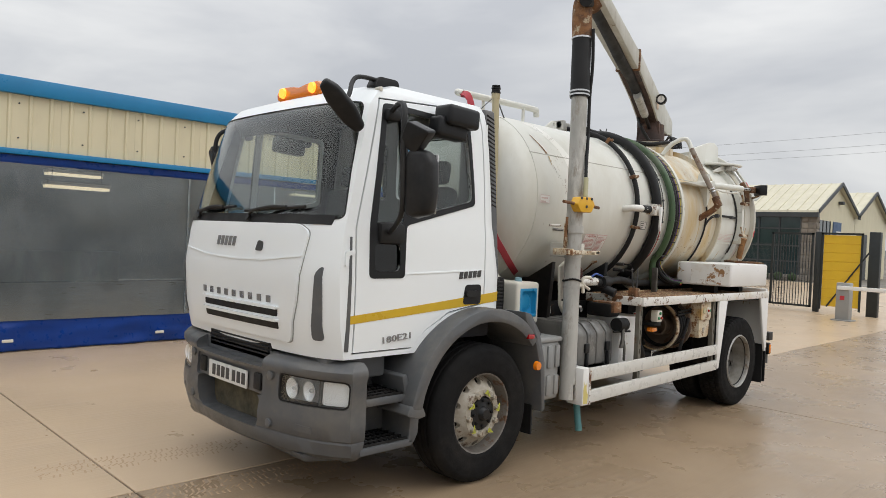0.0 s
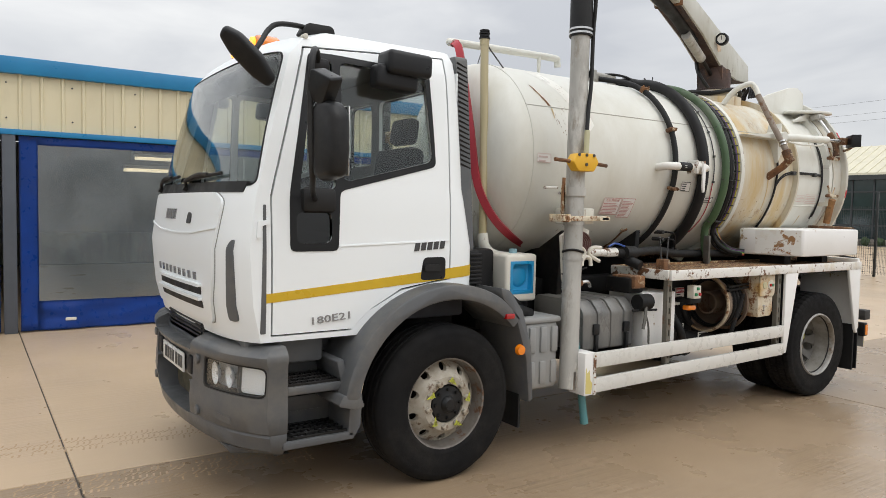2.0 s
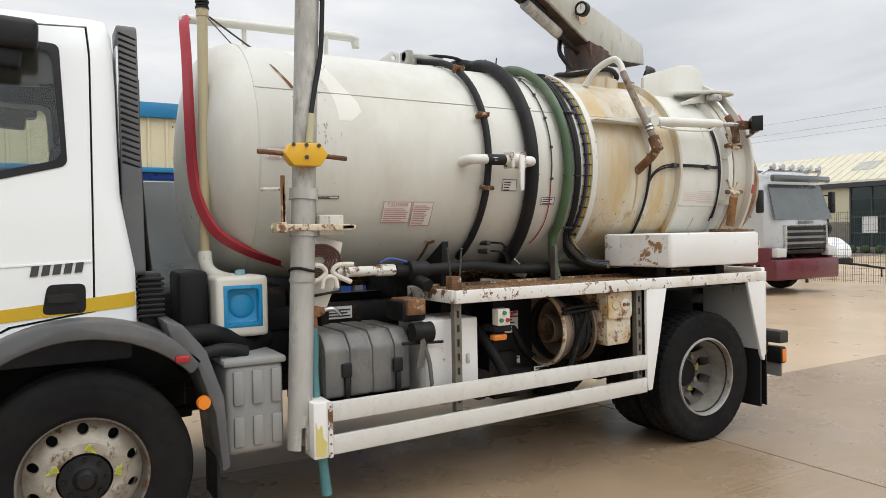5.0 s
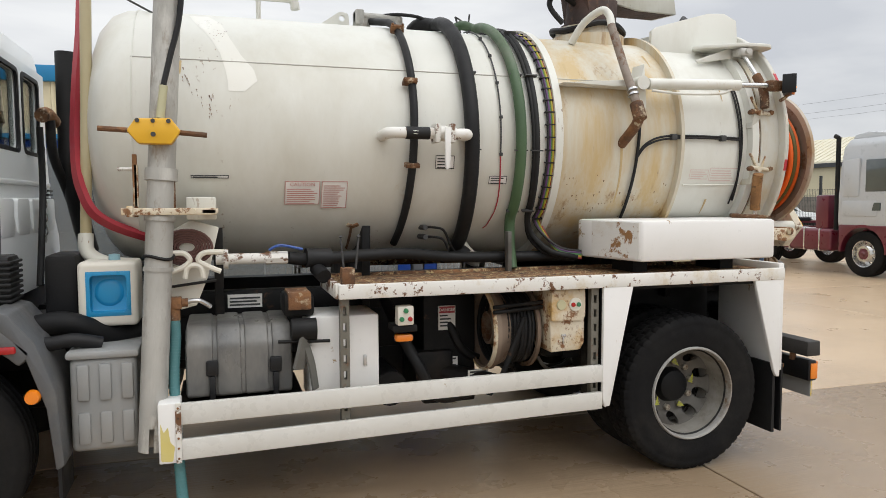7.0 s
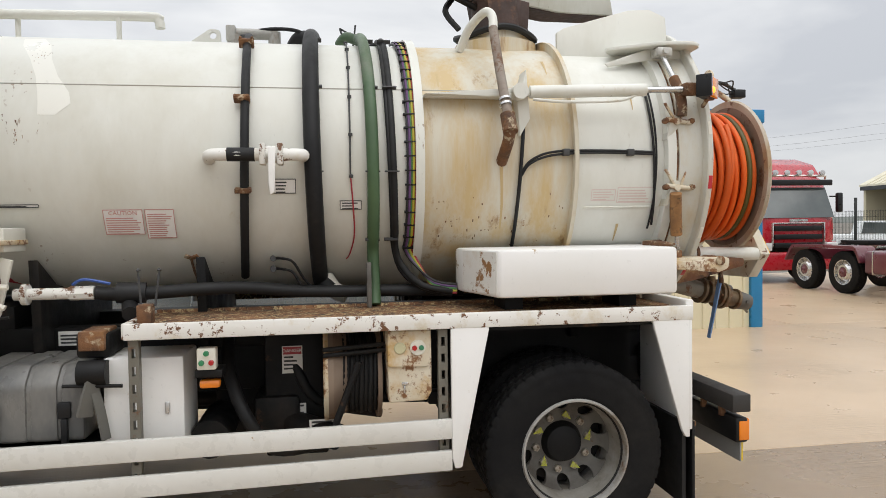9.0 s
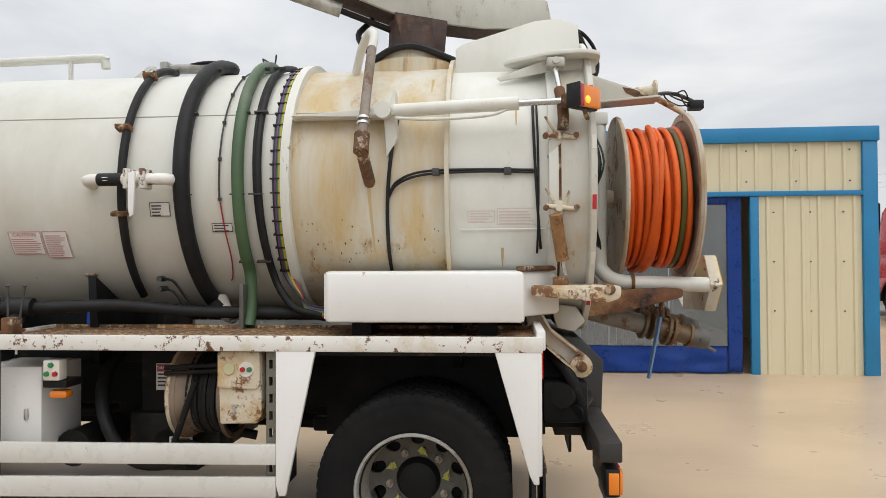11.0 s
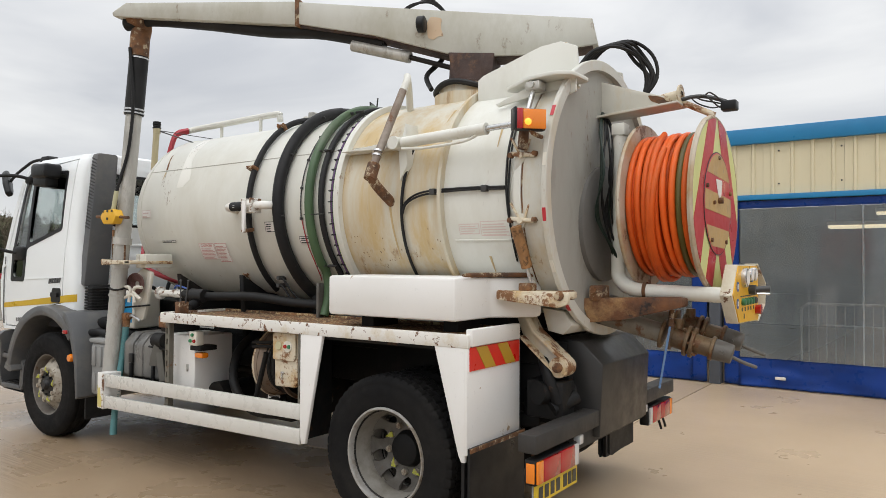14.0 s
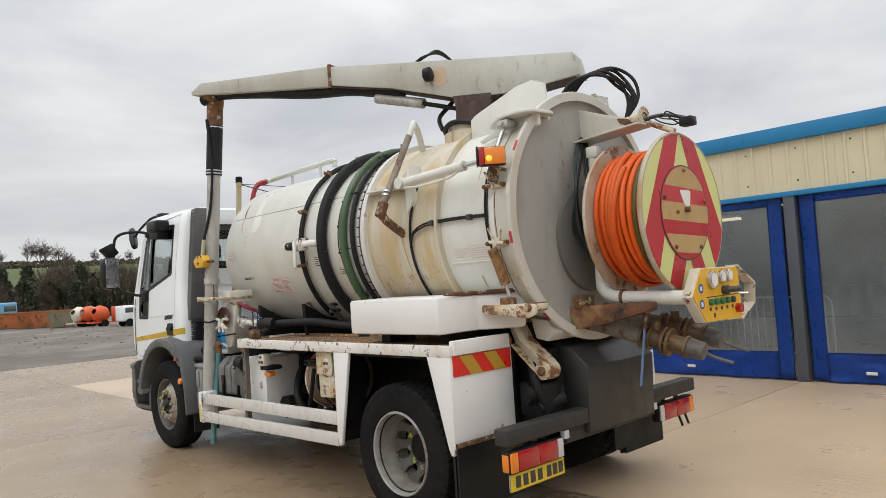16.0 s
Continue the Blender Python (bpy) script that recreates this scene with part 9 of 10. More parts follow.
def tractor_unit(label, x, y, cab_m, frame_m, roof_h, grille):
    """A three-axle tractor unit whose front faces -y."""
    t = thing("tractor_unit", label, "truck", "parked tractor units", at=(x, y, 0))
    hub_t = HUB_F.copy()
    hub_t.materials[0] = frame_m

    def ring(z, f, w, r):
        pts = []
        for k in range(17):
            u = math.sin((k / 16 * 2 - 1) * math.pi / 2)
            pts.append((u * w, f + 0.22 * abs(u) ** 6))
        return [(px, py, z) for px, py in pts] + [(w, r, z), (-w, r, z)]
    body = bmesh.new()
    rows = [[body.verts.new(p) for p in ring(*a)] for a in ((1.10, 0.02, 1.23, 2.02), (1.2, -0.02, 1.25, 2.02), (1.75, 0.0, 1.25, 2.02), (2.3, 0.14, 1.22, 2.02), (2.85, 0.32, 1.17, 1.98), (3.0, 0.5, 1.10, 1.90), (3.10, 0.75, 0.95, 1.75))]
    for a, b in zip(rows, rows[1:]):
        for k in range(len(a)):
            body.faces.new((a[k], a[(k + 1) % len(a)], b[(k + 1) % len(a)], b[k]))
    body.faces.new(rows[0][::-1]), body.faces.new(rows[-1])
    bmesh.ops.recalc_face_normals(body, faces=body.faces)
    cabp = part("cab", body, cab_m, t)
    part("windscreen", prism([(-1.12, 1.80), (1.12, 1.80), (1.02, 2.68), (-1.02, 2.68)], "y", 0, 0.02), CABGLASS, cabp, m=pose(0, -0.02, 0) @ Matrix.Translation((0, 0.02, 1.75)) @ Matrix.Rotation(radians(-17), 4, "X") @ Matrix.Translation((0, -0.03, -1.75)))
    part("sun_visor", box(-1.1, 1.1, 0.02, 0.14, 2.70, 2.86, 0.03), DARKP if frame_m is not BURG else CABGLASS, cabp)
    part("roof_fairing", prism([(0.45, 2.98), (0.75, 3.0 + roof_h * 0.6), (1.5, 3.0 + roof_h), (1.85, 2.95 + roof_h), (1.95, 2.90)], "x", -1.05, 1.05, 0.05), cab_m, cabp)
    for k in range(6):
        part("roof_lamp", lathe([(-0.06, 0.0), (-0.05, 0.08), (0.03, 0.07)], (-0.9 + k * 0.36, 0.22, 3.06), "y", 14), CHR, cabp, "round roof spot lamp")
    part("lamp_bar", tube([(-1.1, 0.35, 2.9), (-1.05, 0.25, 2.98), (1.05, 0.25, 2.98), (1.1, 0.35, 2.9)], 0.03, 8, soft=False), CHR, cabp)
    for k in range(grille):
        part("grille_slat", box(-0.72, 0.72, -0.06, 0.05, 0.98 + k * 0.7 / grille, 0.98 + k * 0.7 / grille + 0.42 / grille, 0.01), DARKP, cabp)
    part("front_badge", box(-0.28, 0.28, -0.055, -0.03, 1.70, 1.765), CHR if frame_m is not BURG else BADGE, cabp)
    part("grille_trim", joined(box(-0.80, 0.80, -0.075, 0.03, 1.64, 1.675, 0.01), box(-0.80, -0.765, -0.075, 0.03, 1.02, 1.64, 0.01), box(0.765, 0.80, -0.075, 0.03, 1.02, 1.64, 0.01)), CHR, cabp, "bright grille surround")
    part("bumper", box(-1.24, 1.24, -0.12, 0.35, 0.36, 0.86, 0.06), frame_m if frame_m is BURG else cab_m, t)
    for s in (-1, 1):
        part("headlamp", box(s * 1.0 - 0.18, s * 1.0 + 0.18, -0.10, 0.1, 0.90, 1.12, 0.03), CLEARLENS, cabp)
        part("sill_skirt", carve(box(*sorted((s * 1.0, s * 1.252)), 0.05, 2.0, 0.72, 1.13, 0.02), [rod((-2, 1.38, 0.52), (2, 1.38, 0.52), 0.60, 32)]), frame_m if frame_m is BURG else cab_m, t)
        part("sleeper_panel", prism(rounded([(1.50, 1.75), (1.93, 1.75), (1.90, 2.55), (1.50, 2.60)], 0.06), "x", *sorted((s * 1.20, s * 1.262)), 0.01), cab_m, cabp)
        part("side_locker", prism(rounded([(1.05, 1.32), (1.93, 1.32), (1.93, 1.66), (1.05, 1.66)], 0.04), "x", *sorted((s * 1.20, s * 1.262)), 0.01), cab_m, cabp)
        part("side_vent", prism(rounded([(0.95, 1.45), (1.15, 1.45), (1.10, 1.62), (0.95, 1.62)], 0.02), "x", *sorted((s * 1.2, s * 1.27))), CABGLASS, cabp)
        part("side_window", box(s * 1.225 - 0.02, s * 1.225 + 0.02, 0.55, 1.35, 1.85, 2.55, 0.01), CABGLASS, cabp)
        mi = part("mirror", box(s * 1.42 - 0.09, s * 1.42 + 0.09, 0.12, 0.24, 1.95, 2.5, 0.04), DARKP, cabp)
        part("stay", rod((s * 1.2, 0.3, 2.4), (s * 1.42, 0.2, 2.4), 0.02, 6), DARKP, mi)
        part("front_guard", prism([(1.38 + 0.62 * math.cos(a), 0.52 + 0.62 * math.sin(a)) for a in np.linspace(0.0, math.pi, 16)] + [(1.38 + 0.56 * math.cos(a), 0.52 + 0.56 * math.sin(a)) for a in np.linspace(math.pi, 0.0, 16)], "x", *sorted((s * 0.9, s * 1.25))), frame_m if frame_m is BURG else DARKP, t)
        part("bogie_guard", prism(rounded([(3.80, 0.75), (3.97, 1.12), (6.22, 1.12), (6.50, 0.72), (6.45, 0.70), (6.18, 1.06), (4.01, 1.06), (3.85, 0.73)], 0.12), "x", *sorted((s * 0.75, s * 1.25))), frame_m, t)
        part("side_tank", box(*sorted((s * 0.62, s * 1.22)), 2.25, 3.75, 0.5, 1.02, 0.08, 3), frame_m, t)
        for yy in (2.55, 3.0, 3.45):
            part("tank_band", box(*sorted((s * 0.61, s * 1.228)), yy, yy + 0.05, 0.49, 1.028, 0.03), CHR, t)
        for yy in (1.38, 4.42, 5.78):
            w = part("wheel", TYRE_R, None, t, "black truck tyre on a bright wheel", m=pose(s * 1.07, yy, 0.5, 0, 0, 90 if s > 0 else -90))
            part("rim", RIM_T, None, w, "bright polished rim")
            part("hub", hub_t, None, w)
    part("chassis", joined(box(-0.45, -0.35, 0.8, 6.6, 0.75, 1.0), box(0.35, 0.45, 0.8, 6.6, 0.75, 1.0), box(-0.4, 0.4, 6.4, 6.5, 0.7, 0.98)), frame_m, t)
    part("fifth_wheel", prism([(-0.45, 4.5), (0.45, 4.5), (0.45, 5.2), (0.2, 5.75), (0.08, 5.3), (-0.08, 5.3), (-0.2, 5.75), (-0.45, 5.2)], "z", 1.12, 1.22, 0.01), CHASSIS, t, "black fifth-wheel coupling")
    part("cab_back_unit", box(-1.15, 0.9, 2.4, 2.78, 1.0, 1.80, 0.05), frame_m if frame_m is BURG else CHASSIS, t)
    part("exhaust_stack", tube([(-1.18, 2.14, 1.0), (-1.18, 2.14, 2.0), (-1.18, 2.14, 3.0), (-1.18, 2.15, 3.08), (-1.18, 2.24, 3.13)], 0.05, 12), CHASSIS, t)
    return t


tractor_unit("silver tractor unit with a burgundy chassis, parked", 16.0, 5.75, SILVER, BURG, 0.18, 5)
tractor_unit("red tractor unit with roof lamps, parked", 15.75, 13.1, REDP, CHASSIS, 0.55, 3)

# white pickup and towed compressor by the fence
pk = thing("pickup_truck", "white pickup parked beyond the fence", "car", at=(29, 25.5, 0))
part("body", joined(prism(rounded([(-2.5, 0.45), (-2.55, 0.95), (-1.3, 1.08), (-0.6, 1.68), (0.9, 1.70), (1.05, 1.05), (2.5, 1.05), (2.55, 0.5)], 0.08), "x", -0.9, 0.9, 0.06)), WHITE, pk, m=pose(0, 0, 0, 0, 0, 60))
part("glass", prism([(-1.1, 1.10), (-0.55, 1.6), (0.8, 1.62), (0.9, 1.1)], "x", -0.92, 0.92), CABGLASS, pk, m=pose(0, 0, 0, 0, 0, 60))
for a in (-1.6, 1.6):
    for s in (-0.85, 0.85):
        part("wheel", lathe([(-0.11, 0.0), (-0.11, 0.33), (-0.08, 0.36), (0.08, 0.36), (0.11, 0.33), (0.11, 0.0)], (0, 0, 0), "x", 24), TYRE, pk, m=pose(0, 0, 0, 0, 0, 60) @ pose(s, a, 0.36))
cmp_ = thing("towed_compressor", "white towed compressor with hose drums on a drawbar", "trailer", at=(22.4, 9.4, 0))
part("hood", prism(rounded([(-0.8, 0.55), (-0.8, 0.95), (-0.4, 1.25), (0.4, 1.3), (0.8, 1.1), (0.85, 0.55)], 0.15), "x", -0.5, 0.5, 0.06), WHITE, cmp_)
part("base", box(-0.5, 0.5, -0.85, 0.9, 0.4, 0.58, 0.03), CHASSIS, cmp_)
part("drawbar", joined(rod((0, -0.8, 0.45), (0, -2.1, 0.3), 0.035, 8), rod((-0.4, -0.8, 0.45), (0, -1.6, 0.38), 0.03, 8), rod((0, -2.0, 0.02), (0, -2.0, 0.35), 0.02, 8)), CHASSIS, cmp_)
for s in (-0.58, 0.58):
    part("wheel", lathe([(-0.09, 0.0), (-0.09, 0.28), (-0.06, 0.31), (0.06, 0.31), (0.09, 0.28), (0.09, 0.0)], (s, 0.1, 0.31), "x", 24), TYRE, cmp_)
part("drum", lathe([(-0.07, 0.0), (-0.07, 0.22), (0.07, 0.22), (0.07, 0.0)], (-0.3, -0.35, 1.55), "x", 24), CHASSIS, cmp_)
part("mast", joined(rod((-0.3, -0.35, 0.9), (-0.3, -0.35, 1.6), 0.03, 8), box(-0.15, 0.45, -0.1, 0.5, 1.2, 1.95, 0.08)), CHASSIS, cmp_)

# ---- skips, mixers and plant on the gravel ----
SKIPOR = surf("orange_skip_paint", (0.42, 0.13, 0.035), (0.33, 0.10, 0.03), 0.6, bump=0.1, stain=RUST, stain_at=(0.54, 0.6), stain_scale=2.0, rand=0.15)
SKIPGR = surf("khaki_skip_paint", (0.20, 0.19, 0.12), (0.16, 0.15, 0.10), 0.6, bump=0.1, stain=RUST, stain_at=(0.57, 0.63), stain_scale=2.0)
MIXOR = surf("bright_orange_paint", (0.72, 0.12, 0.03), (0.62, 0.10, 0.03), 0.5, bump=0.05, stain=(0.30, 0.22, 0.18), stain_at=(0.6, 0.66))


def skip_mesh(m_):
    """An open tapered waste skip, its long side along y."""
    outer = prism([(-1.15, 0.05), (1.15, 0.05), (1.75, 1.35), (-1.75, 1.35)], "x", -0.85, 0.85)
    inner = prism([(-1.05, 0.13), (1.05, 0.13), (1.68, 1.45), (-1.68, 1.45)], "x", -0.79, 0.79)
    return mesh_of("skip_body", joined(carve(outer, [inner])), m_)


SK_O, SK_G = skip_mesh(SKIPOR), skip_mesh(SKIPGR)
lug = mesh_of("lifting_pin", rod((-0.95, 0, 0), (0.95, 0, 0), 0.05, 10), CHASSIS)
rim_sk = mesh_of("skip_rim", joined(box(-0.90, -0.84, -1.78, 1.78, 1.30, 1.38), box(0.84, 0.90, -1.78, 1.78, 1.30, 1.38)), SKIPOR)


def skip(x, y, turn, ms, label):
    s = thing("waste_skip", label, "skip", "skips on the gravel", at=(x, y, -0.03))
    s.rotation_euler[2] = radians(turn)
    s.scale = (1.0, 0.66, 1.0)
    part("skip_body", ms, None, s)
    for yy in (-0.9, 0.9):
        part("lifting_pin", lug, None, s, m=pose(0, yy, 0.85))
    part("skip_rim", rim_sk, None, s)


for k, (x, y, t_) in enumerate(((-62.8, 10.1, -8), (-63, 10.7, -20), (-58.9, 11, -12), (-57.6, 12, -16), (-53.4, 12.2, -10))):
    skip(x, y, t_, SK_O if k < 4 else SK_G, "rusty orange open waste skip" if k < 4 else "khaki open waste skip")


def mixer(x, y, big, m_):
    t = thing("concrete_mixer", "orange towed concrete mixer drum on a frame", "mixer", "mixers on the gravel", at=(x, y, -0.03))
    t.scale = (0.75, 0.75, 0.75)
    part("drum", moved(lathe([(-0.9, 0.25), (-0.88, 0.32), (-0.35, 0.75), (0.25, 0.78), (0.75, 0.45), (0.8, 0.0)], (0, 0, 0), "y", 24), pose(0, 0, 1.25, -18, 0, 30)), m_, t)
    part("frame", joined(box(-0.5, 0.5, -1.2, 1.2, 0.35, 0.45), rod((-0.4, -0.6, 0.4), (-0.1, -0.2, 1.1), 0.05, 8), rod((0.4, 0.6, 0.4), (0.1, 0.3, 1.1), 0.05, 8)), m_, t)
    for s in (-0.65, 0.65):
        part("wheel", lathe([(-0.1, 0.0), (-0.1, 0.32), (0.1, 0.32), (0.1, 0.0)], (s, 0.2, 0.32), "x", 20), TYRE, t)
    if big:
        part("engine_box", box(-0.6, 0.6, 1.2, 2.6, 0.4, 1.9, 0.04), m_, t)


mixer(-47.3, 13.1, True, MIXOR)
mixer(-50.5, 12.6, False, CREAMP)
mixer(-50, 13.1, False, MIXOR)
mixer(-52, 13.8, False, CREAMP)
lor = thing("flatbed_lorry", "small white flatbed lorry with a crane", "truck", at=(-42.9, 14.6, -0.03))
lor.scale = (0.72, 0.72, 0.72)
part("cab", box(-0.95, 0.95, -2.4, -1.0, 0.5, 2.0, 0.15, 3), WHITE, lor)
part("bed", box(-1.0, 1.0, -0.9, 2.6, 0.75, 1.25, 0.03), REDP, lor)
part("window", box(-0.97, 0.97, -2.1, -1.3, 1.3, 1.8, 0.05), CABGLASS, lor)
part("crane", joined(rod((0, -0.7, 0.8), (0, -0.7, 2.3), 0.12, 8), rod((0, -0.7, 2.2), (0.2, 0.8, 2.7), 0.10, 8), box(-0.4, 0.4, -1.0, -0.4, 1.9, 2.4, 0.05)), CHASSIS, lor)
for s in (-0.9, 0.9):
    for yy in (-1.7, 1.6):
        part("wheel", lathe([(-0.12, 0.0), (-0.12, 0.38), (0.12, 0.38), (0.12, 0.0)], (s, yy, 0.38), "x", 20), TYRE, lor)
plant = thing("plant_box", "yellow site generator on the gravel", "generator", at=(-54, 26.0, -0.03))
part("housing", box(-0.8, 0.8, -1.5, 1.5, 0.3, 1.5, 0.06), YPANEL, plant)
part("skid", box(-0.85, 0.85, -1.6, 1.6, 0.0, 0.3, 0.02), CHASSIS, plant)
van = thing("blue_van", "pale blue van among the skips", "car", at=(-76.5, 12.0, -0.03))
van.scale = (0.9, 0.75, 0.95)
part("body", box(-1.1, 1.1, -2.8, 2.6, 0.4, 2.5, 0.25, 3), surf("pale_blue_paint", (0.12, 0.36, 0.58), rough=0.35, coat=0.4), van)
part("glass", box(-1.12, 1.12, 0.9, 2.4, 1.5, 2.2, 0.08), CABGLASS, van)
for yy in (-1.8, 1.8):
    part("wheel", rod((-1.12, yy, 0.36), (1.12, yy, 0.36), 0.36, 18), TYRE, van)
# heaps of broken stone on the gravel
rub = bmesh.new()
rnd = random.Random(3)
for k in range(420):
    px, py = rnd.uniform(-50, -22), rnd.gauss(6, 9)
    s = rnd.uniform(0.02, 0.06)
    b = box(-s, s, -s * 0.8, s * 0.8, -s * 0.3, s * 0.45)
    for v in b.verts:
        v.co += Vector((rnd.uniform(-1, 1), rnd.uniform(-1, 1), rnd.uniform(-0.5, 0.5))) * s * 0.4
    merge(rub, moved(b, pose(px, py, -0.03, 0, 0, rnd.uniform(0, 360))))
tagged(part("rubble", rub, STONE), "scattered broken stones on the gravel", "rubble", kind="stuff")

# ---- hillside and trees ----
GRASS = surf("hill_grass", (0.072, 0.098, 0.026), (0.095, 0.112, 0.038), 0.95, bump=0.3, fine=2, big=0.03, dirt=(0.13, 0.12, 0.06), dirt_at=(0.5, 0.65), stain_scale=0.05)
hill = bmesh.new()
bmesh.ops.create_grid(hill, x_segments=60, y_segments=60, size=1)
for v in hill.verts:
    px, py = -95 - (v.co.x + 1) * 190, 60 + v.co.y * 260
    d = max(0.0, min(1.0, (-95 - px) / 170))
    z = -0.5 + 15.5 * (3 * d * d - 2 * d ** 3) + 1.2 * noise.noise((px / 40, py / 40, 0)) * d
    v.co = Vector((px, py, z))
tagged(part("hillside", hill, GRASS), "green grassy hillside", "hill", kind="structure")


def hill_z(px, py):
    d = max(0.0, min(1.0, (-95 - px) / 170))
    return -0.5 + 15.5 * (3 * d * d - 2 * d ** 3) if px < -95 else -0.03


BARK = surf("winter_bark", (0.085, 0.070, 0.052), (0.12, 0.10, 0.075), 0.95, bump=0.4, fine=8)
TWIG = surf("bare_twigs", (0.17, 0.135, 0.095), (0.13, 0.105, 0.075), 0.95, bump=0.0, rand=0.2)
IVY = surf("evergreen_leaves", (0.036, 0.046, 0.022), (0.055, 0.064, 0.034), 0.8, bump=0.0, rand=0.2)


def bare_tree(seed, h):
    """A leafless tree: a tapered trunk with limbs, and a crown of forking twigs."""
    rnd = random.Random(seed)
    limbs, twigs = bmesh.new(), bmesh.new()

    def grow(p, d, length, r, depth):
        q = p + d * length
        if depth < 3:
            merge(limbs, rod(p, q, r, 6, r * 0.7))
        else:
            for s in (d.orthogonal().normalized() * r, d.cross(d.orthogonal()).normalized() * r):
                twigs.faces.new([twigs.verts.new(p - s), twigs.verts.new(p + s), twigs.verts.new(q)])
        if depth < 6:
            # the leader goes on upwards, side shoots fork off below its tip
            lead = (d + Vector((rnd.uniform(-1, 1), rnd.uniform(-1, 1), 0.5)) * 0.22).normalized()
            grow(q, lead, length * rnd.uniform(0.72, 0.82), max(r * 0.7, 0.014), depth + 1)
            for _ in range(3):
                a = (d * 0.8 + Vector((rnd.uniform(-1, 1), rnd.uniform(-1, 1), rnd.uniform(-0.1, 0.5))).normalized() * 0.75).normalized()
                grow(p + (q - p) * rnd.uniform(0.45, 1.0), a, length * rnd.uniform(0.52, 0.74), max(r * 0.5, 0.014), depth + 1)
    grow(Vector((0, 0, -0.3)), Vector((rnd.uniform(-0.05, 0.05), rnd.uniform(-0.05, 0.05), 1)).normalized(), h * 0.27, h * 0.017, 0)
    return mesh_of("trunk", limbs, BARK), mesh_of("crown", twigs, TWIG)


def ivy_tree(seed, h):
    """An ivy-clad or evergreen tree: trunk and many small leaf clumps in an uneven column."""
    rnd = random.Random(seed)
    tr = rod((0, 0, -0.3), (0.1, 0, h * 0.9), h * 0.02, 6, h * 0.008)
    lv = bmesh.new()
    for k in range(1500):
        t = rnd.random() ** 0.8
        lobe = 0.6 + 0.4 * noise.noise((t * 5, seed, rnd.random() * 0.2))
        a, rr = rnd.uniform(0, 6.283), h * 0.20 * (0.35 + 1.0 * math.sin(math.pi * min(1, t * 0.85 + 0.12))) * lobe * math.sqrt(rnd.random())
        c = Vector((rr * math.cos(a), rr * math.sin(a), h * (0.06 + 0.94 * t)))
        s = rnd.uniform(0.10, 0.22)
        u, w = Vector((rnd.gauss(0, 1), rnd.gauss(0, 1), rnd.gauss(0, 1))).normalized() * s, Vector((rnd.gauss(0, 1), rnd.gauss(0, 1), rnd.gauss(0, 1))).normalized() * s
        lv.faces.new([lv.verts.new(c - u), lv.verts.new(c + w), lv.verts.new(c + u), lv.verts.new(c - w * 0.7)])
    return mesh_of("trunk", tr, BARK), mesh_of("crown", lv, IVY)


kinds = [bare_tree(1, 7.5), bare_tree(2, 9.0), bare_tree(5, 6.5), ivy_tree(3, 7.0), ivy_tree(4, 5.0)]
protos = []
for k, (tm, cm) in enumerate(kinds):
    t = thing("tree", "leafless winter tree on the hillside" if k < 3 else "dark evergreen tree at the wood's edge", "tree", "trees along the hillside", at=(-88 - 3 * k, 14 + 9 * k, -0.1))
    part("trunk", tm, None, t)
    part("crown", cm, None, t)
    protos.append(t)
rnd = random.Random(9)
for k in range(250):
    if k >= 200:
        px, py, kind = rnd.uniform(-100, -88), rnd.uniform(10, 34), rnd.choice((3, 3, 4, 0, 2))
        s = rnd.uniform(0.65, 1.0)
    elif k >= 165:
        px, py, kind = rnd.uniform(-112, -94), rnd.uniform(26, 52), rnd.choice((0, 1, 2))
        s = rnd.uniform(0.85, 1.15)
    elif k < 75:
        px, py, kind = rnd.uniform(-108, -88), rnd.uniform(23, 48), rnd.choice((0, 1, 1, 0, 2, 0, 1, 3))
        s = rnd.uniform(0.8, 1.2)
    elif k < 115:
        px, py, kind = rnd.uniform(-100, -86), rnd.uniform(-8, 62), rnd.choice((3, 4, 3, 4, 2))
        s = rnd.uniform(0.5, 0.8)
    elif k < 124:
        px, py, kind = rnd.uniform(-255, -238), (56, 59, 61, 63, 66, 70, 48, 76, 84)[k - 115] + rnd.uniform(-1, 1), rnd.choice((0, 1, 1))
        s = rnd.uniform(0.9, 1.2) if k < 120 else rnd.uniform(0.55, 0.8)
    else:
        px, py, kind = rnd.uniform(-120, -104), rnd.uniform(26, 52), rnd.choice((0, 1, 1, 2))
        s = rnd.uniform(0.8, 1.1)
    copy_thing(protos[kind], Matrix.Translation((px, py, hill_z(px, py) - 0.1)) @ Matrix.Rotation(rnd.uniform(0, 6.28), 4, "Z") @ Matrix.Scale(s, 4))
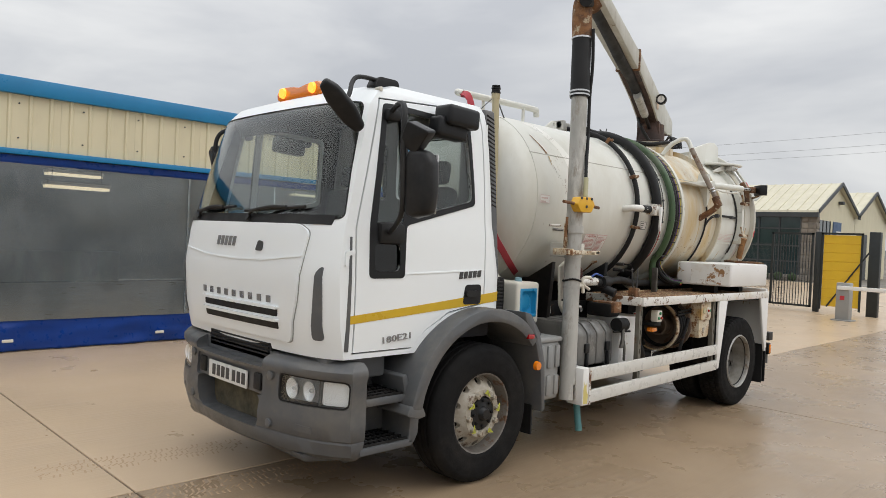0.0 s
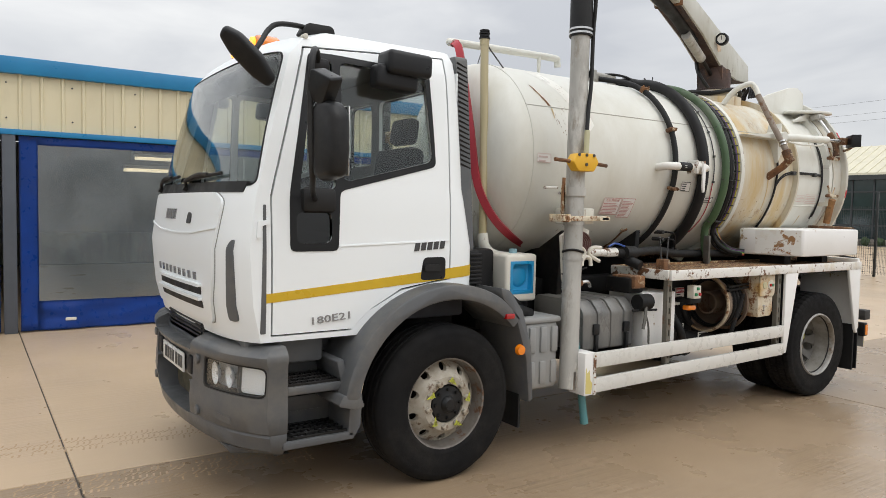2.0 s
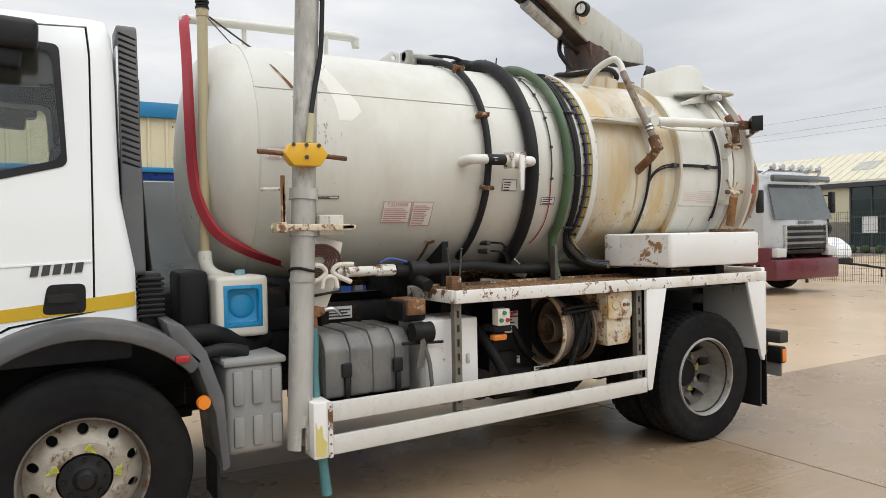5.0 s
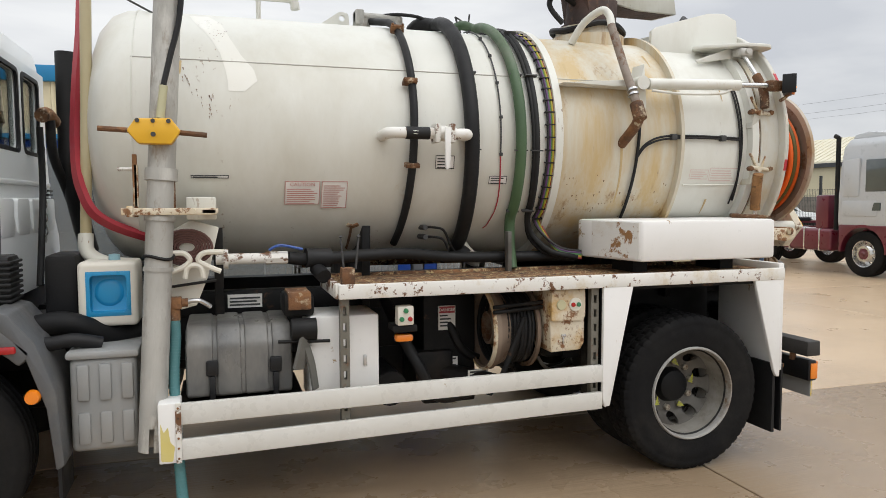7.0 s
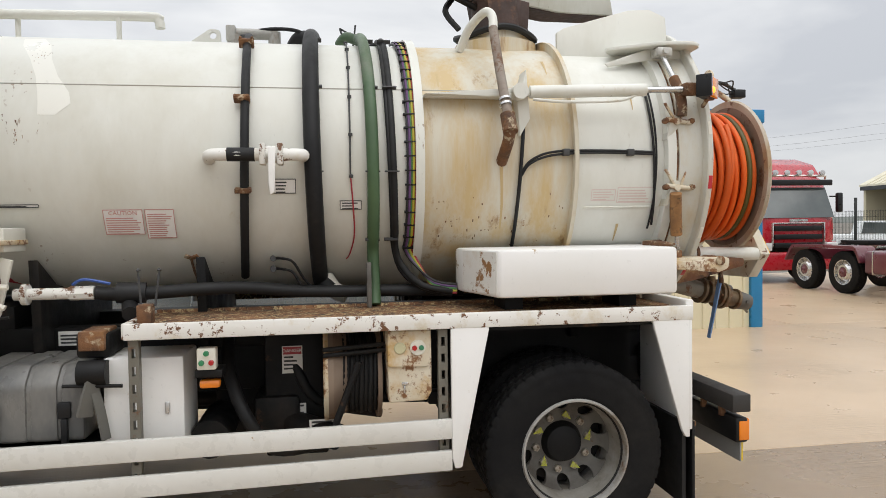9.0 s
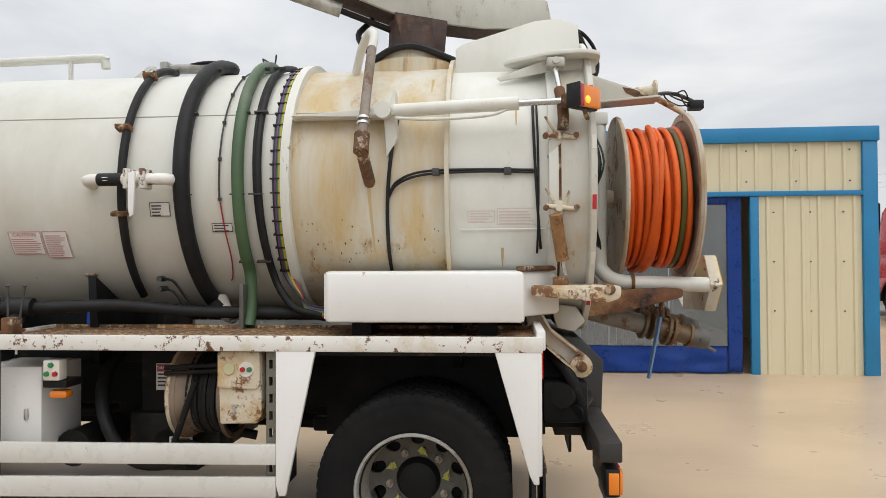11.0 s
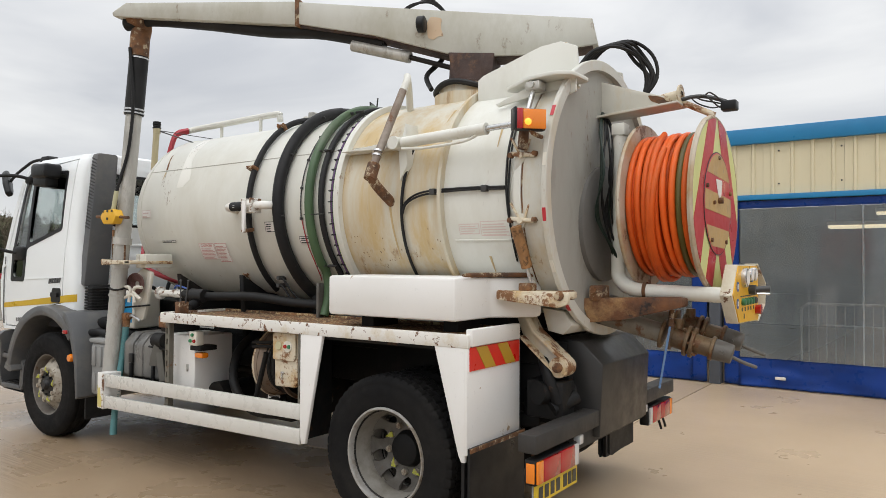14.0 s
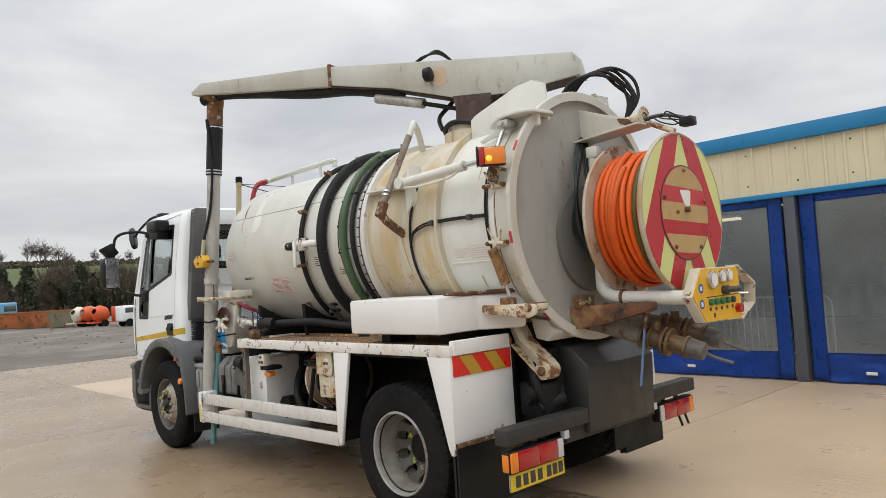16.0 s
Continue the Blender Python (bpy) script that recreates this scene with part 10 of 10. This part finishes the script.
# scrub filling the wood's edge
scrub = bmesh.new()
for k in range(42000):
    px, py = rnd.uniform(-110, -87), rnd.uniform(-14, 62)
    hgt = min(1.15, max(0.35, (py - 19) / 9)) * (1.8 + 6.2 * (0.5 + 0.5 * noise.noise((px / 6, py / 6, 2))))
    c = Vector((px, py, hill_z(px, py) + rnd.random() ** 1.1 * hgt))
    s = rnd.uniform(0.10, 0.30)
    u, w = Vector((rnd.gauss(0, 0.5), rnd.gauss(0, 0.5), 1)).normalized() * s * 1.5, Vector((rnd.gauss(0, 1), rnd.gauss(0, 1), rnd.gauss(0, 0.6))).normalized() * s * 0.35
    scrub.faces.new([scrub.verts.new(c - u), scrub.verts.new(c + w), scrub.verts.new(c + u), scrub.verts.new(c - w)])
for k in range(5200):
    px, py = rnd.uniform(-262, -246), rnd.uniform(36, 110)
    c = Vector((px, py, hill_z(px, py) + rnd.random() ** 1.4 * (2.0 + 2.0 * noise.noise((py / 7, 0, 5)))))
    s = rnd.uniform(0.25, 0.55)
    u, w = Vector((rnd.gauss(0, 1), rnd.gauss(0, 1), rnd.gauss(0, 1))).normalized() * s, Vector((rnd.gauss(0, 1), rnd.gauss(0, 1), rnd.gauss(0, 1))).normalized() * s
    scrub.faces.new([scrub.verts.new(c - u), scrub.verts.new(c + w), scrub.verts.new(c + u), scrub.verts.new(c - w)])
tagged(part("scrub", scrub, surf("brown_scrub", (0.135, 0.108, 0.068), (0.08, 0.076, 0.042), 0.95, bump=0.0)), "tangled brown winter scrub along the wood", "scrub", kind="stuff")
# far land to the east
far = bmesh.new()
bmesh.ops.create_grid(far, x_segments=60, y_segments=4, size=1)
for v in far.verts:
    a = radians(-40 + (v.co.x + 1) * 75)
    d = 700 + (v.co.y + 1) * 300
    v.co = Vector((d * math.cos(a), d * math.sin(a), -1 + (v.co.y + 1) * (7 + 5 * noise.noise((a * 5, 0, 3)))))
tagged(part("backdrop_land", far, surf("far_land", (0.10, 0.115, 0.10), (0.13, 0.14, 0.125), 0.95, bump=0.0, big=0.01)), "low hazy land on the horizon", "land", kind="structure")
# overhead cables
for z, y in ((11.0, 9), (11.6, 9.3), (12.6, 9.6)):
    tagged(part("overhead_cable", tube([(34, -26, z), (60, 0, z - 0.6), (60, 60, z - 0.9), (40, 110, z)], 0.012, 4), OVERCABLE), "thin black overhead cable across the sky", "cable", "overhead cables")
